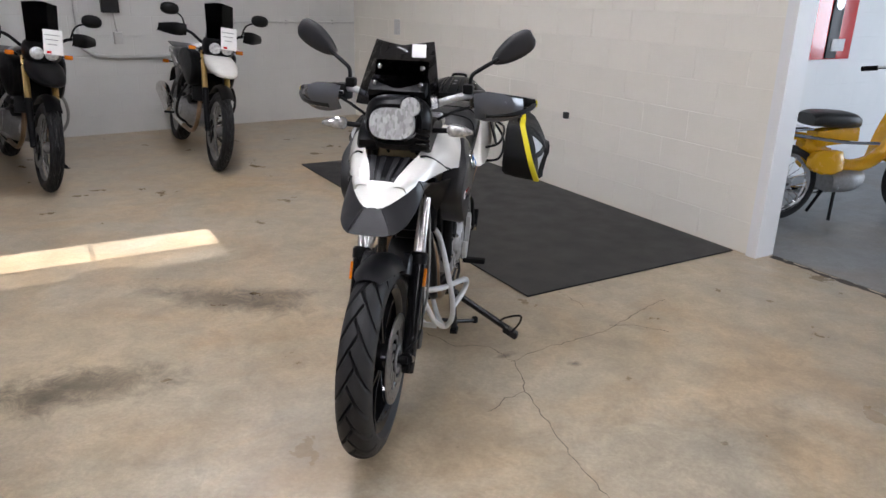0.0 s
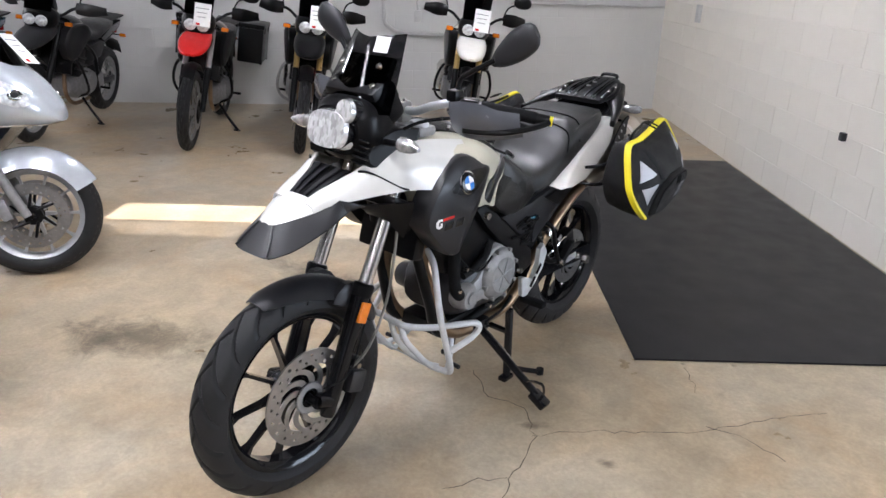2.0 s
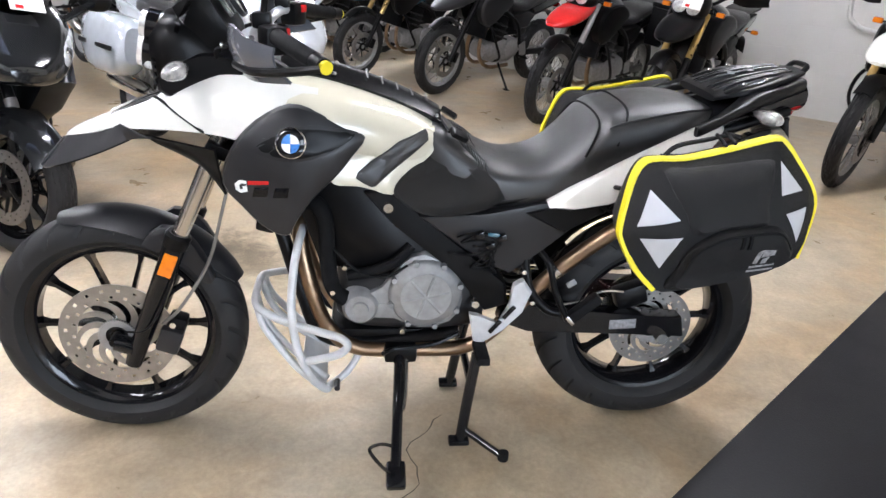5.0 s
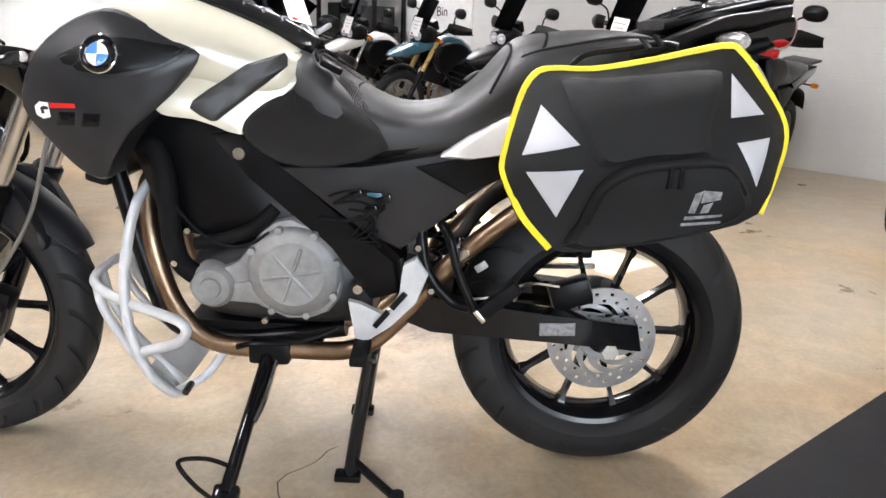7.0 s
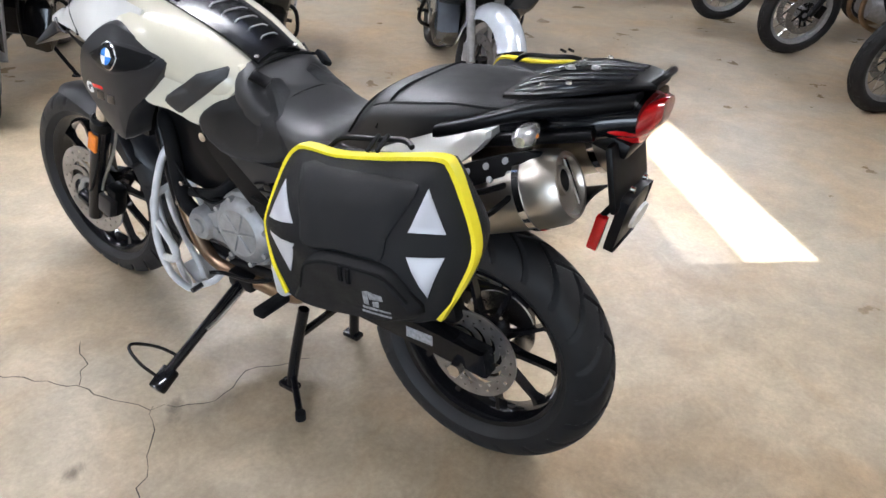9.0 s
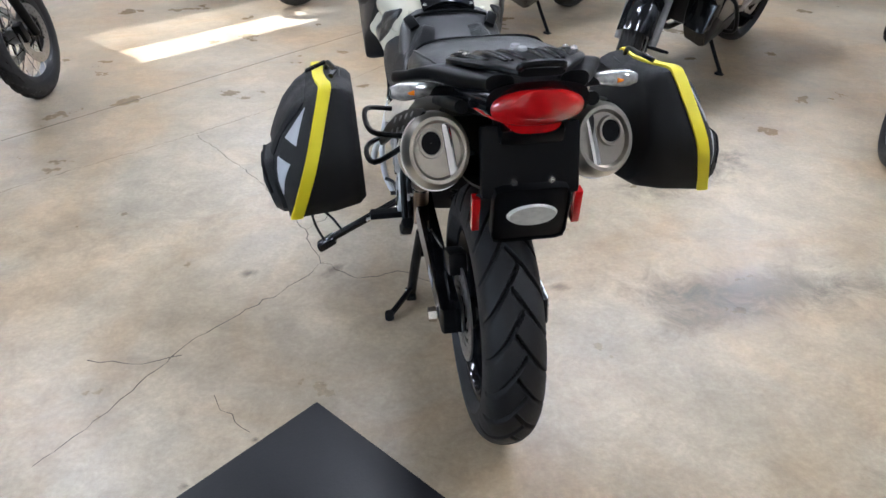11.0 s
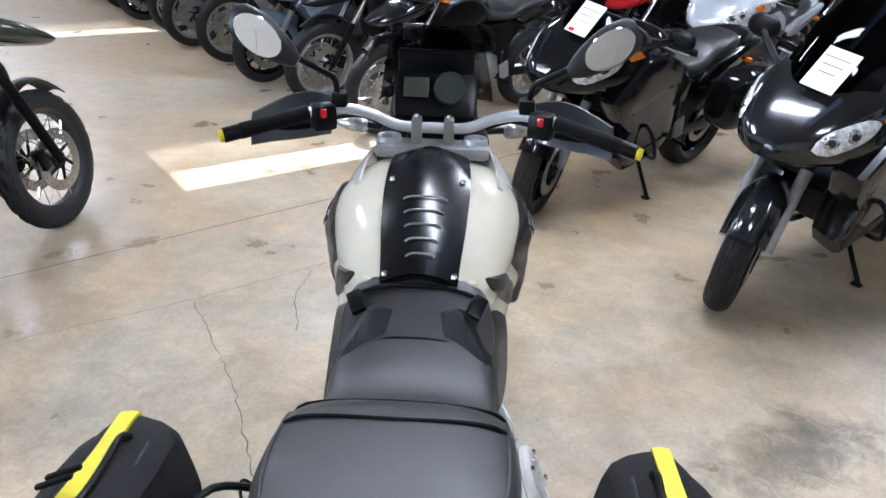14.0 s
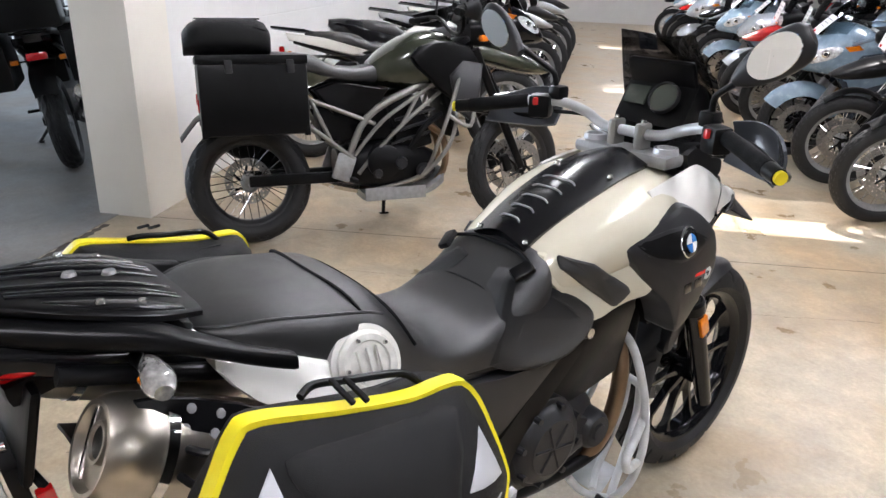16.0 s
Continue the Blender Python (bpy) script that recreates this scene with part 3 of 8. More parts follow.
# unseen tinted panes, added to dim one half of every sun patch
for i in range(1, len(S_CUTS) - 1, 2):
    p = at(S_CUTS[i + 1] - 0.36 - (S_CUTS[i + 1] - S_CUTS[i] - 0.36) / 2, (D_CUTS[1] + D_CUTS[2]) / 2, HIGH + 0.09)
    pane = part("skylight_pane", box((S_CUTS[i + 1] - S_CUTS[i] - 0.37, D_CUTS[2] - D_CUTS[1] - 0.01, 0.006)), glass("dimming_glass", (0.52, 0.52, 0.53)), flat=True)
    pane.matrix_basis = pose(p.x, p.y, p.z, 0, 0, math.degrees(math.atan2(U.y, U.x)))
    tagged(pane, "unseen grey pane added to dim half of a skylight's sun patch", "window pane", kind="structure")

# strip lights under the ceiling
TUBE = glow("lamp_tube", (0.98, 0.97, 1.0), 30.0)


def ceiling_light(s, d):
    ob = thing("ceiling_light", "white strip light under the ceiling", "ceiling light", group="strip lights of the hall")
    part("housing", box((0.30, 1.6, 0.06), (0, 0, 0.05), bevel=0.01), M["paper"], ob)
    part("diffuser", box((0.24, 1.5, 0.03), (0, 0, 0.005), bevel=0.01), TUBE, ob)
    p = at(s, d, HIGH - 0.1)
    ob.matrix_basis = pose(p.x, p.y, p.z, 0, 0, math.degrees(math.atan2(U.y, U.x)) - 90)
    return ob


first_light = ceiling_light(-1.0, 3.4)
for s, d in ((-3.7, 1.7), (-7.0, 1.8), (-1.2, 5.6), (2.4, 2.4), (-6.2, 5.8), (-11, 3.6), (-16, 3.6), (-1.0, 9.0), (4.4, 8.8)):
    p = at(s, d, HIGH - 0.1)
    copy_thing(first_light, pose(p.x, p.y, p.z, 0, 0, math.degrees(math.atan2(U.y, U.x)) - 90))

# daylight in the open shutter door of the side room
door_light = new("door_daylight", bpy.data.lights.new("door_daylight", "AREA"))
door_light.data.shape, door_light.data.size, door_light.data.size_y = "RECTANGLE", 4.4, 2.9
door_light.data.energy, door_light.data.color = 190, (0.78, 0.88, 1.0)
door_light.matrix_world = look(at(-3.25, -6.95, 1.5), at(-3.25, 0, 1.2))

# floor joints and cracks
def ribbon(name, pts, width, material, jag=0.0, seed=1, z=0.0015):
    rng = random.Random(seed)
    line = [Vector((*p, 0)) for p in pts]
    fine = []
    for a, b in zip(line, line[1:]):
        n = max(2, int((b - a).length / 0.03)) if jag else 2
        fine += [a.lerp(b, k / n) + Vector((rng.uniform(-jag, jag), rng.uniform(-jag, jag), 0)) for k in range(n)]
    fine.append(line[-1])
    bm = bmesh.new()
    prev = None
    for i, p in enumerate(fine):
        d = (fine[min(i + 1, len(fine) - 1)] - fine[max(i - 1, 0)]).normalized()
        w = width * (rng.uniform(0.3, 1.1) if jag else 1) / 2
        side = Vector((-d.y, d.x, 0)) * w
        row = ring(bm, [p + side + Vector((0, 0, z)), p - side + Vector((0, 0, z))])
        if prev:
            bm.faces.new((prev[0], prev[1], row[1], row[0]))
        prev = row
    return part(name, bm, material, floor, flat=True)


ribbon("joint", [(3.26, -0.06), (0.165, -2.936), (-4.0, -6.8)], 0.006, M["shadowgap"])
ribbon("joint", [(2.4, -0.2), (1.607, -0.86), (1.026, -1.276), (0.576, -1.655), (-0.054, -2.3)], 0.003, M["shadowgap"], 0.006, 3)
for seed, pts in enumerate((
        [(0.425, -0.045), (0.47, -0.18), (0.485, -0.284), (0.54, -0.40), (0.678, -0.698), (0.813, -0.924), (1.018, -1.254)],
        [(0.421, -0.051), (0.47, 0.03), (0.538, 0.101), (0.669, 0.209), (0.817, 0.339), (0.944, 0.523), (1.034, 0.66), (1.15, 0.80)],
        [(0.425, -0.045), (0.3, 0.08), (0.16, 0.05), (0.0, 0.16)],
        [(0.485, -0.284), (0.42, -0.35), (0.36, -0.46)],
        [(0.85, 0.42), (0.98, 0.44), (1.12, 0.40)],
        [(0.62, 0.75), (0.7, 0.66), (0.73, 0.6)],
        [(0.55, -1.1), (0.62, -1.35), (0.6, -1.6)])):
    ribbon("crack", pts, 0.0035, M["shadowgap"], 0.008, seed)

# the side room's own grey slab
slab("floor_side_room", [at(1.4, -0.13), at(-8.0, -0.13), at(-8.0, -6.99), at(1.4, -6.99)], 0.0005, 0.004, concrete("grey_concrete", (0.20, 0.205, 0.21), (0.26, 0.265, 0.27), 0.42), "grey worn concrete floor of the side room", "floor")

# worn dark edge of the slab in the doorway
ribbon("threshold", [at(-0.09, -0.10)[:2], at(-2.1, -0.10)[:2]], 0.06, M["shadowgap"], 0.006, 11)

# rubber mat along the wall
def rubber_mat():
    a = Vector((0.444, 0.672, 0))
    ln, wd = 3.4, 1.59
    bm = box((ln, wd, 0.008), (ln / 2, wd / 2, 0.004), bevel=0.002)
    ob = part("rubber_mat", bm, M["mat"], flat=True)
    ob.matrix_basis = pose(a.x, a.y, 0.001, 0, 0, math.degrees(math.atan2(U.y, U.x))) @ Matrix.Diagonal((1, -1, 1, 1))
    return tagged(ob, "black ribbed rubber mat lying beside the wall", "mat")


rubber_mat()


# ---- wheels ----
def tyre_profile(width, r, rim, n=28):
    """Half-round section of a tyre, from bead to bead, with a wall inside."""
    w, out = width / 2, []
    for i in range(n + 1):
        a = math.pi * i / n
        x = -w * math.cos(a)
        crown = max(math.sin(a), 0) ** 0.62
        out.append((x * (1.0 if 0 < i < n else 0.8), rim + 0.004 + (r - rim - 0.004) * crown))
    out += [(w * 0.62, rim - 0.004), (-w * 0.62, rim - 0.004)]
    return out


def wheel(parent, name, y, z, r, width, rim, style, coarse=False, rim_mat="gloss", discs=(1,), disc_r=0.15, knob=False):
    """A wheel with tyre, rim, spokes, hub and brake discs on the axle at (0, y, z)."""
    w = new(name)
    w.parent, w.location = parent, (0, y, z)
    count = 20 if knob else 25

    def cut(a, h, rad):
        if rad < rim + (r - rim) * (0.62 if coarse else 0.40):
            return rad
        s = abs(h) / (width / 2)
        ph = (a * count / (2 * math.pi) + (0.5 if h > 0 else 0.0) + s * 1.25) % 1
        if knob:
            return rad - (0.011 if ph < 0.38 or 0.30 < s < 0.40 else 0)
        if coarse:
            return rad - (0.009 if ph < 0.14 and s > 0.03 else 0)
        # chevrons: a slanting groove from each shoulder that runs a little past the crown
        turn, lean = a * 21 / (2 * math.pi), (1.15 if y > 0 else -1.15) * 2 / width
        near = min(abs((turn + 0.5 * (q > 0) + lean * h * q) % 1 - 0.5) if h * q > -0.07 * width else 1 for q in (1, -1))
        off = near / 0.075
        return rad - (0.0105 * (1 - off ** 4) if off < 1 and s < 0.97 else 0)

    part("tyre", lathe(tyre_profile(width, r, rim, 28 if coarse else 52), 72 if coarse else 600, groove=cut), M["rubber"], w)
    wr = width * 0.36
    part("rim", lathe([(-wr, rim + 0.006), (-wr * 0.9, rim - 0.012), (-wr * 0.5, rim - 0.026), (wr * 0.5, rim - 0.026), (wr * 0.9, rim - 0.012), (wr, rim + 0.006)], 40 if coarse else 96), M[rim_mat], w)
    hub = 0.045
    part("hub", lathe([(-0.07, 0.012), (-0.07, 0.032), (-0.045, hub), (0.045, hub), (0.07, 0.032), (0.07, 0.012)], 28), M["gloss" if style == "cast" else "alu"], w)
    if style == "cast":
        for i in range(10):
            a = 2 * math.pi * i / 10
            bm = bmesh.new()
            rows = []
            for d, hw, hx in ((hub - 0.01, 0.011, 0.022), (rim * 0.45, 0.006, 0.012), (rim * 0.8, 0.005, 0.012), (rim - 0.018, 0.010, 0.022)):
                rows.append(ring(bm, [(sx * hx, d * math.cos(a) - sy * hw * math.sin(a), d * math.sin(a) + sy * hw * math.cos(a)) for sx, sy in ((-1, -1), (1, -1), (1, 1), (-1, 1))]))
            for p, q in zip(rows, rows[1:]):
                bridge(bm, p, q)
            part("spoke", bm, M[rim_mat], w)
    else:
        bm = bmesh.new()
        for i in range(32):
            a = 2 * math.pi * i / 32
            b = a + (0.55 if i % 4 < 2 else -0.55)
            sx = 0.05 if i % 2 else -0.05
            rod((sx, hub * math.cos(b), hub * math.sin(b)), (sx * 0.3, (rim - 0.02) * math.cos(a), (rim - 0.02) * math.sin(a)), 0.0022, seg=4, bm=bm)
        tagged(part("wire_spokes", bm, M["chrome"], w), kind="stuff")
    for side in discs:
        x = side * 0.068
        bm = bmesh.new()
        inner, outer = disc_r * (0.66 if coarse else 0.69), disc_r
        rad = [inner, disc_r * 0.72, disc_r * 0.78, disc_r * 0.85, disc_r * 0.91, outer]
        grids = []
        for xo in (x - 0.0025, x + 0.0025):
            grid = [[bm.verts.new((xo, rr * math.cos(2 * math.pi * i / 80), rr * math.sin(2 * math.pi * i / 80))) for i in range(80)] for rr in rad]
            grids.append(grid)
        for i in range(80):
            j = (i + 1) % 80
            for k in range(5):
                if (k == 1 and i % 4 == 0) or (k == 3 and i % 4 == 2):
                    g, h = grids
                    for (a0, a1) in (((k, i), (k, j)), ((k, j), (k + 1, j)), ((k + 1, j), (k + 1, i)), ((k + 1, i), (k, i))):
                        bm.faces.new((g[a0[0]][a0[1]], g[a1[0]][a1[1]], h[a1[0]][a1[1]], h[a0[0]][a0[1]]))
                    continue
                for g in grids:
                    bm.faces.new((g[k][i], g[k][j], g[k + 1][j], g[k + 1][i]))
            for k in (0, 5):
                bm.faces.new((grids[0][k][i], grids[0][k][j], grids[1][k][j], grids[1][k][i]))
        part("brake_disc", bm, M["disc"], w, "drilled steel brake disc")
        carrier = part("disc_carrier", lathe([(x - 0.004, 0.02), (x - 0.004, 0.045), (x + 0.004, 0.045), (x + 0.004, 0.02)], 28), M["black"], w)
        for i in range(6):
            a = 2 * math.pi * i / 6
            b = a + 0.5
            if coarse:
                part("carrier_arm", rod((x, 0.035 * math.cos(a), 0.035 * math.sin(a)), (x, inner * 1.04 * math.cos(b), inner * 1.04 * math.sin(b)), 0.009, 0.006, 6), M["black"], carrier)
        if not coarse:
            # swirling arms between the drilled ring and the hub
            for i in range(10):
                bm = bmesh.new()
                rows = []
                for k in range(6):
                    t = k / 5
                    rr, a = 0.048 + (inner * 1.02 - 0.048) * t, 2 * math.pi * i / 10 + 0.75 * t ** 1.4
                    wd = 0.0095 + 0.004 * t
                    rows.append(ring(bm, [(x + dx, rr * math.cos(a) - q * wd * math.sin(a), rr * math.sin(a) + q * wd * math.cos(a)) for dx, q in ((-0.0022, -1), (0.0022, -1), (0.0022, 1), (-0.0022, 1))]))
                for p, q in zip(rows, rows[1:]):
                    bridge(bm, p, q)
                part("disc_arm", bm, M["disc"], carrier, "swirling steel arm of the brake disc")
            bm = lathe([(x + 0.006, 0.030), (x + 0.006, 0.046), (x + 0.010, 0.046), (x + 0.010, 0.030)], 44)
            for i in range(44):
                a = 2 * math.pi * i / 44
                box((0.004, 0.0035, 0.005), (x + 0.008, 0.0475 * math.cos(a), 0.0475 * math.sin(a)), (math.degrees(a) - 90, 0, 0), bm=bm)
            part("sensor_ring", bm, M["alu"], carrier, "toothed speed sensor ring")
    return w


# ---- the white and charcoal touring motorcycle ----
# how the motorcycle sits on its centre stand
REST = pose(-0.014, 0.002, 0.012, -0.6, 1.2, 0.5)


def main_bike():
    bike = thing("motorcycle", "white and charcoal adventure motorcycle with black panniers, on its centre stand", "motorcycle")
    wheel(bike, "front_wheel", -0.730, 0.313, 0.330, 0.112, 0.247, "cast", disc_r=0.15)
    rear = wheel(bike, "rear_wheel", 0.741, 0.333, 0.330, 0.142, 0.226, "cast", disc_r=0.12)
    part("sprocket", lathe([(-0.075, 0.05), (-0.075, 0.10), (-0.069, 0.10), (-0.069, 0.05)], 46), M["steel"], rear)
    # tone ring and axle ends
    part("front_axle", rod((-0.108, -0.70, 0.318), (0.108, -0.70, 0.318), 0.013), M["black"], bike)
    part("rear_axle", rod((-0.15, 0.742, 0.347), (0.15, 0.742, 0.347), 0.013), M["steel"], bike)
    part("axle_nut", lathe([(0.138, 0.001), (0.138, 0.02), (0.158, 0.018), (0.158, 0.001)], 6, (0, 0.742, 0.347)), M["steel"], bike)
    # fork
    for s in (1, -1):
        x = 0.1 * s
        part("fork_tube", rod((x, -0.365, 1.0), (x, -0.558, 0.57), 0.0205, seg=20), M["steel"], bike, "bright silver fork tube")
        low = part("fork_slider", tube([(x, -0.528, 0.61), (x, -0.60, 0.43), (x, -0.655, 0.295), (x, -0.672, 0.25)], 0.027, 16, 4, radii=(0.029, 0.021)), M["gloss"], bike)
        part("dust_seal", lathe([(-0.02, 0.021), (-0.02, 0.031), (0.012, 0.033), (0.02, 0.027), (0.02, 0.021)], 20, axis="z"), M["black"], low).matrix_basis = pose(x, -0.527, 0.612, -23)
        part("axle_lug", tube([(x, -0.655, 0.30), (x, -0.68, 0.312), (x, -0.70, 0.318)], 0.024, 12, 3), M["gloss"], bike)
        part("side_reflector", box((0.010, 0.034, 0.062), (0.128 * s, -0.565, 0.512), (-23, 0, 0), 0.003), M["orange"], bike, "amber side reflector")
        part("reflector_bracket", box((0.02, 0.02, 0.05), (0.118 * s, -0.563, 0.512), (-23, 0, 0), 0.003), M["black"], bike)
    for z, y in ((0.985, -0.36), (0.84, -0.42)):
        part("fork_yoke", box((0.27, 0.075, 0.035), (0, y, z), (-23, 0, 0), 0.012), M["alu" if z > 0.9 else "black"], bike)
    cal = part("brake_caliper", box((0.05, 0.05, 0.11), (0.085, -0.605, 0.345), (-20, 0, 0), 0.012), M["black"], bike)
    part("caliper_body", box((0.03, 0.06, 0.07), (0.112, -0.612, 0.335), (-20, 0, 0), 0.010), M["dark"], cal)
    part("caliper_pin", rod((0.118, -0.585, 0.36), (0.118, -0.60, 0.30), 0.006, seg=8), M["steel"], cal)
    part("caliper_bolt", rod((0.09, -0.60, 0.38), (0.118, -0.60, 0.38), 0.009, seg=6), M["steel"], cal)
    part("caliper_bolt", rod((0.09, -0.615, 0.31), (0.118, -0.615, 0.31), 0.009, seg=6), M["steel"], cal)
    # the hose's sheen is painted in by making it grey all over
    part("brake_hose", tube([(0.11, -0.60, 0.37), (0.13, -0.545, 0.43), (0.125, -0.47, 0.55), (0.115, -0.43, 0.68), (0.10, -0.40, 0.8)], 0.0045, 8), M["frame"], bike, "brake hose with its sheen put into a grey colour")
    part("sensor_cable", tube([(0.1, -0.70, 0.34), (0.13, -0.63, 0.37), (0.125, -0.57, 0.48), (0.12, -0.53, 0.6)], 0.003, 6), M["grip"], bike)
    # front mudguard over the tyre
    bm = bmesh.new()
    rows = []
    for i in range(17):
        a = radians(113 - i * 88 / 16)
        k = math.sin(math.pi * i / 16)
        hw, rr = 0.038 + 0.036 * k ** 0.5, 0.342 + 0.004 * (1 - k)
        row = []
        for j in range(9):
            t = j / 8 * 2 - 1
            drop = (abs(t) ** 2.6) * (0.016 + 0.036 * k)
            row.append(bm.verts.new((hw * t, -0.70 + (rr - drop) * math.cos(a), 0.318 + (rr - drop) * math.sin(a))))
        rows.append(row)
    faces = [bm.faces.new((rows[i][j], rows[i + 1][j], rows[i + 1][j + 1], rows[i][j + 1])) for i in range(16) for j in range(8)]
    bmesh.ops.recalc_face_normals(bm, faces=faces)
    bmesh.ops.solidify(bm, geom=faces, thickness=0.004)
    part("front_mudguard", bm, M["dark"], bike, "matt black front mudguard")
    both("mudguard_skirt", boss([(-0.625, 0.585), (-0.575, 0.632), (-0.515, 0.612), (-0.478, 0.555), (-0.452, 0.49), (-0.475, 0.475), (-0.515, 0.525), (-0.57, 0.56)], [(0.055, 1.0), (0.078, 1.0), (0.084, 0.9)], smooth=2), M["dark"], bike)
    # beak: white nose over a charcoal lip with folded wings, dark grille between the white arms
    top = [(0.0, -0.812, 0.821), (0.030, -0.806, 0.823), (0.056, -0.768, 0.834), (0.076, -0.730, 0.843), (0.096, -0.686, 0.858), (0.112, -0.656, 0.874)]
    low = [(0.0, -0.868, 0.752), (0.066, -0.860, 0.754), (0.098, -0.815, 0.768), (0.112, -0.760, 0.788), (0.120, -0.700, 0.812), (0.124, -0.636, 0.842)]
    flip = lambda pts: [(-x, y, z) for x, y, z in pts]
    tip = part("beak_tip", shell(flip(top)[:0:-1] + top, flip(low)[:0:-1] + low, 0.006, 8, 0.0, n=4), M["dark"], bike, "charcoal plastic beak", sharp=16)
    part("beak_under", shell(flip(low)[1:], low[1:], 0.004, 6, 0.0, n=3), M["black"], tip)
    for s in (1, -1):
        part("beak_fold", tube([(0.028 * s, -0.812, 0.819), (0.050 * s, -0.838, 0.786), (0.064 * s, -0.862, 0.757)], 0.003, 6, 4), M["dark"], tip)
        part("beak_wing", shell([(0.112 * s, -0.656, 0.876), (0.128 * s, -0.625, 0.866), (0.132 * s, -0.585, 0.850)], [(0.124 * s, -0.640, 0.840), (0.130 * s, -0.610, 0.846), (0.132 * s, -0.583, 0.846)], 0.006, 4, 0.003, (s, 0, 0), 3), M["dark"], bike)
    # the nose is one sheet, crowned across
    bm = bmesh.new()
    rows = []
    for y, w, zc, ze in ((-0.814, 0.014, 0.823, 0.819), (-0.808, 0.030, 0.829, 0.822), (-0.788, 0.046, 0.841, 0.828), (-0.766, 0.060, 0.851, 0.835), (-0.740, 0.074, 0.862, 0.842), (-0.715, 0.086, 0.872, 0.850), (-0.700, 0.092, 0.877, 0.855)):
        rows.append([bm.verts.new((w * k / 8, y, zc + (ze - zc) * abs(k / 8) ** 2.6)) for k in range(-8, 9)])
    faces = [bm.faces.new((rows[i][j], rows[i + 1][j], rows[i + 1][j + 1], rows[i][j + 1])) for i in range(len(rows) - 1) for j in range(16)]
    bmesh.ops.recalc_face_normals(bm, faces=faces)
    bmesh.ops.solidify(bm, geom=faces, thickness=0.005)
    part("beak_nose", bm, M["white"], bike, "white lacquered nose of the beak")
    grille = part("beak_grille", shell([(-0.040, -0.712, 0.866), (0, -0.716, 0.868), (0.040, -0.712, 0.866)], [(-0.092, -0.57, 0.926), (0, -0.57, 0.930), (0.092, -0.57, 0.926)], 0.004, 6, 0.0, n=3), M["black"], bike)
    for x in (-0.034, -0.014, 0.014, 0.034):
        part("grille_rib", shell([(x - 0.006, -0.700, 0.874), (x + 0.006, -0.700, 0.874)], [(x * 1.7 - 0.009, -0.575, 0.932), (x * 1.7 + 0.009, -0.575, 0.932)], 0.004, 3, 0.004, (0, -0.3, 1), 1), M["dark"], grille)
    # side fairing from the beak to the tank
    for s in (1, -1):
        bm = shell([(0.036 * s, -0.722, 0.866), (0.046 * s, -0.672, 0.890), (0.066 * s, -0.612, 0.916), (0.088 * s, -0.567, 0.940), (0.108 * s, -0.50, 0.978), (0.135 * s, -0.40, 1.0), (0.15 * s, -0.30, 0.995), (0.155 * s, -0.2, 0.98)],
                   [(0.084 * s, -0.722, 0.847), (0.104 * s, -0.672, 0.863), (0.126 * s, -0.612, 0.868), (0.140 * s, -0.567, 0.871), (0.160 * s, -0.50, 0.874), (0.19 * s, -0.41, 0.872), (0.215 * s, -0.31, 0.85), (0.225 * s, -0.2, 0.82)], 0.006, 12, 0.015, (0.75 * s, -0.1, 0.7))
        arm = part("side_fairing", bm, M["white"], bike, "white lacquered side fairing")
        on = skin(arm)
        seam = [on.find_nearest(Vector((0.10 * s, -0.585, 0.95)).lerp(Vector((0.175 * s, -0.455, 0.87)), k / 6)) for k in range(7)]
        part("fairing_seam", tube([q + Vector((0.0035 * s, -0.0005, 0.0035)) for q, _, _, _ in seam], 0.0035, 6, 3), M["black"], arm)
        part("fairing_lower", shell([(0.12 * s, -0.585, 0.878), (0.145 * s, -0.50, 0.868), (0.175 * s, -0.42, 0.862)], [(0.10 * s, -0.53, 0.84), (0.11 * s, -0.46, 0.80), (0.13 * s, -0.41, 0.74)], 0.006, 5, 0.006, (s, 0, 0)), M["black"], bike)
    # tank and black centre strip
    sec = [(-0.36, 0, 0.15, 0.84, 1.0, 2.5), (-0.30, 0, 0.192, 0.79, 1.015, 2.5), (-0.20, 0, 0.212, 0.80, 1.01, 2.5), (-0.10, 0, 0.213, 0.80, 0.985, 2.5), (0.0, 0, 0.198, 0.775, 0.95, 2.5), (0.06, 0, 0.18, 0.795, 0.918, 2.5), (0.105, 0, 0.12, 0.83, 0.89, 2.5)]
    tank = part("tank", loft(between(sec, 4), 40), M["cream"], bike, "cream white tank cover")
    strip = part("tank_strip", shell([(-0.076, -0.315, 1.018), (-0.088, -0.26, 1.018), (-0.092, -0.15, 0.998), (-0.086, -0.03, 0.961), (-0.078, 0.05, 0.928), (-0.074, 0.100, 0.902)],
                                     [(0.076, -0.315, 1.018), (0.088, -0.26, 1.018), (0.092, -0.15, 0.998), (0.086, -0.03, 0.961), (0.078, 0.05, 0.928), (0.074, 0.100, 0.902)], 0.02, 10, 0.022, (0, 0, 1)), M["satin"], bike, "black ribbed tank strip")
    # pale tubes stand for the light caught along each louvre's edge
    for i in range(5):
        y = -0.080 + i * 0.037
        z = 1.0035 - (y + 0.080) * 0.375
        w = 0.046 - 0.0045 * i
        part("louvre", tube([(-w, y, z - 0.006), (-w * 0.6, y - 0.003, z), (w * 0.6, y - 0.003, z), (w, y, z - 0.006)], 0.0021, 6, 4), M["alu"], strip, "tank louvre edge with its highlight set in aluminium")
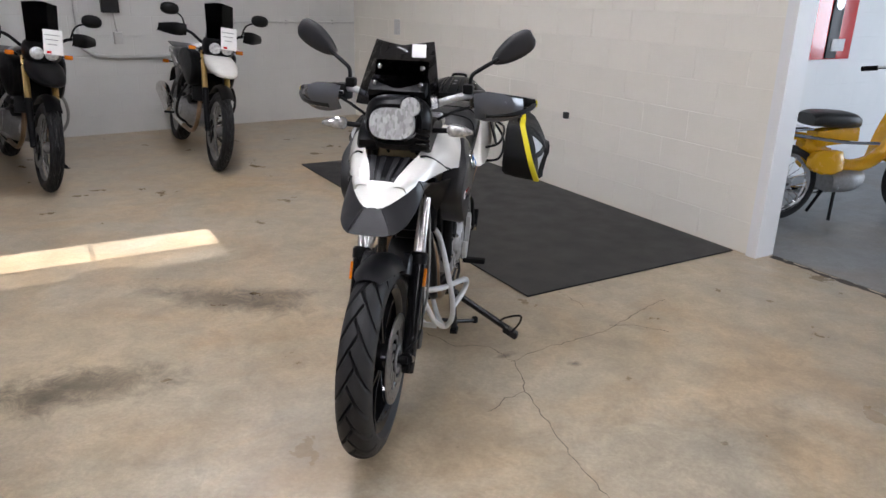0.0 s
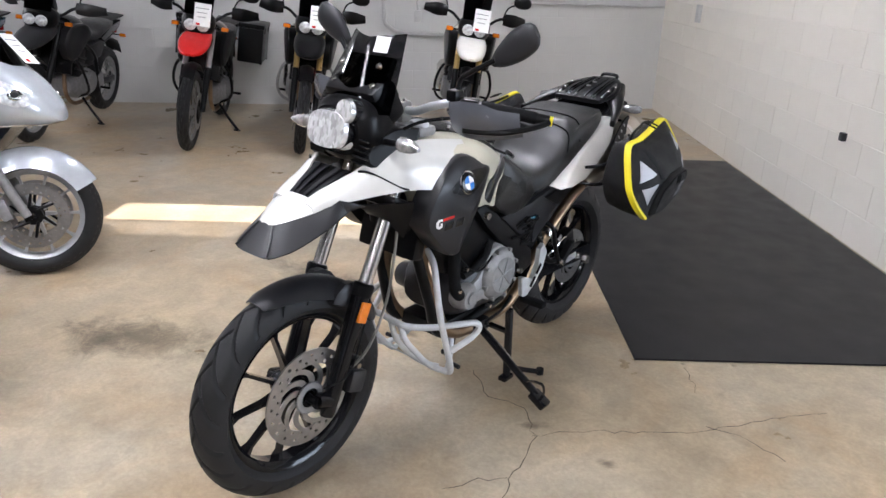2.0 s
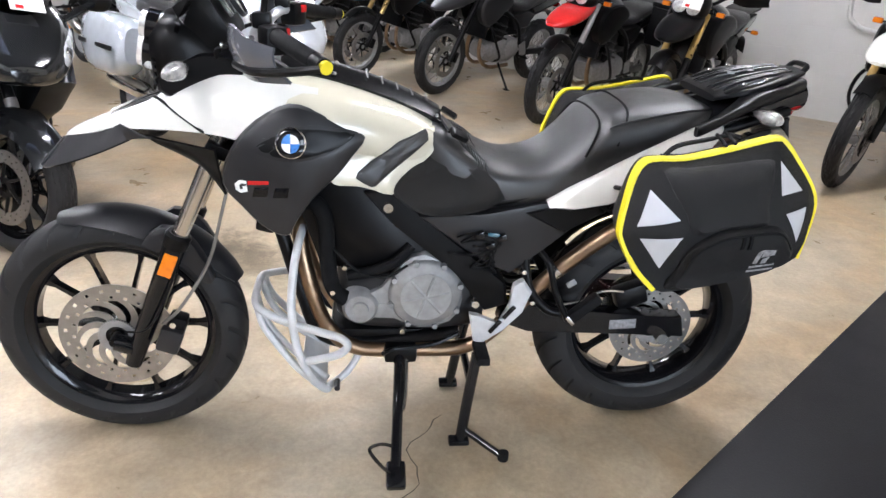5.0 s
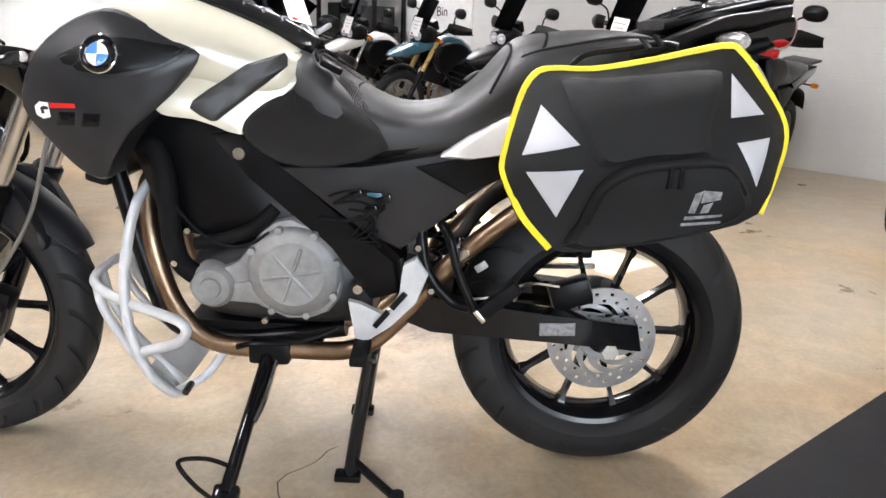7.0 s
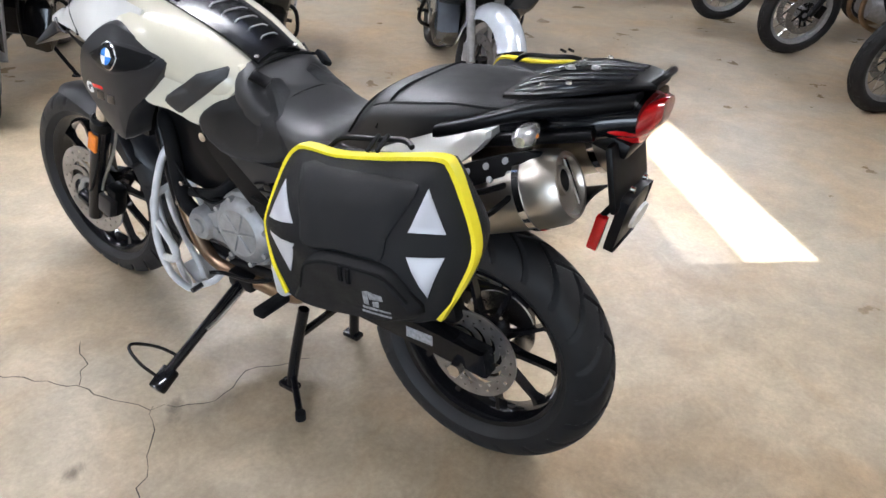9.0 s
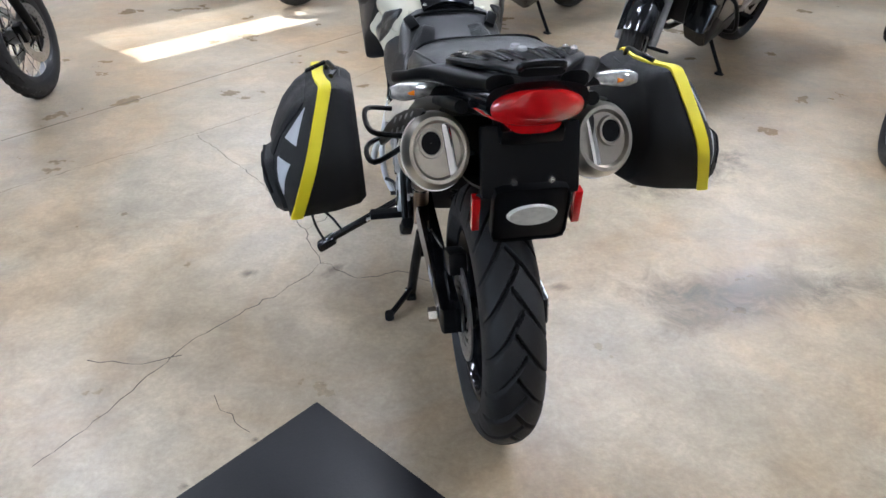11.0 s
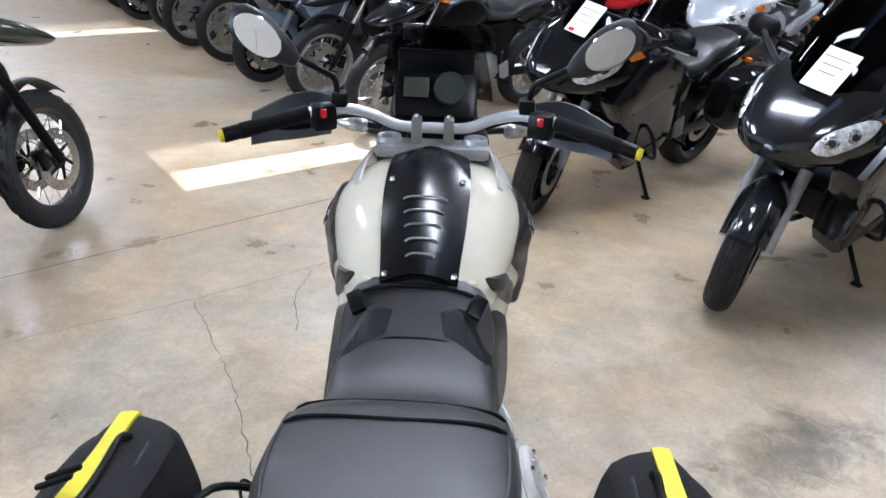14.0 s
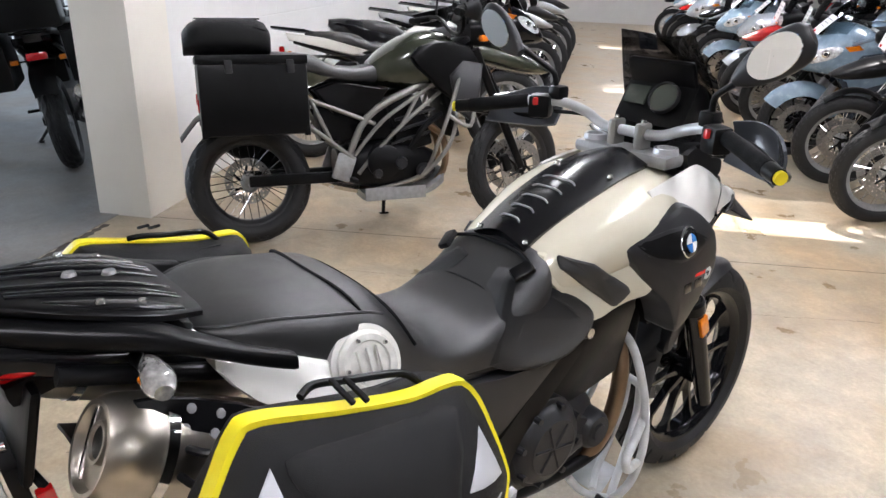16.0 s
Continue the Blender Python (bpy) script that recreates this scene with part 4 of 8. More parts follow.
    for x, y, z in ((0.066, 0.088, 0.912), (-0.066, 0.088, 0.912), (0.076, -0.16, 1.008), (-0.076, -0.16, 1.008)):
        part("strip_bolt", lathe([(0, 0.0005), (0, 0.007), (0.006, 0.005), (0.006, 0.0005)], 12, (x, y, z), "z"), M["steel"], strip)
    # charcoal shrouds with vent and round emblem
    out = [(-0.405, 0.795), (-0.383, 0.871), (-0.325, 0.94), (-0.25, 0.976), (-0.18, 0.962), (-0.115, 0.934), (-0.076, 0.906), (-0.110, 0.857), (-0.146, 0.812), (-0.2, 0.761), (-0.24, 0.701), (-0.257, 0.668), (-0.285, 0.668), (-0.32, 0.69), (-0.365, 0.738)]
    low = [(-0.20, 0.84), (-0.165, 0.802), (-0.144, 0.790), (-0.101, 0.785), (-0.06, 0.772), (-0.015, 0.757), (0.02, 0.79), (0.06, 0.832), (0.092, 0.868), (0.085, 0.91), (0.0, 0.92), (-0.12, 0.90)]
    shrouds, skirts = {}, {}
    for s in (1, -1):
        shrouds[s] = part("tank_shroud", boss(out, [(0.15, 0.98), (0.206, 1.0), (0.221, 0.988), (0.229, 0.955), (0.2325, 0.86), (0.234, 0.4)], 0.06, 0.05, s, smooth=3), M["dark"], bike, "charcoal tank shroud")
        # the shroud's upper and rear edges close on the tank
        for v in shrouds[s].data.vertices:
            v.co.x -= s * (0.5 * max(0, v.co.z - 0.90) + 0.22 * max(0, v.co.y + 0.2))
        skirts[s] = part("tank_skirt", boss(low, [(0.13, 0.98), (0.186, 1), (0.196, 0.97), (0.200, 0.8), (0.200, 0.4)], -0.16, -0.22, s, smooth=2), M["cream"], bike)
        for v in skirts[s].data.vertices:
            v.co.x -= s * 0.5 * max(0, v.co.z - 0.865)
    # seat in two levels
    sec = [(0.062, 0, 0.118, 0.79, 0.918, 3.2), (0.085, 0, 0.138, 0.74, 0.918, 3.4), (0.12, 0, 0.148, 0.70, 0.900, 3.6), (0.16, 0, 0.150, 0.69, 0.870, 3.6), (0.21, 0, 0.151, 0.695, 0.842, 3.5), (0.27, 0, 0.152, 0.70, 0.820, 3.4), (0.33, 0, 0.154, 0.71, 0.821, 3.4), (0.385, 0, 0.157, 0.725, 0.840, 3.2), (0.435, 0, 0.161, 0.74, 0.882, 3.2),
           (0.475, 0, 0.164, 0.75, 0.930, 3.2), (0.505, 0, 0.166, 0.775, 0.958, 3.2), (0.54, 0, 0.167, 0.80, 0.970, 3.2), (0.62, 0, 0.165, 0.85, 0.982, 3.2), (0.69, 0, 0.155, 0.90, 0.986, 3.4), (0.745, 0, 0.134, 0.925, 0.982, 3.4), (0.785, 0, 0.095, 0.945, 0.974, 3), (0.802, 0, 0.05, 0.955, 0.968, 2.6)]
    saddle = part("seat", loft(between(sec, 4), 44), M["seat"], bike, "black vinyl two-level seat")
    flanks = both("seat_flank", boss([(-0.026, 0.742), (-0.030, 0.775), (0.0, 0.806), (0.04, 0.842), (0.085, 0.876), (0.13, 0.875), (0.20, 0.82), (0.25, 0.735), (0.14, 0.695), (0.04, 0.70)], [(0.09, 0.97), (0.145, 1.0), (0.160, 0.97), (0.166, 0.88), (0.167, 0.6)], -0.1, -0.18, smooth=2), M["carbon"], bike, "ribbed black vinyl seat flank")
    for flank in flanks:
        for v in flank.data.vertices:
            v.co.x *= 1 - 0.8 * max(0, v.co.z - 0.80) / 0.16
    for pts in ([(-0.163, 0.45, 0.86), (-0.13, 0.485, 0.930), (0, 0.492, 0.948), (0.13, 0.485, 0.930), (0.163, 0.45, 0.86)], [(-0.167, 0.525, 0.89), (-0.13, 0.552, 0.962), (0, 0.560, 0.974), (0.13, 0.552, 0.962), (0.167, 0.525, 0.89)],
                [(-0.145, 0.215, 0.80), (-0.08, 0.195, 0.842), (0, 0.19, 0.850), (0.08, 0.195, 0.842), (0.145, 0.215, 0.80)]):
        part("seam", tube(pts, 0.003, 6, 5), M["grip"], saddle)
    for s in (1, -1):
        edge = []
        for y, x, hw, z0, z1, n in sec[10:]:
            edge.append((s * hw * 0.9, y, (z0 + z1) / 2 + (z1 - z0) / 2 * (1 - 0.9 ** n) ** (1 / n) + 0.001))
        part("seat_piping", tube(edge, 0.0026, 6, 5), M["seat"], saddle)
        clip = part("strap_buckle", box((0.030, 0.048, 0.015), (0.112 * s, 0.145, 0.880), (-28, 26 * s, 10 * s), 0.006), M["black"], bike, "black strap buckle at the seat's front")
        part("strap", tube([(0.112 * s, 0.120, 0.886), (0.06 * s, 0.108, 0.897), (0, 0.108, 0.900)], 0.004, 6, 4), M["grip"], clip)
    # side panels, tail and frame
    for s in (1, -1):
        part("side_panel", boss([(0.03, 0.690), (0.20, 0.700), (0.36, 0.735), (0.54, 0.762), (0.47, 0.70), (0.36, 0.60), (0.275, 0.53), (0.20, 0.565), (0.11, 0.63)], [(0.10, 0.97), (0.148, 1), (0.158, 0.96), (0.160, 0.8)], 0.0, 0.05, s), M["dark"], bike, "charcoal side panel")
        part("side_panel_upper", boss([(0.30, 0.705), (0.545, 0.768), (0.50, 0.71), (0.40, 0.655)], [(0.15, 0.98), (0.168, 1), (0.172, 0.94)], 0.0, 0.05, s), M["black"], bike)
        part("tail_panel", boss([(0.345, 0.73), (0.477, 0.814), (0.58, 0.872), (0.69, 0.922), (0.765, 0.938), (0.755, 0.905), (0.70, 0.852), (0.60, 0.80), (0.48, 0.745)], [(0.12, 0.98), (0.182, 1), (0.190, 0.96), (0.192, 0.85)], 0.16, -0.55, s, smooth=2), M["white"], bike, "white lacquered tail panel")
        part("frame_beam", boss([(-0.10, 0.745), (-0.05, 0.755), (0.01, 0.715), (0.27, 0.50), (0.28, 0.44), (0.22, 0.42), (0.14, 0.525), (-0.03, 0.665)], [(0.09, 1), (0.145, 1), (0.152, 0.95)], side=s), M["black"], bike, "black diagonal frame beam")
        part("frame_bolt", lathe([(0.15 * s, 0.0005), (0.15 * s, 0.015), (0.164 * s, 0.012), (0.164 * s, 0.0005)], 12, (0, -0.042, 0.712)), M["steel"], bike)
        part("frame_bolt", lathe([(0.15 * s, 0.0005), (0.15 * s, 0.013), (0.162 * s, 0.010), (0.162 * s, 0.0005)], 12, (0, 0.192, 0.445)), M["steel"], bike)
        part("downtube", tube([(0.06 * s, -0.36, 0.86), (0.08 * s, -0.30, 0.66), (0.10 * s, -0.245, 0.47), (0.10 * s, -0.19, 0.33), (0.09 * s, -0.05, 0.30), (0.1 * s, 0.18, 0.34)], 0.018, 10, 5), M["black"], bike)
        part("subframe_tube", tube([(0.13 * s, 0.05, 0.71), (0.14 * s, 0.3, 0.74), (0.14 * s, 0.6, 0.86), (0.12 * s, 0.95, 0.97)], 0.013, 10, 5), M["black"], bike)
        part("grab_handle", loft(between([(0.695, 0.209 * s, 0.008, 0.934, 0.952, 3), (0.70, 0.207 * s, 0.012, 0.93, 0.956, 3.4), (0.75, 0.190 * s, 0.016, 0.948, 0.974, 3.4), (0.81, 0.160 * s, 0.028, 0.972, 1.0, 3.4), (0.87, 0.122 * s, 0.040, 0.988, 1.024, 3.2), (0.94, 0.10 * s, 0.030, 1.0, 1.036, 3), (1.02, 0.065 * s, 0.025, 1.02, 1.052, 2.6)], 3), 16), M["black"], bike, "black grab handle")
    part("tail_unit", loft(between([(0.70, 0, 0.10, 0.90, 0.945, 3), (0.78, 0, 0.125, 0.90, 0.975, 3), (0.86, 0, 0.125, 0.915, 1.0, 3), (0.94, 0, 0.115, 0.94, 1.02, 3), (1.03, 0, 0.09, 0.97, 1.04, 2.8)], 3), 24), M["gloss"], bike, "gloss black tail cover")
    # luggage rack: plate with ribs
    rack = part("luggage_rack", loft(between([(0.775, 0, 0.105, 0.99, 1.008, 4), (0.84, 0, 0.128, 1.008, 1.03, 4), (0.92, 0, 0.115, 1.03, 1.05, 4), (0.99, 0, 0.08, 1.045, 1.064, 4), (1.04, 0, 0.04, 1.052, 1.066, 4)], 3), 28), M["black"], bike, "black plastic luggage rack")
    for x, w in ((-0.066, 0.0045), (-0.052, 0.0045), (-0.024, 0.005), (0.024, 0.005), (0.052, 0.0045), (0.066, 0.0045)):
        part("rack_rib", loft(between([(0.79, x, w, 1.0, 1.014, 4), (0.84, x, w, 1.02, 1.0355, 4), (0.92, x * 0.9, w, 1.04, 1.056, 4), (0.995, x * 0.75, w * 0.8, 1.055, 1.068, 4)], 2), 12), M["satin"], rack)
    for s in (1, -1):
        part("rack_pod", loft(between([(0.80, 0.098 * s, 0.012, 1.0, 1.016, 4), (0.85, 0.102 * s, 0.018, 1.015, 1.037, 4), (0.91, 0.092 * s, 0.014, 1.03, 1.052, 4), (0.96, 0.072 * s, 0.006, 1.045, 1.058, 3)], 2), 14), M["satin"], rack)
    for x, y, z in ((0.0, 0.86, 1.045), (0.0, 0.91, 1.055)):
        part("rack_bolt", lathe([(0, 0.0005), (0, 0.010), (0.005, 0.008), (0.005, 0.0005)], 14, (x, y, z), "z"), M["alu"], rack)
    for s in (1, -1):
        for y in (0.85, 0.9):
            part("rack_bolt", lathe([(0, 0.0005), (0, 0.007), (0.004, 0.005), (0.004, 0.0005)], 12, (0.100 * s, y, 1.036 + (y - 0.85) * 0.28), "z"), M["steel"], rack)
    part("rack_loop", tube([(-0.035, 1.03, 1.06), (-0.03, 1.045, 1.075), (0.03, 1.045, 1.075), (0.035, 1.03, 1.06)], 0.007, 8, 4), M["black"], rack)
    # tail lamp, plate holder
    part("tail_lamp", loft(between([(0.93, 0, 0.085, 0.966, 0.992, 3), (0.965, 0, 0.103, 0.970, 0.998, 2.6), (1.0, 0, 0.098, 0.962, 1.008, 2.4), (1.035, 0, 0.078, 0.962, 1.030, 2.4), (1.055, 0, 0.045, 0.985, 1.034, 2.2)], 3), 28), M["red_lens"], bike, "red tail lamp")
    part("brake_lens", loft(between([(0.94, 0, 0.052, 0.935, 0.985, 3), (1.0, 0, 0.052, 0.938, 0.99, 3), (1.028, 0, 0.046, 0.945, 0.99, 3)], 3), 20), M["red_lens"], bike, "red brake lens below the tail lamp")
    part("plate_holder", box((0.185, 0.016, 0.135), (0, 1.055, 0.862), (14, 0, 0), 0.01), M["black"], bike, "black number plate holder")
    part("holder_neck", box((0.145, 0.02, 0.12), (0, 1.075, 0.765), (-8, 0, 0), 0.02), M["black"], bike)
    part("oval_reflector", lathe([(0, 0.0005), (0, 0.042), (0.006, 0.038), (0.006, 0.0005)], 32, axis="y"), M["cap"], bike, "pale oval plate reflector").matrix_basis = pose(0, 1.088, 0.775, -8) @ Matrix.Diagonal((1.15, 1, 0.55, 1))
    part("holder_arm", box((0.12, 0.12, 0.035), (0, 1.0, 0.93), (-12, 0, 0), 0.012), M["black"], bike)
    for s in (1, -1):
        part("plate_bolt", lathe([(0, 0.0005), (0, 0.007), (0.008, 0.006), (0.008, 0.0005)], 12, (0.035 * s, 1.066, 0.838), "y"), M["steel"], bike)
        part("rear_reflector", box((0.016, 0.022, 0.075), (0.098 * s, 1.03, 0.745), (-8, 0, 0), 0.004), M["red_lens"], bike, "red side reflector")
        part("reflector_arm", rod((0.06 * s, 1.045, 0.80), (0.098 * s, 1.03, 0.775), 0.007, seg=6), M["black"], bike)
        stalk = part("rear_indicator", loft(between([(-0.06, 0, 0.008, -0.008, 0.008, 2), (-0.03, 0, 0.020, -0.018, 0.018, 2.3), (0.015, 0, 0.026, -0.024, 0.024, 2.4), (0.04, 0, 0.014, -0.014, 0.014, 2)], 3), 18), M["clear"], bike, "clear rear indicator")
        stalk.matrix_basis = pose(0.198 * s, 0.875, 0.978, 0, 8 * s, -82 * s) @ Matrix.Diagonal((0.8, 1.0, 0.72, 1))
        part("indicator_stalk", rod((0.11 * s, 0.875, 0.972), (0.165 * s, 0.875, 0.976), 0.010, seg=10), M["black"], bike)
        part("indicator_bulb", lathe([(-0.006, 0.0005), (-0.006, 0.006), (0.006, 0.006), (0.006, 0.0005)], 12, (0.20 * s, 0.891, 0.980), "x"), M["orange"], bike)
    # silencers, one each side, with heat shields
    for s in (1, -1):
        a, b = Vector((0.150 * s, 0.60, 0.718)), Vector((0.160 * s, 0.958, 0.892))
        d = (b - a).normalized()
        turn = Matrix.Translation(a) @ d.to_track_quat("Z", "Y").to_matrix().to_4x4()
        ln = (b - a).length
        can = part("silencer", lathe([(0.0, 0.001), (0.0, 0.032), (0.05, 0.05), (0.10, 0.061), (ln - 0.05, 0.064), (ln - 0.02, 0.061), (ln - 0.002, 0.053), (ln - 0.002, 0.047), (ln - 0.014, 0.043), (ln - 0.014, 0.001)], 40, axis="z"), M["brushed"], bike, "brushed steel silencer")
        can.matrix_basis = turn @ Matrix.Diagonal((1.0, 1.17, 1, 1))
        part("silencer_band", lathe([(ln - 0.085, 0.063), (ln - 0.085, 0.0665), (ln - 0.07, 0.0665), (ln - 0.07, 0.063)], 40, axis="z"), M["chrome"], can)
        part("outlet", lathe([(ln - 0.016, 0.019), (ln - 0.016, 0.025), (ln - 0.002, 0.023), (ln - 0.002, 0.019), (ln - 0.013, 0.017), (ln - 0.013, 0.001)], 24, (-0.012 * s, 0.012, 0), "z"), M["brushed"], can)
        part("outlet_hole", lathe([(ln - 0.012, 0.0005), (ln - 0.012, 0.018), (ln - 0.0065, 0.018), (ln - 0.0065, 0.0005)], 24, (-0.012 * s, 0.012, 0), "z"), M["black"], can)
        part("end_slot", box((0.016, 0.085, 0.006), (0.022 * s, 0, ln - 0.010), (0, 0, 8), 0.004), M["chrome"], can)
        shield = part("heat_shield", boss([(0.66, 0.80), (0.72, 0.868), (0.83, 0.925), (0.90, 0.945), (0.885, 0.915), (0.82, 0.878), (0.76, 0.838), (0.70, 0.79)], [(0.208, 1), (0.214, 0.98)], 0.0, -0.45, s, smooth=2), M["black"], bike, "black perforated heat shield")
        on = skin(shield)
        for i in range(4):
            for j in range(2):
                y, z = 0.735 + i * 0.034 + j * 0.014, 0.862 + i * 0.018 - j * 0.020
                part("shield_hole", drape(on, [(y + 0.0065 * math.cos(k * 0.785), z + 0.0065 * math.sin(k * 0.785)) for k in range(8)], 0.0012, s, 2, cut=1), M["alu"], shield)
    part("exhaust_pipe", tube([(0.03, -0.22, 0.66), (0.06, -0.262, 0.62), (0.10, -0.245, 0.5), (0.105, -0.20, 0.36), (0.11, -0.12, 0.288), (0.11, 0.03, 0.28), (0.11, 0.18, 0.288), (0.115, 0.27, 0.36), (0.125, 0.38, 0.50), (0.14, 0.53, 0.64), (0.155, 0.62, 0.705)], 0.0205, 16, 6), M["header"], bike, "heat tinted exhaust pipe")
    part("exhaust_pipe", tube([(-0.03, -0.22, 0.66), (-0.06, -0.275, 0.62), (-0.10, -0.262, 0.5), (-0.105, -0.215, 0.36), (-0.08, -0.13, 0.288), (-0.02, 0.05, 0.27), (-0.10, 0.22, 0.32), (-0.125, 0.38, 0.50), (-0.14, 0.53, 0.64), (-0.155, 0.62, 0.705)], 0.0205, 16, 6), M["header"], bike)
    # engine
    part("crankcase", loft(between([(-0.17, 0, 0.09, 0.37, 0.47, 3), (-0.12, 0, 0.125, 0.34, 0.52, 3.4), (0.0, 0, 0.145, 0.335, 0.56, 3.6), (0.12, 0, 0.145, 0.335, 0.56, 3.6), (0.22, 0, 0.12, 0.34, 0.52, 3.2)], 3), 28), M["dark"], bike, "dark cast engine case")
    for s in (1, -1):
        cov = part("clutch_cover", lathe([(0.12 * s, 0.001), (0.12 * s, 0.098), (0.150 * s, 0.096), (0.163 * s, 0.086), (0.168 * s, 0.070), (0.172 * s, 0.066), (0.172 * s, 0.001)], 40, (0, 0.06, 0.472)), M["alu" if s > 0 else "dark"], bike, "round cast engine cover")
        for k in range(8):
            a = 2 * math.pi * k / 8 + 0.3
            part("cover_bolt", lathe([(0.15 * s, 0.0005), (0.15 * s, 0.0085), (0.168 * s, 0.0075), (0.168 * s, 0.0005)], 8, (0, 0.06 + 0.093 * math.cos(a), 0.472 + 0.093 * math.sin(a))), M["alu" if s > 0 else "dark"], cov)
        for k in range(3):
            a = math.pi * k / 3 + 0.2
            part("cover_rib", rod((0.172 * s, 0.06 - 0.06 * math.cos(a), 0.472 - 0.06 * math.sin(a)), (0.172 * s, 0.06 + 0.06 * math.cos(a), 0.472 + 0.06 * math.sin(a)), 0.004, seg=6), M["alu" if s > 0 else "dark"], cov)
        part("pump_cover", lathe([(0.10 * s, 0.001), (0.10 * s, 0.05), (0.15 * s, 0.047), (0.162 * s, 0.038), (0.162 * s, 0.022), (0.168 * s, 0.02), (0.168 * s, 0.001)], 28, (0, -0.108, 0.432)), M["alu" if s > 0 else "dark"], bike)
        part("case_plate", boss([(-0.135, 0.425), (-0.115, 0.458), (-0.055, 0.488), (-0.005, 0.555), (0.055, 0.585), (0.13, 0.54), (0.16, 0.45), (0.13, 0.385), (0.05, 0.365), (-0.02, 0.395), (-0.105, 0.398)], [(0.09, 1.0), (0.138, 1.0), (0.146, 0.965), (0.148, 0.9)], side=s, smooth=2), M["alu" if s > 0 else "dark"], bike, "cast engine side plate")
        part("case_rib", box((0.02, 0.14, 0.035), (0.142 * s, -0.03, 0.43), (10, 0, 0), 0.008), M["alu" if s > 0 else "dark"], bike)
        # black sheet added to stand for the shade and clutter within the engine bay
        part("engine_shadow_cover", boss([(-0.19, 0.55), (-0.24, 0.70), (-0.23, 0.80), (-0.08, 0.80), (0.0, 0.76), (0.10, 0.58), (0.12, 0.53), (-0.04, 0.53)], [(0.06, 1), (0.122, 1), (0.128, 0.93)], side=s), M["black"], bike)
    part("cylinder", box((0.2, 0.19, 0.2), (0, -0.07, 0.63), (-10, 0, 0), 0.02), M["black"], bike)
    part("radiator", box((0.24, 0.05, 0.24), (0, -0.30, 0.75), (-14, 0, 0), 0.012), M["black"], bike)
    part("radiator_hose", tube([(0.10, -0.25, 0.70), (0.135, -0.215, 0.71), (0.142, -0.195, 0.66), (0.142, -0.19, 0.56), (0.142, -0.175, 0.48), (0.135, -0.13, 0.44)], 0.021, 12, 5), M["grip"], bike, "black radiator hose")
    part("radiator_hose", tube([(0.142, -0.14, 0.52), (0.145, -0.08, 0.535), (0.142, -0.02, 0.56), (0.13, 0.02, 0.60)], 0.014, 10, 5), M["grip"], bike)
    part("wiring", tube([(0.15, -0.17, 0.62), (0.158, -0.1, 0.55), (0.155, -0.03, 0.53), (0.15, 0.03, 0.56)], 0.004, 6, 5), M["grip"], bike)
    part("wiring", tube([(0.16, 0.13, 0.60), (0.166, 0.2, 0.60), (0.168, 0.26, 0.63), (0.164, 0.22, 0.66), (0.163, 0.16, 0.63)], 0.004, 6, 5), M["grip"], bike)
    part("hose_clip", box((0.012, 0.03, 0.010), (0.168, 0.24, 0.655), bevel=0.003), M["teal"], bike, "blue hose clip")
    for k in range(5):
        part("wiring", tube([(0.163, 0.15 + 0.02 * k, 0.645 - 0.012 * k), (0.170, 0.20 + 0.012 * k, 0.66 - 0.02 * k), (0.172, 0.255 - 0.006 * k, 0.635 - 0.015 * k), (0.168, 0.215 + 0.01 * k, 0.59 - 0.01 * k), (0.16, 0.19, 0.56)], 0.0028, 6, 4), M["grip"], bike)
    for y, z in ((0.205, 0.655), (0.235, 0.625), (0.262, 0.648)):
        part("connector", box((0.018, 0.024, 0.016), (0.168, y, z), (20, 0, 0), 0.003), M["gloss"], bike)
    for k in range(6):
        part("bracket_bolt", lathe([(0.15, 0.0005), (0.15, 0.009), (0.168, 0.007), (0.168, 0.0005)], 6, (0, (0.33, 0.36, 0.41, -0.13, -0.16, 0.02)[k], (0.55, 0.46, 0.50, 0.56, 0.49, 0.375)[k])), M["steel"], bike)
    part("pipe_clamp", lathe([(-0.012, 0.021), (-0.012, 0.028), (0.012, 0.028), (0.012, 0.021)], 20, axis="z"), M["steel"], bike).matrix_basis = Matrix.Translation((0.128, 0.42, 0.54)) @ Vector((0.08, 0.75, 0.7)).to_track_quat("Z", "Y").to_matrix().to_4x4()
    part("shift_lever", tube([(0.15, 0.17, 0.36), (0.165, 0.10, 0.335), (0.17, 0.0, 0.325), (0.195, -0.03, 0.327)], 0.006, 8, 4), M["black"], bike, "black gear lever")
    part("airbox", box((0.22, 0.3, 0.2), (0, 0.12, 0.64), bevel=0.02), M["black"], bike)
    part("belly", box((0.18, 0.3, 0.05), (0, -0.02, 0.315), bevel=0.015), M["black"], bike)
    # swing arm, shock, chain, foot plates
    for s in (1, -1):
        part("swing_arm", boss([(0.29, 0.445), (0.36, 0.435), (0.60, 0.41), (0.80, 0.395), (0.815, 0.335), (0.62, 0.345), (0.36, 0.355), (0.28, 0.385)], [(0.085, 1), (0.128, 1), (0.134, 0.97)], side=s), M["gloss"], bike, "black box swing arm")
        part("peg_plate", boss([(0.175, 0.425), (0.20, 0.42), (0.255, 0.395), (0.28, 0.45), (0.285, 0.51), (0.31, 0.525), (0.335, 0.49), (0.315, 0.43), (0.265, 0.375), (0.21, 0.335), (0.19, 0.345)], [(0.160, 1), (0.176, 1), (0.180, 0.95)], side=s), M["guardpaint"], bike, "silver heel plate")
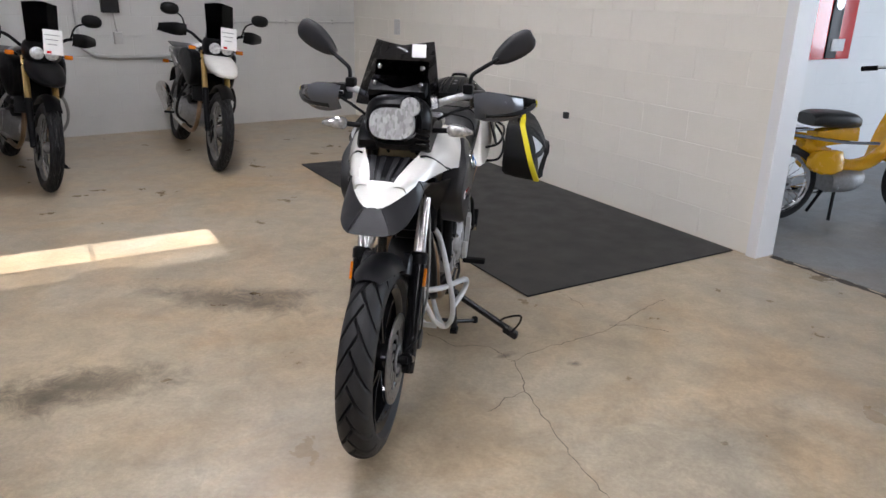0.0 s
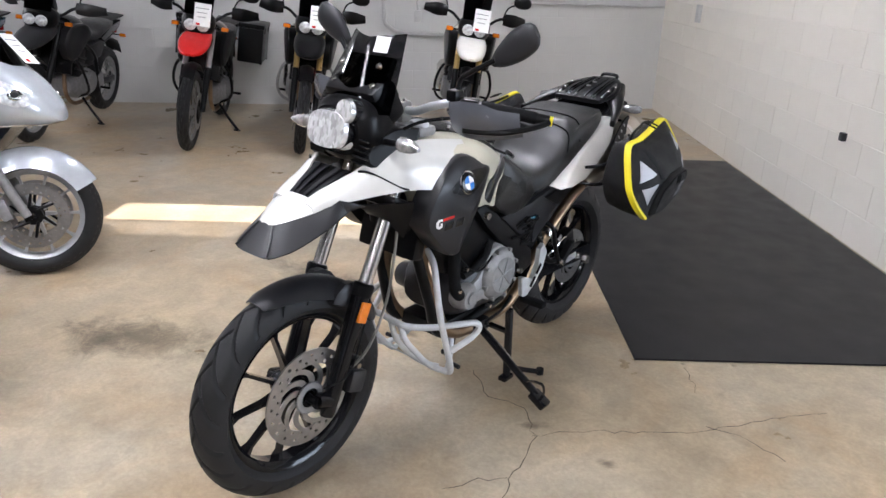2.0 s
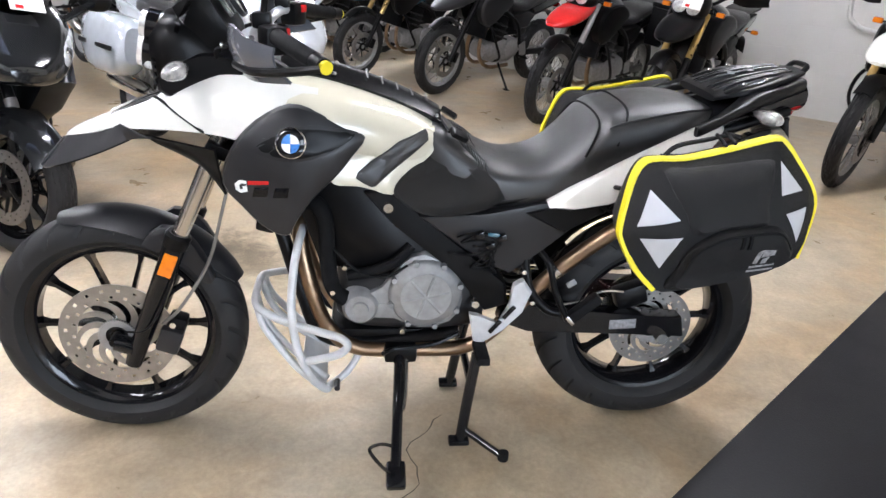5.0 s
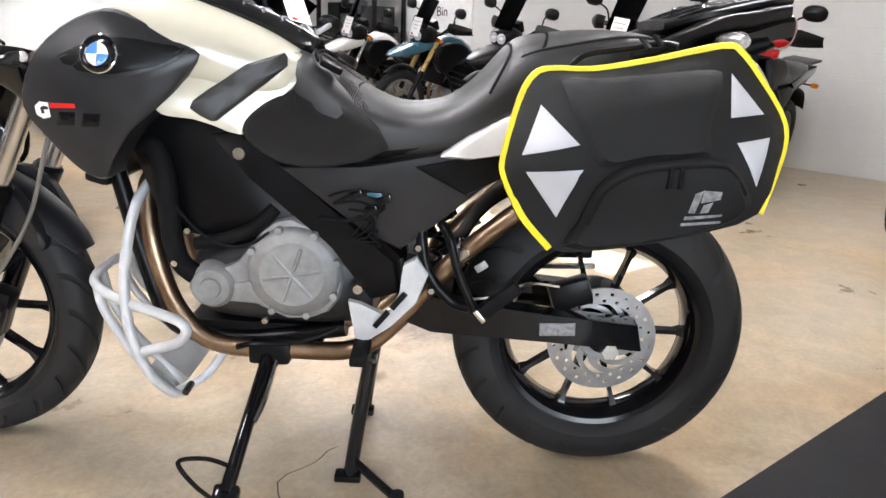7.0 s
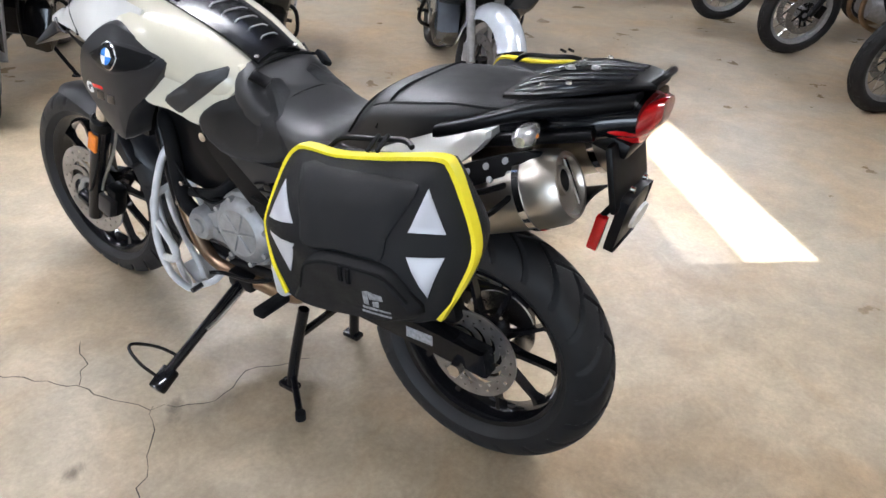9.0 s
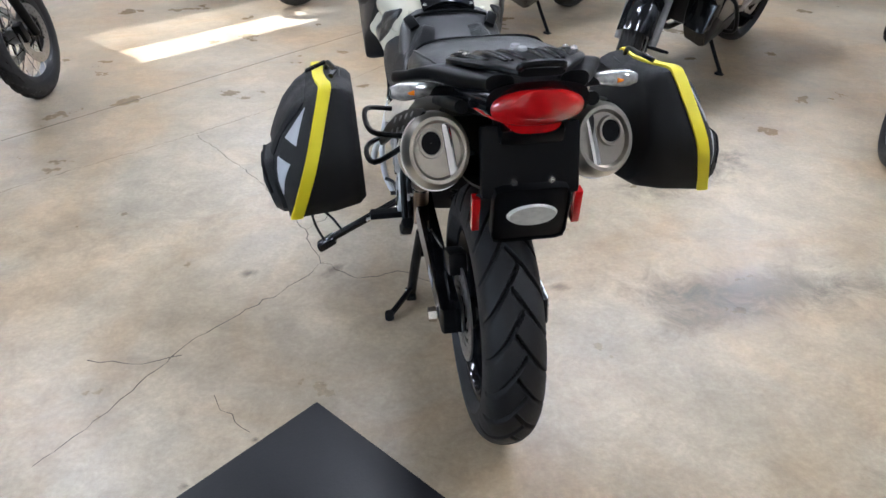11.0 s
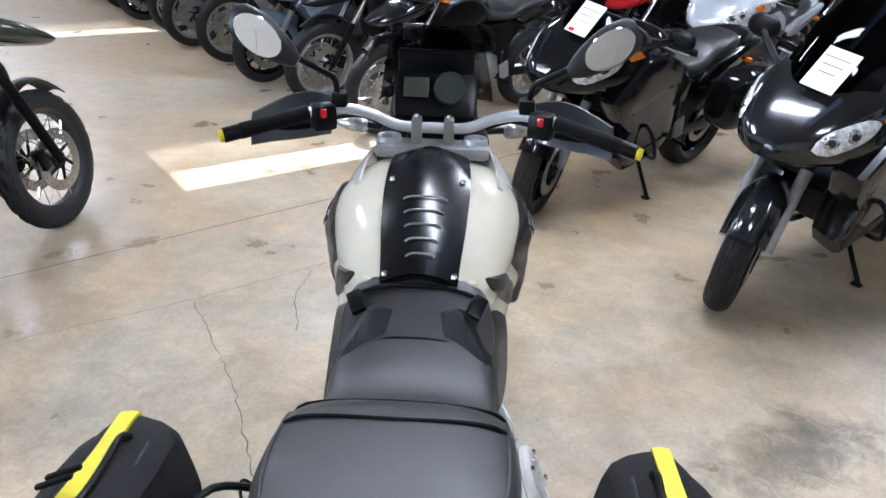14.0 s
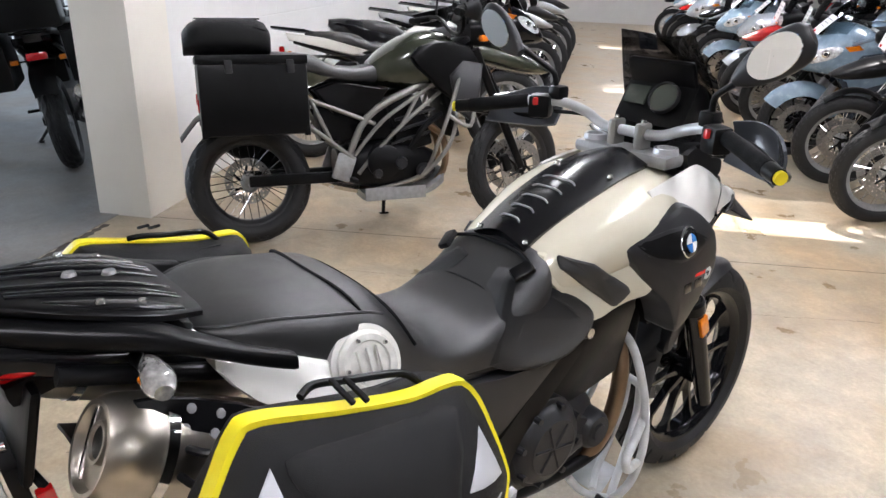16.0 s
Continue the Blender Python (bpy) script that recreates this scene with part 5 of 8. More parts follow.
        for k in range(2):
            part("peg_slot", box((0.004, 0.012, 0.045), (0.184 * s, 0.262 + 0.034 * k, 0.400 + 0.042 * k), (-38, 0, 0), 0.0015), M["gloss"], bike)
        part("foot_peg", box((0.10, 0.035, 0.022), (0.215 * s, 0.225, 0.34), (0, 0, 0), 0.006), M["grip"], bike, "black rubber foot peg")
        part("peg_hanger", tube([(0.14 * s, 0.33, 0.60), (0.155 * s, 0.35, 0.50), (0.16 * s, 0.40, 0.44), (0.165 * s, 0.44, 0.43)], 0.012, 10, 5), M["black"], bike)
        part("peg_hanger", tube([(0.15 * s, 0.372, 0.60), (0.172 * s, 0.392, 0.575), (0.176 * s, 0.415, 0.50), (0.176 * s, 0.452, 0.425), (0.165 * s, 0.462, 0.412)], 0.009, 10, 5), M["black"], bike)
        part("pipe_bracket", box((0.006, 0.026, 0.016), (0.168 * s, 0.458, 0.519), (35, 0, 0), 0.002), M["alu"], bike)
        peg = part("pillion_peg", box((0.03, 0.1, 0.03), (0.18 * s, 0.497, 0.454), (42, 0, 0), 0.008), M["grip"], bike, "black pillion peg folded up")
        part("peg_tip", box((0.032, 0.012, 0.032), (0.18 * s, 0.460, 0.421), (42, 0, 0), 0.004), M["steel"], peg)
    part("shock_spring", tube([(0.03 * math.cos(k * 0.9), 0.33 + k * 0.001 + 0.03 * math.sin(k * 0.9), 0.40 + k * 0.005) for k in range(0, 44)], 0.006, 6, 2), M["black"], bike)
    part("chain", boss([(0.30, 0.44), (0.74, 0.46), (0.74, 0.45), (0.30, 0.428)], [(-0.082, 1), (-0.068, 1)]), M["steel"], bike)
    part("chain_guard", box((0.03, 0.36, 0.03), (-0.075, 0.55, 0.485), (2, 0, 0), 0.008), M["black"], bike)
    part("rear_caliper", box((0.05, 0.09, 0.06), (0.075, 0.66, 0.44), (20, 0, 0), 0.012), M["black"], bike)
    part("caliper_hose", tube([(0.1, 0.63, 0.46), (0.12, 0.56, 0.47), (0.12, 0.5, 0.44), (0.11, 0.42, 0.42)], 0.0045, 6), M["steel"], bike)
    part("swing_arm_label", box((0.002, 0.075, 0.028), (0.1355, 0.63, 0.378), (3, 0, 0), 0.0006), M["print"], bike, "pale worn label on the swing arm")
    part("inner_mudguard", shell([(-0.07, 0.40, 0.50), (-0.07, 0.47, 0.62), (-0.07, 0.60, 0.69), (-0.07, 0.75, 0.72), (-0.07, 0.95, 0.80)], [(0.07, 0.40, 0.50), (0.07, 0.47, 0.62), (0.07, 0.60, 0.69), (0.07, 0.75, 0.72), (0.07, 0.95, 0.80)], 0.006, 4, 0.01, (0, -0.3, 0.6)), M["black"], bike)
    # stands
    stand = part("side_stand", tube([(0.12, 0.015, 0.285), (0.16, 0.015, 0.262), (0.40, 0.0, 0.125)], 0.014, 10, 3), M["gloss"], bike, "black side stand swung out")
    part("stand_foot", box((0.07, 0.05, 0.028), (0.412, 0.0, 0.112), (0, 30, 0), 0.01), M["gloss"], stand)
    part("stand_loop", tube([(0.355, 0.0, 0.152), (0.388, -0.034, 0.190), (0.436, -0.064, 0.218), (0.454, -0.060, 0.212), (0.446, -0.034, 0.168), (0.42, -0.005, 0.118)], 0.0045, 8, 5), M["gloss"], stand)
    part("stand_spring", tube([(0.135, 0.035, 0.27), (0.22, 0.03, 0.225), (0.27, 0.02, 0.20)], 0.007, 8, 3), M["steel"], stand)
    part("stand_bracket", box((0.06, 0.09, 0.05), (0.11, 0.02, 0.285), bevel=0.012), M["black"], bike)
    centre = part("centre_stand", tube([(0.11, 0.235, 0.28), (0.13, 0.215, 0.14), (0.145, 0.20, 0.014)], 0.016, 10, 4), M["gloss"], bike, "black centre stand on the floor")
    part("stand_leg", tube([(-0.11, 0.235, 0.28), (-0.13, 0.215, 0.14), (-0.145, 0.20, 0.014)], 0.016, 10, 4), M["gloss"], centre)
    part("stand_cross", rod((-0.125, 0.222, 0.19), (0.125, 0.222, 0.19), 0.012), M["gloss"], centre)
    part("stand_tang", tube([(0.14, 0.205, 0.05), (0.19, 0.265, 0.03), (0.228, 0.31, 0.018)], 0.010, 10, 3), M["gloss"], centre)
    part("tang_knob", lathe([(-0.012, 0.0005), (-0.012, 0.015), (0.012, 0.015), (0.012, 0.0005)], 14, (0.228, 0.311, 0.02), "z"), M["grip"], centre)
    for s in (1, -1):
        part("stand_pad", box((0.035, 0.06, 0.018), (0.146 * s, 0.195, 0.011), (0, 0, 0), 0.006), M["gloss"], centre)
    # tube guards
    for s in (1, -1):
        g = part("engine_guard", tube([(0.075 * s, -0.235, 0.635), (0.115 * s, -0.246, 0.605), (0.142 * s, -0.258, 0.54), (0.168 * s, -0.264, 0.44), (0.186 * s, -0.250, 0.34), (0.184 * s, -0.218, 0.25), (0.158 * s, -0.182, 0.194), (0.13 * s, -0.172, 0.186)], 0.0108, 12, 6), M["guardpaint"], bike, "silver tubular engine guard")
        part("guard_hoop", tube([(0.0, -0.368, 0.428), (0.07 * s, -0.367, 0.421), (0.108 * s, -0.350, 0.412), (0.155 * s, -0.285, 0.402), (0.20 * s, -0.185, 0.394), (0.218 * s, -0.135, 0.386), (0.224 * s, -0.122, 0.366), (0.215 * s, -0.150, 0.336), (0.188 * s, -0.225, 0.302)], 0.0108, 12, 6), M["guardpaint"], g)
        part("guard_hoop", tube([(0.085 * s, -0.362, 0.416), (0.095 * s, -0.348, 0.36), (0.106 * s, -0.315, 0.31), (0.124 * s, -0.255, 0.238), (0.148 * s, -0.188, 0.192)], 0.0102, 12, 6), M["guardpaint"], g)
        part("guard_hoop", tube([(0.045 * s, -0.366, 0.422), (0.052 * s, -0.345, 0.35), (0.060 * s, -0.295, 0.28), (0.075 * s, -0.225, 0.215), (0.10 * s, -0.178, 0.19)], 0.0095, 10, 5), M["guardpaint"], g)
        part("guard_stay", tube([(0.145 * s, -0.180, 0.190), (0.11 * s, -0.125, 0.215), (0.085 * s, -0.09, 0.265)], 0.010, 10, 4), M["guardpaint"], g)
        part("guard_bolt", rod((0.135 * s, -0.150, 0.205), (0.172 * s, -0.150, 0.203), 0.008, seg=8), M["dark"], g)
    part("guard_plate", box((0.24, 0.085, 0.005), (0, -0.215, 0.205), (-38, 0, 0), 0.002), M["guardpaint"], bike, "pale metal plate under the guard")
    # headlamp, screen, instruments
    part("lamp_body", loft(between([(-0.575, 0.012, 0.085, 0.97, 1.10, 3), (-0.54, 0.012, 0.108, 0.945, 1.125, 3), (-0.48, 0.005, 0.11, 0.94, 1.11, 3.2), (-0.42, 0, 0.09, 0.96, 1.08, 3)], 3), 28), M["black"], bike, "black headlamp housing")
    part("cowl_cheek", boss([(-0.56, 0.955), (-0.55, 1.0), (-0.46, 1.04), (-0.36, 1.03), (-0.40, 0.97), (-0.50, 0.935)], [(0.06, 1), (0.118, 1), (0.126, 0.9)], 0.1, -0.1, 1, smooth=2), M["black"], bike)
    part("cowl_cheek", boss([(-0.56, 0.955), (-0.55, 1.0), (-0.46, 1.04), (-0.36, 1.03), (-0.40, 0.97), (-0.50, 0.935)], [(0.06, 1), (0.118, 1), (0.126, 0.9)], 0.1, -0.1, -1, smooth=2), M["black"], bike)

    def lamp(x, z, hw, hh, n, name):
        bm = loft([(-0.02, 0, hw * 0.9, -hh * 0.9, hh * 0.9, n), (0.006, 0, hw, -hh, hh, n), (0.03, 0, hw, -hh, hh, n)][::1], 36)
        ob = part(name, bm, M["facets"], bike, "clear headlamp lens with faceted reflector")
        ob.matrix_basis = pose(x, -0.588, z, -12, 0, 0)
        part("lens_rim", lathe([(-0.006, 0.93), (-0.006, 1.05), (0.02, 1.05), (0.02, 0.93)], 40, axis="y"), M["gloss"], ob).matrix_basis = Matrix.Diagonal((hw, 1, hh, 1))
        return ob

    lamp(0.005, 1.038, 0.079, 0.055, 2.7, "headlamp")
    lamp(0.062, 1.092, 0.034, 0.034, 2.0, "headlamp").location.y += 0.014
    for i in range(4):
        part("cowl_slot", box((0.05, 0.008, 0.008), (0.10, -0.568, 0.975 + 0.016 * i), (0, 12, 18), 0.003), M["gloss"], bike)
    bm = bmesh.new()
    rows = []
    for i in range(11):
        t = i / 10
        hw = 0.140 - 0.042 * t ** 1.2
        row = []
        for j in range(13):
            k = j / 12 * 2 - 1
            dip = (0.014 * (1 - abs(k)) if i == 10 else 0)
            row.append(bm.verts.new((hw * k, -0.545 + 0.108 * t + 0.045 * k * k, 1.085 + 0.202 * t - dip)))
        rows.append(row)
    faces = [bm.faces.new((rows[i][j], rows[i][j + 1], rows[i + 1][j + 1], rows[i + 1][j])) for i in range(10) for j in range(12)]
    bmesh.ops.solidify(bm, geom=faces, thickness=0.003)
    ws = part("wind_screen", bm, M["smoke"], bike, "dark smoked wind screen")
    for x, z, y in ((-0.065, 1.205, -0.473), (0.075, 1.205, -0.470), (-0.075, 1.155, -0.497), (0.075, 1.155, -0.497)):
        part("screen_bolt", lathe([(-0.012, 0.0005), (-0.012, 0.006), (-0.004, 0.009), (-0.004, 0.0005)], 12, (x, y, z), "y"), M["steel"], ws)
    part("screen_sticker", box((0.046, 0.0015, 0.045), (0.058, -0.448, 1.258), (-27, 0, 10), 0.0), M["paper"], ws, "white paper sticker")
    part("screen_frame", box((0.18, 0.02, 0.15), (0, -0.455, 1.155), (-25, 0, 0), 0.01), M["black"], ws)
    dash = part("instrument_panel", box((0.2, 0.09, 0.13), (0, -0.455, 1.105), (32, 0, 0), 0.022), M["black"], bike, "black instrument panel")
    part("dial", lathe([(0, 0.0005), (0, 0.036), (0.008, 0.034), (0.008, 0.0005)], 32, axis="z"), M["lcd"], dash).matrix_basis = pose(-0.035, -0.405, 1.138, -58)
    part("dial_ring", lathe([(0, 0.034), (0, 0.039), (0.012, 0.038), (0.012, 0.034)], 32, axis="z"), M["dark"], dash).matrix_basis = pose(-0.035, -0.405, 1.138, -58)
    part("display", box((0.06, 0.048, 0.006), (0.045, -0.408, 1.138), (-58, 0, 0), 0.002), M["lcd"], dash)
    for s in (1, -1):
        ind = part("front_indicator", loft(between([(-0.05, 0, 0.006, -0.006, 0.006, 2), (-0.02, 0, 0.018, -0.017, 0.017, 2.2), (0.02, 0, 0.022, -0.021, 0.021, 2.4), (0.035, 0, 0.012, -0.012, 0.012, 2)], 3), 16), M["clear"], bike, "clear front indicator")
        ind.matrix_basis = pose(0.205 * s, -0.50, 1.015, 0, 0, 80 * s)
        part("front_stalk", rod((0.12 * s, -0.495, 1.01), (0.175 * s, -0.498, 1.014), 0.009, seg=10), M["black"], bike)
    # handlebar
    bar = part("handlebar", tube([(-0.30, -0.275, 1.115), (-0.22, -0.315, 1.118), (-0.15, -0.34, 1.10), (-0.085, -0.335, 1.078), (0, -0.332, 1.076), (0.085, -0.335, 1.078), (0.15, -0.34, 1.10), (0.22, -0.315, 1.118), (0.30, -0.275, 1.115)], 0.0125, 14, 6), M["silver"], bike, "silver handlebar")
    part("top_clamp", box((0.265, 0.075, 0.032), (0, -0.332, 1.028), bevel=0.014), M["alu"], bike)
    for s in (1, -1):
        part("bar_clamp", box((0.026, 0.044, 0.074), (0.04 * s, -0.333, 1.064), bevel=0.010), M["frame"], bar)
        part("clamp_bolt", lathe([(0, 0.0005), (0, 0.008), (0.006, 0.006), (0.006, 0.0005)], 10, (0.04 * s, -0.333, 1.102), "z"), M["steel"], bar)
        part("fork_cap", lathe([(0, 0.0005), (0, 0.030), (0.018, 0.027), (0.018, 0.020), (0.010, 0.018), (0.010, 0.0005)], 24, (0.1 * s, -0.335, 1.040), "z"), M["silver"], bike)
        part("grip", tube([(0.295 * s, -0.278, 1.115), (0.36 * s, -0.24, 1.105), (0.435 * s, -0.195, 1.093)], 0.0175, 14, 4), M["grip"], bar, "black rubber grip")
        end = part("bar_end", tube([(0.435 * s, -0.195, 1.093), (0.468 * s, -0.176, 1.088)], 0.0165, 14, 1), M["black"], bar)
        part("bar_end_cap", tube([(0.466 * s, -0.177, 1.0885), (0.476 * s, -0.171, 1.087)], 0.013, 14, 1), M["yellow"], end, "yellow bar end cap")
        sw = part("switch_box", box((0.06, 0.05, 0.06), (0.262 * s, -0.29, 1.105), (0, 0, 28 * s), 0.014), M["black"], bar)
        part("switch", box((0.014, 0.012, 0.02), (0.255 * s, -0.262, 1.12), (0, 0, 28 * s), 0.004), M["red"], sw, "red switch")
        part("lever", tube([(0.25 * s, -0.335, 1.105), (0.32 * s, -0.325, 1.10), (0.40 * s, -0.275, 1.085), (0.44 * s, -0.245, 1.075)], 0.007, 8, 5), M["black"], bar)
        part("hand_guard", shell([(0.25 * s, -0.372, 1.132), (0.30 * s, -0.372, 1.14), (0.35 * s, -0.352, 1.137), (0.39 * s, -0.325, 1.124), (0.428 * s, -0.272, 1.114)],
                                 [(0.255 * s, -0.345, 1.048), (0.30 * s, -0.345, 1.038), (0.35 * s, -0.322, 1.036), (0.39 * s, -0.29, 1.04), (0.428 * s, -0.242, 1.046)], 0.006, 6, 0.014, (0.4 * s, -1, 0)), M["guard"], bar, "charcoal hand guard")
        part("guard_bar", tube([(0.30 * s, -0.362, 1.06), (0.40 * s, -0.31, 1.062), (0.455 * s, -0.235, 1.075), (0.472 * s, -0.178, 1.086)], 0.009, 8, 4), M["black"], bar)
        part("mirror_base", box((0.04, 0.04, 0.035), (0.225 * s, -0.315, 1.14), bevel=0.010), M["black"], bar)
        mir = part("mirror_stem", tube([(0.23 * s, -0.31, 1.15), (0.235 * s, -0.305, 1.185), (0.26 * s, -0.295, 1.205), (0.325 * s, -0.268, 1.243)], 0.0075, 10, 5), M["black"], bar)
        head = part("mirror_head", loft(between([(-0.095, 0, 0.012, -0.012, 0.012, 2), (-0.06, 0, 0.016, -0.03, 0.03, 2.2), (0.0, 0, 0.018, -0.043, 0.043, 2.4), (0.055, 0, 0.016, -0.04, 0.036, 2.6), (0.075, 0, 0.008, -0.02, 0.02, 2.2)], 3), 24), M["dark"], mir, "charcoal mirror head")
        head.matrix_basis = pose(0.385 * s, -0.25, 1.285, 0, 0, 0) @ Euler((0, -s * radians(34), 0)).to_matrix().to_4x4() @ pose(0, 0, 0, 0, 0, -90 * s)
        gl = part("mirror_glass", lathe([(0, 0.0005), (0, 0.039), (0.002, 0.038), (0.002, 0.0005)], 36, axis="y"), M["mirror"], mir, "mirror glass")
        gl.matrix_basis = pose(0.388 * s, -0.2325, 1.287) @ Euler((0, -s * radians(34), 0)).to_matrix().to_4x4() @ Matrix.Diagonal((1.5, 1, 0.95, 1))
        part("hand_guard_bolt", lathe([(0, 0.0005), (0, 0.006), (0.004, 0.005), (0.004, 0.0005)], 10, (0.25 * s, -0.398, 1.09), "y"), M["steel"], bar)
    for s in (1, -1):
        part("cable", tube([(0.24 * s, -0.32, 1.10), (0.17 * s, -0.40, 1.085), (0.09 * s, -0.41, 1.03), (0.05 * s, -0.38, 0.93)], 0.005, 6, 6), M["grip"], bike)
    # filler cap low on the right, passenger side
    cap = part("filler_cap", lathe([(0.03, 0.0005), (0.03, 0.052), (-0.006, 0.052), (-0.012, 0.046), (-0.012, 0.036), (-0.009, 0.034), (-0.009, 0.0005)], 36), M["cap"], bike, "round silver fuel filler cap")
    cap.matrix_basis = pose(-0.186, 0.562, 0.876, 0, 24, 0)
    for y in (-0.018, 0.0, 0.018):
        part("cap_rib", box((0.006, 0.004, 0.05), (-0.011, y, 0), bevel=0.0015), M["cap"], cap)
    part("cap_collar", lathe([(0.03, 0.05), (0.03, 0.062), (0.0, 0.062), (0.0, 0.05)], 32), M["white"], cap)
    for k in range(5):
        part("cap_bolt", lathe([(-0.012, 0.0005), (-0.012, 0.004), (-0.016, 0.003), (-0.016, 0.0005)], 8, (0, 0.041 * math.cos(k * 1.26), 0.041 * math.sin(k * 1.26))), M["steel"], cap)
    # settle the groups of parts against one another
    front = (0, 0.012, 0.024)
    body = (0, 0.018, 0.008)
    for ob in (tank, *skirts.values(), *shrouds.values()):
        for v in ob.data.vertices:
            v.co.x *= 1 - 0.20 * min(max((v.co.y + 0.22) / 0.26, 0), 1)
    bar.scale.x = 0.93
    shift = {"handlebar": (0, 0.016, 0.014), "top_clamp": (0, 0.016, 0.012), "fork_cap": (0, 0.014, 0.010), "tank": (0, 0.005, 0.012), "tank_strip": (0, 0.004, 0.014),
             "emblem": (0, 0.016, 0.010), "badge": (0, 0.02, 0.012), "strap_buckle": (0, 0.0, 0.014), "plate_holder": (0, -0.05, 0.022), "holder_neck": (0, -0.05, 0.02), "oval_reflector": (0, -0.045, 0.016),
             "plate_bolt": (0, -0.036, 0.018), "rear_reflector": (0, -0.03, 0.035), "reflector_arm": (0, -0.03, 0.035), "holder_arm": (0, -0.04, 0.015), "tail_panel": (0, 0.02, 0.012), "front_axle": (0, -0.030, -0.007), "axle_lug": (0, -0.028, -0.007), "fork_slider": (0, -0.018, -0.006), "brake_caliper": (0, 0.026, -0.012), "side_reflector": (0, -0.002, 0.034), "reflector_bracket": (0, -0.002, 0.034), "front_mudguard": (0, -0.020, -0.002), "mudguard_skirt": (0, -0.014, -0.004), "centre_stand": (0, 0, -0.011), "rear_axle": (0, 0, -0.006), "axle_nut": (0, 0, -0.006)}
    for kinds, by in (("beak_tip beak_wing beak_nose beak_grille side_fairing lamp_body cowl_cheek cowl_slot headlamp wind_screen instrument_panel front_indicator front_stalk", front),
                      ("seat_flank side_panel side_panel_upper frame_beam frame_bolt subframe_tube clutch_cover pump_cover case_rib case_plate crankcase exhaust_pipe peg_plate radiator_hose", body)):
        shift.update({k: by for k in kinds.split()})
    for ob in bike.children:
        ob.location += Vector(shift.get(ob.name.split(".")[0], (0, 0, 0)))
    # what lies on the skins: pads, vents, emblem, badges
    for s in (1, -1):
        sh = shrouds[s]
        on = skin(sh)
        vent = [(-0.322, 0.884), (-0.295, 0.905), (-0.26, 0.922), (-0.207, 0.929), (-0.15, 0.922), (-0.105, 0.912), (-0.142, 0.884), (-0.19, 0.868), (-0.24, 0.86), (-0.29, 0.866)]
        part("vent_rim", drape(on, [(-0.213 + (y + 0.213) * 1.07, 0.894 + (z - 0.894) * 1.16) for y, z in vent], 0.0016, s, smooth=3), M["dark"], sh)
        part("vent_mesh", drape(on, vent, 0.0022, s, smooth=3), M["black"], sh)
        on = skin(sh, *[ob for ob in sh.children])
        disc = lambda r, n=28: [(-0.246 + r * math.cos(2 * math.pi * k / n), 0.897 + r * math.sin(2 * math.pi * k / n)) for k in range(n)]
        em = part("emblem", drape(on, disc(0.034), 0.0045, s, cut=1), M["chrome"], bike, "round blue and white emblem")
        on = skin(em)
        part("emblem_ring", drape(on, disc(0.0315), 0.0012, s, cut=1), M["gloss"], em)
        for q in range(4):
            wedge = [(-0.246, 0.897)] + [(-0.246 + 0.020 * math.cos(a), 0.897 + 0.020 * math.sin(a)) for a in (math.pi / 2 * q + math.pi / 2 * k / 6 for k in range(7))]
            part("emblem_field", drape(on, wedge, 0.0028, s, 2, cut=1), M["blue" if q % 2 else "paper"], em)
        on = skin(sh)
        badge = part("badge", drape(on, [(-0.374, 0.798), (-0.364, 0.807), (-0.348, 0.806), (-0.346, 0.780), (-0.36, 0.776), (-0.372, 0.783)], 0.0012, s, 3), M["paper"], bike, "white and red badge")
        part("badge_notch", drape(on, [(-0.364, 0.796), (-0.358, 0.800), (-0.348, 0.799), (-0.348, 0.794), (-0.357, 0.793), (-0.356, 0.786), (-0.362, 0.785)], 0.0018, s, 2), M["dark"], badge)
        part("badge_stripe", drape(on, [(-0.345, 0.796), (-0.298, 0.799), (-0.298, 0.807), (-0.345, 0.806)], 0.0012, s, 2), M["red"], badge)
        for y in (-0.318, -0.272):
            part("badge_bar", drape(on, [(y - 0.019, 0.766), (y + 0.015, 0.768), (y + 0.020, 0.792), (y - 0.012, 0.791)], 0.0012, s, 2), M["gloss"], badge)
        on = skin(tank, skirts[s])
        pad = [(-0.103, 0.806), (-0.098, 0.820), (-0.070, 0.842), (-0.040, 0.862), (-0.004, 0.889), (0.030, 0.901), (0.060, 0.912), (0.066, 0.904), (0.068, 0.888), (0.030, 0.855), (-0.020, 0.815), (-0.056, 0.784), (-0.066, 0.783), (-0.085, 0.793)]
        pad = drape(on, pad, 0.010, s, cut=3, edge=0.3)
        for _ in range(6):
            bmesh.ops.smooth_vert(pad, verts=pad.verts[:], factor=0.4, use_axis_x=True)
        part("knee_pad", pad, M["seat"], bike, "black rubber knee pad")
    bike.matrix_basis = REST
    return bike


bike = main_bike()


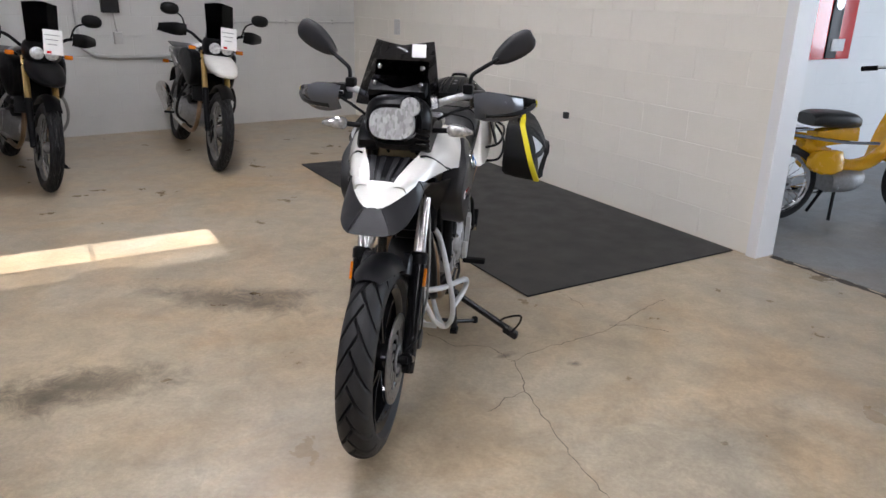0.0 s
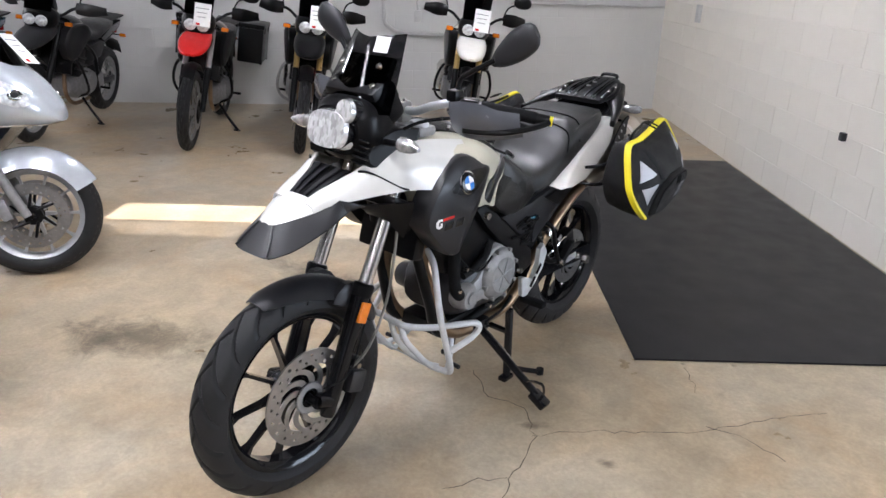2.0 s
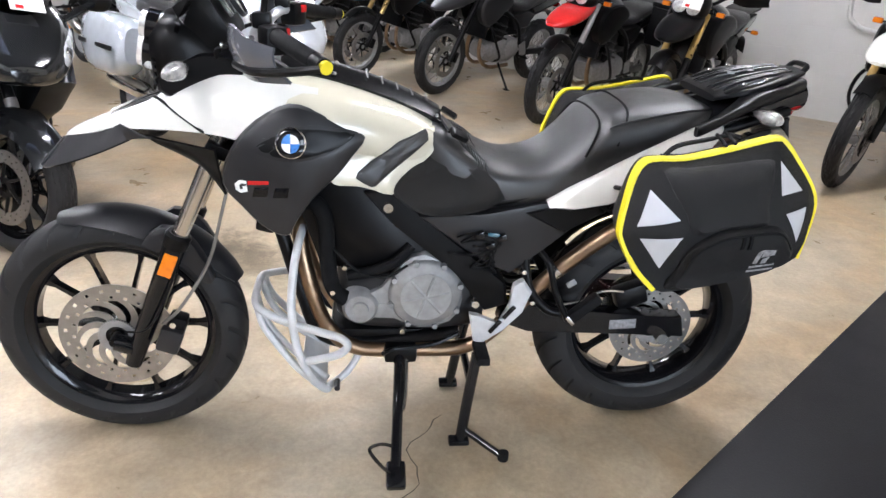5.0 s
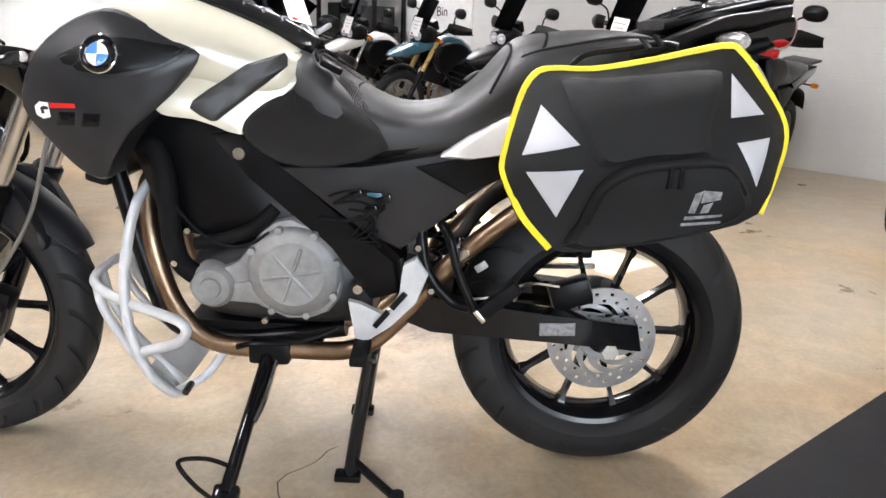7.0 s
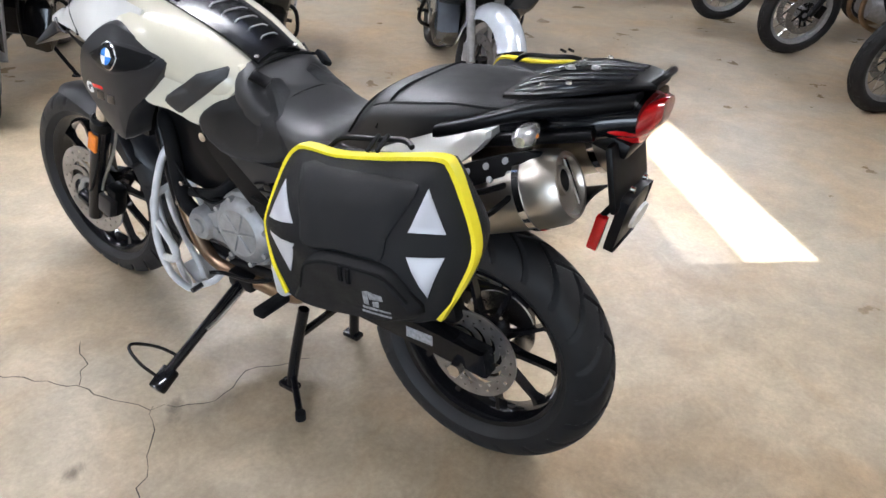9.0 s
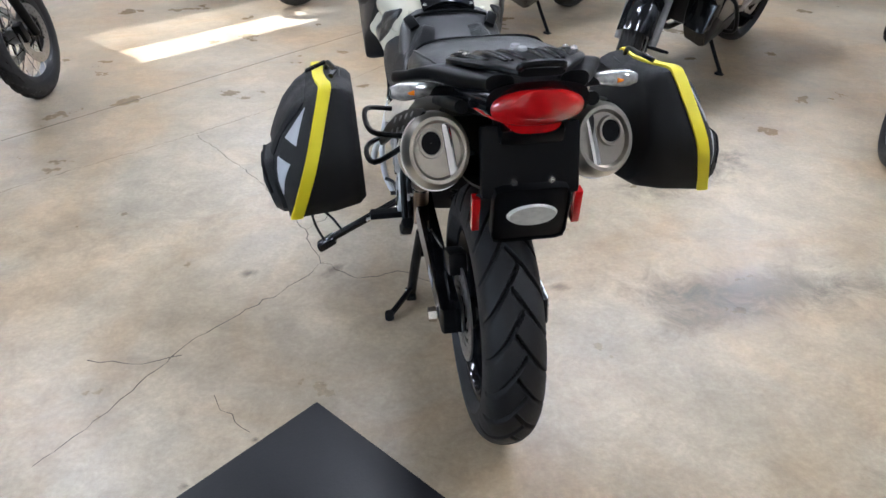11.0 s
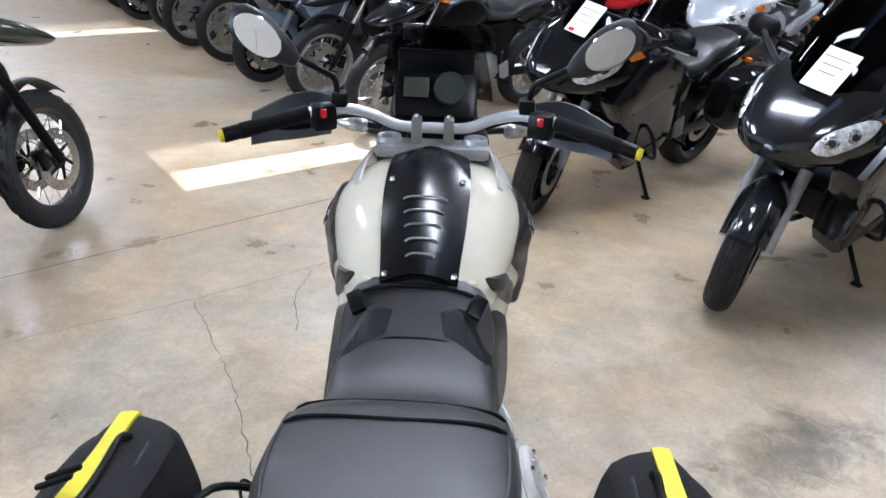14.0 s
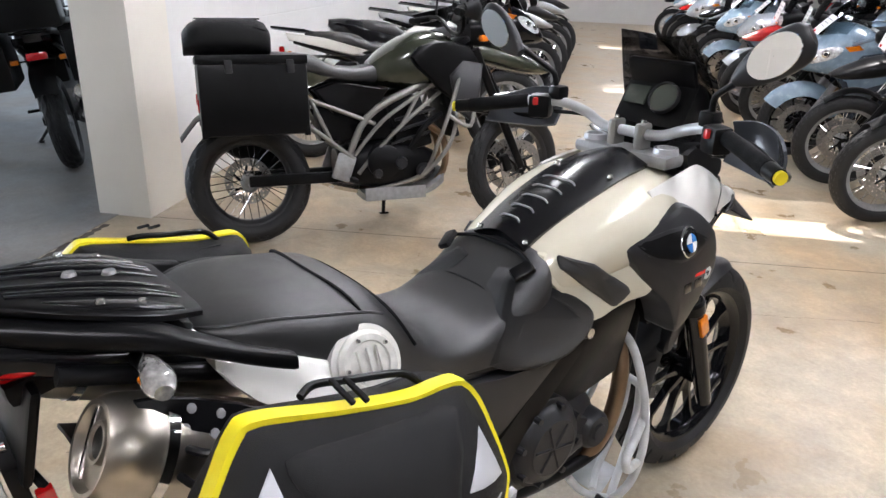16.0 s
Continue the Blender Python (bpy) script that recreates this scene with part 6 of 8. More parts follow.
# ---- panniers ----
def pannier(s):
    bag = thing("pannier", "black nylon pannier with yellow piping and silver reflective patches", "pannier", group="panniers on the motorcycle")
    out = [(0.542, 0.655), (0.498, 0.70), (0.468, 0.756), (0.465, 0.785), (0.478, 0.845), (0.492, 0.89), (0.512, 0.916), (0.545, 0.922), (0.60, 0.924), (0.70, 0.945), (0.80, 0.970), (0.828, 0.962), (0.86, 0.922), (0.892, 0.875), (0.902, 0.84), (0.893, 0.795), (0.868, 0.724), (0.79, 0.692), (0.67, 0.664), (0.59, 0.652)]
    kz = -0.32
    part("body", boss(out, [(0.288, 0.82, 0.05), (0.300, 0.90, 0.02), (0.336, 0.965, -0.14), (0.375, 0.995), (0.386, 1.0)], 0.0, kz, s, smooth=2), M["bag"], bag)
    front = part("front_shell", boss(out, [(0.404, 1.0), (0.412, 0.985), (0.434, 0.87, -0.23), (0.449, 0.75, -0.20), (0.461, 0.62, -0.16), (0.467, 0.5, -0.13), (0.468, 0.25, -0.12)], 0.0, kz, s, smooth=2), M["bag"], bag)
    cy, cz = (sum(q[i] for q in out) / len(out) for i in (0, 1))
    # the shell is deepest at mid height and falls back towards the top edge
    for v in front.data.vertices:
        rim = 0.404 + kz * (v.co.z - cz)
        t = min(max((v.co.z - 0.80) / 0.16, 0), 1)
        b = min(max((0.78 - v.co.z) / 0.12, 0), 1)
        v.co.x = s * (rim + max(abs(v.co.x) - rim, 0) * (1 - 0.7 * t) * (1 - 0.95 * b))
    line = [(s * (0.396 + kz * (z - cz)), cy + (y - cy) * 1.003, cz + (z - cz) * 1.003) for y, z in out]
    bm = bmesh.new()
    pts = smooth_line(line[:17], 4)
    rows = []
    for i, q in enumerate(pts):
        d = (pts[min(i + 1, len(pts) - 1)] - pts[max(i - 1, 0)]).normalized()
        o = d.cross(Vector((1, 0, 0))).normalized()
        if o.dot(q - Vector((q.x, cy, cz))) < 0:
            o = -o
        rows.append(ring(bm, [q + Vector((dx, 0, 0)) + o * h for dx, h in ((-0.0125, -0.006), (-0.012, 0.004), (0, 0.0055), (0.012, 0.004), (0.0125, -0.006))]))
    for a, b in zip(rows, rows[1:]):
        bridge(bm, a, b)
    bm.faces.new(rows[0])
    bm.faces.new(rows[-1][::-1])
    part("zip_piping", bm, M["yellow"], bag, "bright yellow zip piping")
    on = skin(front)
    # raised panel of the flap, the patches sit beside it
    part("flap_panel", drape(on, [(0.545, 0.905), (0.60, 0.912), (0.70, 0.925), (0.775, 0.935), (0.79, 0.92), (0.765, 0.85), (0.765, 0.815), (0.68, 0.805), (0.62, 0.79), (0.595, 0.80), (0.585, 0.83)], 0.010, s, smooth=2, edge=0.3), M["bag"], bag)
    for tri in (((0.515, 0.87), (0.572, 0.819), (0.490, 0.795)), ((0.497, 0.771), (0.580, 0.784), (0.549, 0.704)), ((0.806, 0.931), (0.857, 0.874), (0.799, 0.868)), ((0.808, 0.833), (0.866, 0.841), (0.850, 0.768))):
        part("reflective_patch", drape(on, tri, 0.0025, s, 3, cut=3), M["reflect"], bag, "silver reflective patch")
    pk = [(0.565, 0.662), (0.585, 0.70), (0.60, 0.75), (0.628, 0.784), (0.67, 0.80), (0.765, 0.812), (0.80, 0.803), (0.833, 0.765), (0.845, 0.735), (0.80, 0.702), (0.70, 0.676), (0.62, 0.66)]
    pocket = part("pocket", drape(on, pk, 0.022, s, smooth=2, edge=0.35), M["bag"], bag, "raised black zip pocket")
    on = skin(pocket)
    part("pocket_zip", tube([(on.ray_cast(Vector((s * 0.9, y, z)), Vector((-s, 0, 0)))[0].x, y, z) for y, z in ((0.594, 0.70), (0.61, 0.75), (0.636, 0.778), (0.675, 0.792), (0.762, 0.803), (0.795, 0.794), (0.825, 0.76))], 0.0035, 8, 5), M["grip"], pocket)
    for y in (0.70, 0.716):
        part("zip_pull", drape(on, [(y, 0.766), (y + 0.007, 0.766), (y + 0.007, 0.798), (y, 0.798)], 0.005, s, 2, cut=2), M["grip"], pocket)
    for q in ([(0.742, 0.728), (0.752, 0.728), (0.757, 0.766), (0.745, 0.76)], [(0.757, 0.745), (0.785, 0.752), (0.785, 0.765), (0.757, 0.766)], [(0.760, 0.728), (0.772, 0.73), (0.776, 0.748), (0.762, 0.742)], [(0.738, 0.716), (0.795, 0.724), (0.795, 0.728), (0.738, 0.722)], [(0.735, 0.706), (0.795, 0.713), (0.795, 0.717), (0.735, 0.711)]):
        part("pocket_print", drape(on, q, 0.0008, s, 2, cut=2), M["print"], pocket, "worn pale print")
    part("top_handle", tube([(s * 0.345, 0.56, 0.92), (s * 0.34, 0.59, 0.945), (s * 0.33, 0.66, 0.958), (s * 0.325, 0.71, 0.968), (s * 0.335, 0.735, 0.965)], 0.0055, 8, 5), M["black"], bag, "black carry handle")
    for y, z in ((0.675, 0.967), (0.695, 0.972)):
        part("zip_tag", box((0.045, 0.007, 0.006), (s * 0.365, y, z), (0, 20 * s, 8), 0.002), M["grip"], bag)
    part("inner_label", box((0.003, 0.07, 0.035), (s * 0.325, 0.60, 0.905), (0, -30 * s, 0), 0.001), M["dark"], bag, "grey sewn label")
    part("mount_rail", tube([(s * 0.20, 0.52, 0.80), (s * 0.262, 0.56, 0.82), (s * 0.262, 0.78, 0.86), (s * 0.19, 0.86, 0.88)], 0.006, 8, 5), M["black"], bag, "black tubular carrier")
    part("mount_rail", tube([(s * 0.17, 0.50, 0.74), (s * 0.262, 0.58, 0.74), (s * 0.262, 0.80, 0.80), (s * 0.19, 0.88, 0.88)], 0.006, 8, 5), M["black"], bag)
    bag.matrix_basis = REST @ pose(0.008, 0.0 if s > 0 else 0.018, 0)
    return bag


pannier(1)
pannier(-1)


# ---- the other motorcycles ----
def stand_at(front, rear, lean=9.0):
    """The pose of a motorcycle whose wheels touch the floor at those places, leaning to its left."""
    f, r = Vector((*front, 0)), Vector((*rear, 0))
    d = f - r
    mid = (f + r) / 2
    return pose(mid.x, mid.y, 0, 0, lean, math.degrees(math.atan2(d.y, d.x)) + 90)


def common(ob, o):
    """Wheels, fork, engine, stand and controls that every motorcycle has."""
    fw, rw, rf, rr = o["front"], o["rear"], o["rf"], o["rr"]
    wheel(ob, "front_wheel", fw, rf, rf, o.get("wf", 0.10), rf * 0.74, o["spokes"], True, o["rim"], o.get("discs", (1, -1)), o.get("disc_r", 0.15), o.get("knob", False))
    wheel(ob, "rear_wheel", rw, rr, rr, o.get("wr", 0.15), rr * 0.70, o["spokes"], True, o["rim"], (1,), 0.125, o.get("knob", False))
    top = Vector((0, fw + 0.36, o["yoke"]))
    for s in (1, -1):
        x = 0.095 * s
        a, b = Vector((x, top.y, top.z)), Vector((x, fw + 0.02, rf))
        m = a.lerp(b, 0.5)
        part("fork_tube", rod(a, m, 0.024, seg=12), M[o["fork"]], ob)
        part("fork_slider", rod(m, b, 0.027, 0.022, seg=12), M[o.get("slider", "black")], ob)
        part("brake_caliper", box((0.045, 0.05, 0.10), (0.07 * s, fw + 0.12, rf + 0.03), (-20, 0, 0), 0.01), M[o.get("caliper", "black")], ob)
        part("swing_arm", box((0.035, abs(rw) * 0.7, 0.06), (0.10 * s, rw - abs(rw) * 0.34, rr + 0.02), (0, 0, 0), 0.012), M["black"], ob)
    part("fork_yoke", box((0.25, 0.07, 0.035), (0, top.y, top.z - 0.02), (-24, 0, 0), 0.01), M["black"], ob)
    part("handlebar", tube([(-0.40, top.y + 0.14, top.z + o["rise"] - 0.01), (-0.22, top.y + 0.04, top.z + o["rise"]), (-0.08, top.y, top.z + 0.03), (0.08, top.y, top.z + 0.03), (0.22, top.y + 0.04, top.z + o["rise"]), (0.40, top.y + 0.14, top.z + o["rise"] - 0.01)], 0.0125, 8, 4), M[o.get("bar", "black")], ob)
    for s in (1, -1):
        part("grip", rod((0.28 * s, top.y + 0.075, top.z + o["rise"] - 0.003), (0.41 * s, top.y + 0.145, top.z + o["rise"] - 0.01), 0.018, seg=10), M["grip"], ob)
        part("brake_lever", tube([(0.25 * s, top.y + 0.02, top.z + o["rise"]), (0.33 * s, top.y + 0.03, top.z + o["rise"] - 0.01), (0.40 * s, top.y + 0.085, top.z + o["rise"] - 0.02)], 0.006, 6, 3), M["alu"], ob)
        mx, my, mz = o.get("mirror", (0.38, top.y - 0.02, top.z + o["rise"] + 0.16))
        part("mirror_stem", tube([(0.24 * s, top.y + 0.04, top.z + o["rise"]), (0.27 * s, top.y + 0.02, mz - 0.06), (mx * 0.9 * s, my, mz - 0.02)], 0.007, 6, 3), M["black"], ob)
        head = part("mirror_head", loft(between([(-0.03, 0, 0.03, -0.02, 0.02, 2.2), (-0.01, 0, 0.07, -0.045, 0.045, 2.4), (0.012, 0, 0.075, -0.05, 0.05, 2.4)], 2), 18), M["black"], ob)
        head.location = (mx * s, my, mz)
        part("mirror_glass", lathe([(0, 0.0005), (0, 0.042), (0.0015, 0.042), (0.0015, 0.0005)], 20, axis="y"), M["mirror"], head).matrix_basis = pose(0, 0.013, 0) @ Matrix.Diagonal((1.6, 1, 1.05, 1))
    # engine and exhaust
    part("crankcase", loft(between([(-0.25, 0, 0.10, 0.32, 0.46, 3), (-0.10, 0, 0.16, 0.27, 0.52, 3.5), (0.12, 0, 0.165, 0.27, 0.53, 3.5), (0.30, 0, 0.11, 0.32, 0.48, 3)], 2), 18), M[o["engine"]], ob)
    for s in (1, -1):
        part("engine_cover", lathe([(0.12 * s, 0.001), (0.12 * s, 0.10), (0.175 * s, 0.092), (0.187 * s, 0.07), (0.187 * s, 0.001)], 24, (0, 0.06, 0.42)), M[o["engine"]], ob)
    part("cylinder", box((0.26, 0.20, 0.28), (0, -0.10, 0.61), (-14, 0, 0), 0.02), M["black"], ob)
    for k in range(3):
        part("fin", box((0.30, 0.23, 0.016), (0, -0.10 - 0.012 * k, 0.54 + 0.062 * k), (-14, 0, 0), 0.004), M["dark"], ob)
    for s in (1, -1):
        part("exhaust_pipe", tube([(0.05 * s, -0.20, 0.62), (0.07 * s, -0.31, 0.52), (0.08 * s, -0.30, 0.34), (0.09 * s, -0.15, 0.235), (0.10 * s, 0.15, 0.235)], 0.019, 8, 4), M[o.get("pipe", "header")], ob)
    side = o.get("pipe_side", -1)
    part("link_pipe", tube([(0.10 * side, 0.15, 0.235), (0.13 * side, 0.32, 0.28), (0.16 * side, 0.45, 0.36)], 0.024, 8, 4), M["steel"], ob)
    can = part("silencer", lathe([(0, 0.001), (0, 0.035), (0.06, 0.06), (0.40, 0.065), (0.46, 0.05), (0.46, 0.001)], 20, axis="z"), M[o.get("can", "steel")], ob)
    can.matrix_basis = Matrix.Translation((0.17 * side, 0.43, 0.34)) @ Vector((0.05 * side, 1, o.get("pipe_up", 0.25))).to_track_quat("Z", "Y").to_matrix().to_4x4()
    # side stand, pegs, chain side
    st = part("side_stand", tube([(0.11, -0.02, 0.27), (0.19, -0.02, 0.16), (0.265 + rf * 0.1, -0.04, 0.045)], 0.012, 8, 3), M["black"], ob)
    part("stand_foot", box((0.06, 0.05, 0.012), (0.29, -0.04, 0.046), (0, 9, 0), 0.004), M["black"], st)
    for s in (1, -1):
        part("foot_peg", box((0.09, 0.03, 0.02), (0.22 * s, 0.24, 0.34), bevel=0.005), M["grip"], ob)
        part("peg_plate", box((0.012, 0.10, 0.14), (0.165 * s, 0.28, 0.40), (20, 0, 0), 0.01), M["alu"], ob)
        part("frame_tube", tube([(0.07 * s, -0.34, 0.86), (0.14 * s, -0.12, 0.80), (0.15 * s, 0.14, 0.66), (0.14 * s, 0.26, 0.42)], 0.020, 8, 4), M[o.get("frame", "black")], ob)
        part("subframe_tube", tube([(0.13 * s, 0.08, 0.70), (0.13 * s, 0.42, 0.74), (0.11 * s, 0.86, 0.86)], 0.014, 8, 3), M[o.get("frame", "black")], ob)
    part("radiator", box((0.30, 0.04, 0.26), (0, -0.33, 0.66), (-14, 0, 0), 0.01), M["black"], ob)
    part("airbox", box((0.2, 0.46, 0.22), (0, 0.16, 0.64), bevel=0.03), M["black"], ob)
    part("rear_mudguard", shell([(-0.08, 0.45, 0.72), (-0.08, rw - 0.1, 0.75), (-0.08, rw + 0.18, 0.70), (-0.07, rw + 0.32, 0.56)], [(0.08, 0.45, 0.72), (0.08, rw - 0.1, 0.75), (0.08, rw + 0.18, 0.70), (0.07, rw + 0.32, 0.56)], 0.005, 3, 0.02, (0, 0.3, 1), 3), M["black"], ob)
    part("tail_lamp", box((0.13, 0.04, 0.05), (0, rw + 0.19, 0.80), bevel=0.014), M["red_lens"], ob, "red tail lamp")
    for s in (1, -1):
        part("rear_indicator", box((0.06, 0.035, 0.035), (0.15 * s, rw + 0.13, 0.77), bevel=0.012), M["orange"], ob)
        part("rear_stalk", rod((0.05 * s, rw + 0.12, 0.77), (0.13 * s, rw + 0.13, 0.77), 0.007, seg=6), M["black"], ob)


def price_tag(parent, at_, rot):
    """A paper sheet with printed lines, hung on the motorcycle."""
    tag = part("price_sheet", box((0.13, 0.003, 0.18), at_, rot), M["paper"], parent, "white paper price sheet", flat=True)
    turn = Matrix.Translation(at_) @ Euler([radians(a) for a in rot]).to_matrix().to_4x4()
    for k in range(3):
        b = part("printed_bar", box((0.10 - 0.018 * k, 0.001, 0.005)), M["print"], tag, flat=True)
        b.matrix_basis = turn @ Matrix.Translation((-0.005, -0.0025, 0.05 - 0.034 * k))
    b = part("printed_bar", box((0.03, 0.001, 0.018)), M["red"], tag, flat=True)
    b.matrix_basis = turn @ Matrix.Translation((-0.03, -0.0025, -0.075))


def adventure(label, m, body="white", second="black", fork="gold", knob=True, screen="smoke", beak="white", tag=True, cases=None, top=None, guards="black", frame="black", spokes="wire", trellis=False, can="steel", rim=None, group=""):
    """A tall long-travel motorcycle with a beak, hand guards and wire wheels."""
    ob = thing("motorcycle", label, "motorcycle", group=group)
    common(ob, dict(front=-0.78, rear=0.76, rf=0.335, rr=0.325, wf=0.095, wr=0.14, spokes=spokes, rim=rim or ("alu" if spokes == "wire" else "gloss"), fork=fork, yoke=1.0, rise=0.12, engine="alu" if body != "olive" else "black", knob=knob, frame=frame, pipe_up=0.45, can=can, pipe_side=1 if trellis else -1))
    part("tank", loft(between([(-0.40, 0, 0.10, 0.86, 0.97, 2.6), (-0.30, 0, 0.17, 0.76, 1.03, 2.7), (-0.14, 0, 0.185, 0.72, 1.03, 2.8), (0.02, 0, 0.14, 0.74, 0.95, 2.6), (0.10, 0, 0.09, 0.76, 0.88, 2.5)], 3), 24), M[body], ob, "painted tank")
    for s in (1, -1):
        part("shroud", boss([(-0.50, 0.84), (-0.42, 0.95), (-0.22, 0.98), (-0.08, 0.90), (-0.20, 0.78), (-0.34, 0.66), (-0.44, 0.70)], [(0.12, 0.95), (0.19, 1), (0.205, 0.93), (0.21, 0.8)], 0.12, 0.05, s, smooth=2), M[second], ob)
        part("side_panel", boss([(0.02, 0.74), (0.30, 0.78), (0.42, 0.74), (0.32, 0.62), (0.12, 0.60)], [(0.08, 1), (0.145, 1), (0.155, 0.9)], side=s), M[second], ob)
        part("hand_guard", shell([(0.24 * s, -0.44, 1.17), (0.33 * s, -0.42, 1.175), (0.44 * s, -0.30, 1.15)], [(0.24 * s, -0.44, 1.08), (0.33 * s, -0.42, 1.07), (0.45 * s, -0.29, 1.09)], 0.005, 4, 0.02, (0, -1, 0), 4), M[second], ob, "hand guard")
        part("tail_panel", boss([(0.32, 0.80), (0.60, 0.88), (0.92, 0.92), (0.90, 0.87), (0.60, 0.80), (0.42, 0.76)], [(0.07, 0.95), (0.13, 1), (0.14, 0.9)], -0.06, 0, s), M[body], ob)
        part("crash_bar", tube([(0.08 * s, -0.30, 0.72), (0.20 * s, -0.34, 0.66), (0.25 * s, -0.28, 0.50), (0.22 * s, -0.16, 0.36), (0.10 * s, -0.10, 0.29)], 0.0125, 8, 4), M[guards], ob)
        part("front_indicator", box((0.06, 0.04, 0.035), (0.20 * s, -0.50, 0.99), bevel=0.012), M["orange"], ob)
        part("front_stalk", rod((0.08 * s, -0.50, 0.99), (0.17 * s, -0.50, 0.99), 0.007, seg=6), M["black"], ob)
    part("seat", loft(between([(0.02, 0, 0.09, 0.76, 0.89, 2.6), (0.14, 0, 0.13, 0.76, 0.86, 3), (0.30, 0, 0.15, 0.77, 0.865, 3), (0.42, 0, 0.15, 0.80, 0.92, 3), (0.62, 0, 0.14, 0.84, 0.935, 3), (0.78, 0, 0.09, 0.87, 0.93, 2.6)], 3), 22), M["seat"], ob, "black vinyl seat")
    part("luggage_rack", boss([(0.70, 0.925), (0.78, 0.945), (1.02, 0.965), (1.02, 0.95), (0.80, 0.925)], [(-0.11, 1), (0.11, 1)]), M["black"], ob)
    part("beak", loft(between([(-0.98, 0, 0.03, 0.80, 0.82, 2.4), (-0.90, 0, 0.09, 0.79, 0.86, 2.6), (-0.74, 0, 0.125, 0.81, 0.93, 2.8), (-0.58, 0, 0.12, 0.85, 0.97, 2.8), (-0.48, 0, 0.10, 0.88, 0.98, 2.8)], 3), 20), M[beak], ob, "painted beak")
    part("front_mudguard", shell([(-0.055, -0.98, 0.62), (-0.055, -0.85, 0.70), (-0.055, -0.70, 0.70), (-0.055, -0.56, 0.62)], [(0.055, -0.98, 0.62), (0.055, -0.85, 0.70), (0.055, -0.70, 0.70), (0.055, -0.56, 0.62)], 0.005, 4, 0.02, (0, 0, 1), 4), M["black"], ob)
    part("lamp_housing", loft(between([(-0.66, 0, 0.10, 0.95, 1.07, 3), (-0.58, 0, 0.135, 0.93, 1.12, 3), (-0.46, 0, 0.11, 0.94, 1.10, 3)], 2), 18), M["black"], ob)
    for s in (1, -1):
        lamp = part("headlamp", lathe([(-0.012, 0.0005), (-0.010, 0.03), (0.0, 0.045), (0.02, 0.047), (0.02, 0.0005)], 20, axis="y"), M["lens"], ob, "clear headlamp")
        lamp.matrix_basis = pose(0.05 * s, -0.672, 1.01) @ Matrix.Diagonal((1.05, 1, 1.0, 1))
    part("wind_screen", shell([(-0.11, -0.62, 1.09), (0, -0.64, 1.09), (0.11, -0.62, 1.09)], [(-0.12, -0.50, 1.36), (0, -0.53, 1.38), (0.12, -0.50, 1.36)], 0.004, 6, 0.0, n=5), M[screen], ob, "wind screen")
    part("instrument", box((0.16, 0.07, 0.10), (0, -0.46, 1.12), (25, 0, 0), 0.015), M["black"], ob)
    if tag:
        price_tag(ob, (0.05, -0.70, 1.10), (-14, 0, 0))
    if cases:
        for s in (1, -1):
            c = part("side_case", box((0.24, 0.50, 0.335), (0.29 * s, 0.73, 0.775), bevel=0.02), M[cases], ob, "hard black metal side case")
            part("case_lid", box((0.25, 0.51, 0.045), (0.29 * s, 0.73, 0.957), bevel=0.012), M["black"], c)
            for y in (0.56, 0.84):
                part("case_latch", box((0.012, 0.035, 0.06), (0.415 * s, y, 0.925), bevel=0.004), M["dark"], c)
                part("case_corner", box((0.02, 0.03, 0.05), (0.40 * s, 0.73 + (y - 0.70) * 1.68, 0.625), bevel=0.008), M["black"], c)
            part("case_reflector", box((0.03, 0.008, 0.06), (0.36 * s, 0.983, 0.75), bevel=0.002), M["red_lens"], c)
    if trellis:
        for s in (1, -1):
            for pts in ([(0.10, -0.36, 0.90), (0.16, -0.16, 0.78), (0.17, 0.06, 0.64), (0.16, 0.22, 0.46)], [(0.11, -0.34, 0.82), (0.17, -0.10, 0.66), (0.17, 0.08, 0.50), (0.15, 0.2, 0.36)],
                        [(0.16, -0.14, 0.77), (0.175, -0.04, 0.61)], [(0.15, 0.10, 0.62), (0.16, 0.40, 0.74), (0.15, 0.80, 0.88)], [(0.16, 0.22, 0.44), (0.17, 0.42, 0.60), (0.16, 0.70, 0.82)], [(0.16, 0.34, 0.54), (0.165, 0.44, 0.76)],
                        [(0.20, -0.36, 0.86), (0.25, -0.30, 0.72), (0.25, -0.22, 0.52), (0.19, -0.14, 0.34), (0.14, 0.1, 0.27)], [(0.25, -0.28, 0.66), (0.26, -0.40, 0.60), (0.17, -0.46, 0.74)]):
                part("trellis_tube", tube([(x * s, y, z) for x, y, z in pts], 0.0115, 8, 4), M["frame"], ob, "pale grey frame tube")
            part("radiator_shroud", boss([(-0.50, 0.86), (-0.38, 0.88), (-0.30, 0.80), (-0.34, 0.62), (-0.42, 0.56), (-0.48, 0.68)], [(0.17, 1), (0.20, 1), (0.21, 0.9)], 0.1, 0, s), M["dark"], ob, "dark radiator cowl")
            for k in range(3):
                part("engine_bolt_cover", lathe([(0.17 * s, 0.001), (0.17 * s, 0.045 - 0.008 * k), (0.20 * s, 0.038 - 0.008 * k), (0.20 * s, 0.001)], 18, (0, -0.16 + 0.13 * k, 0.36 + 0.05 * (k % 2))), M["dark"], ob)
            part("engine_hose", tube([(0.12 * s, -0.28, 0.66), (0.19 * s, -0.16, 0.60), (0.18 * s, -0.08, 0.48)], 0.016, 8, 4), M["grip"], ob)
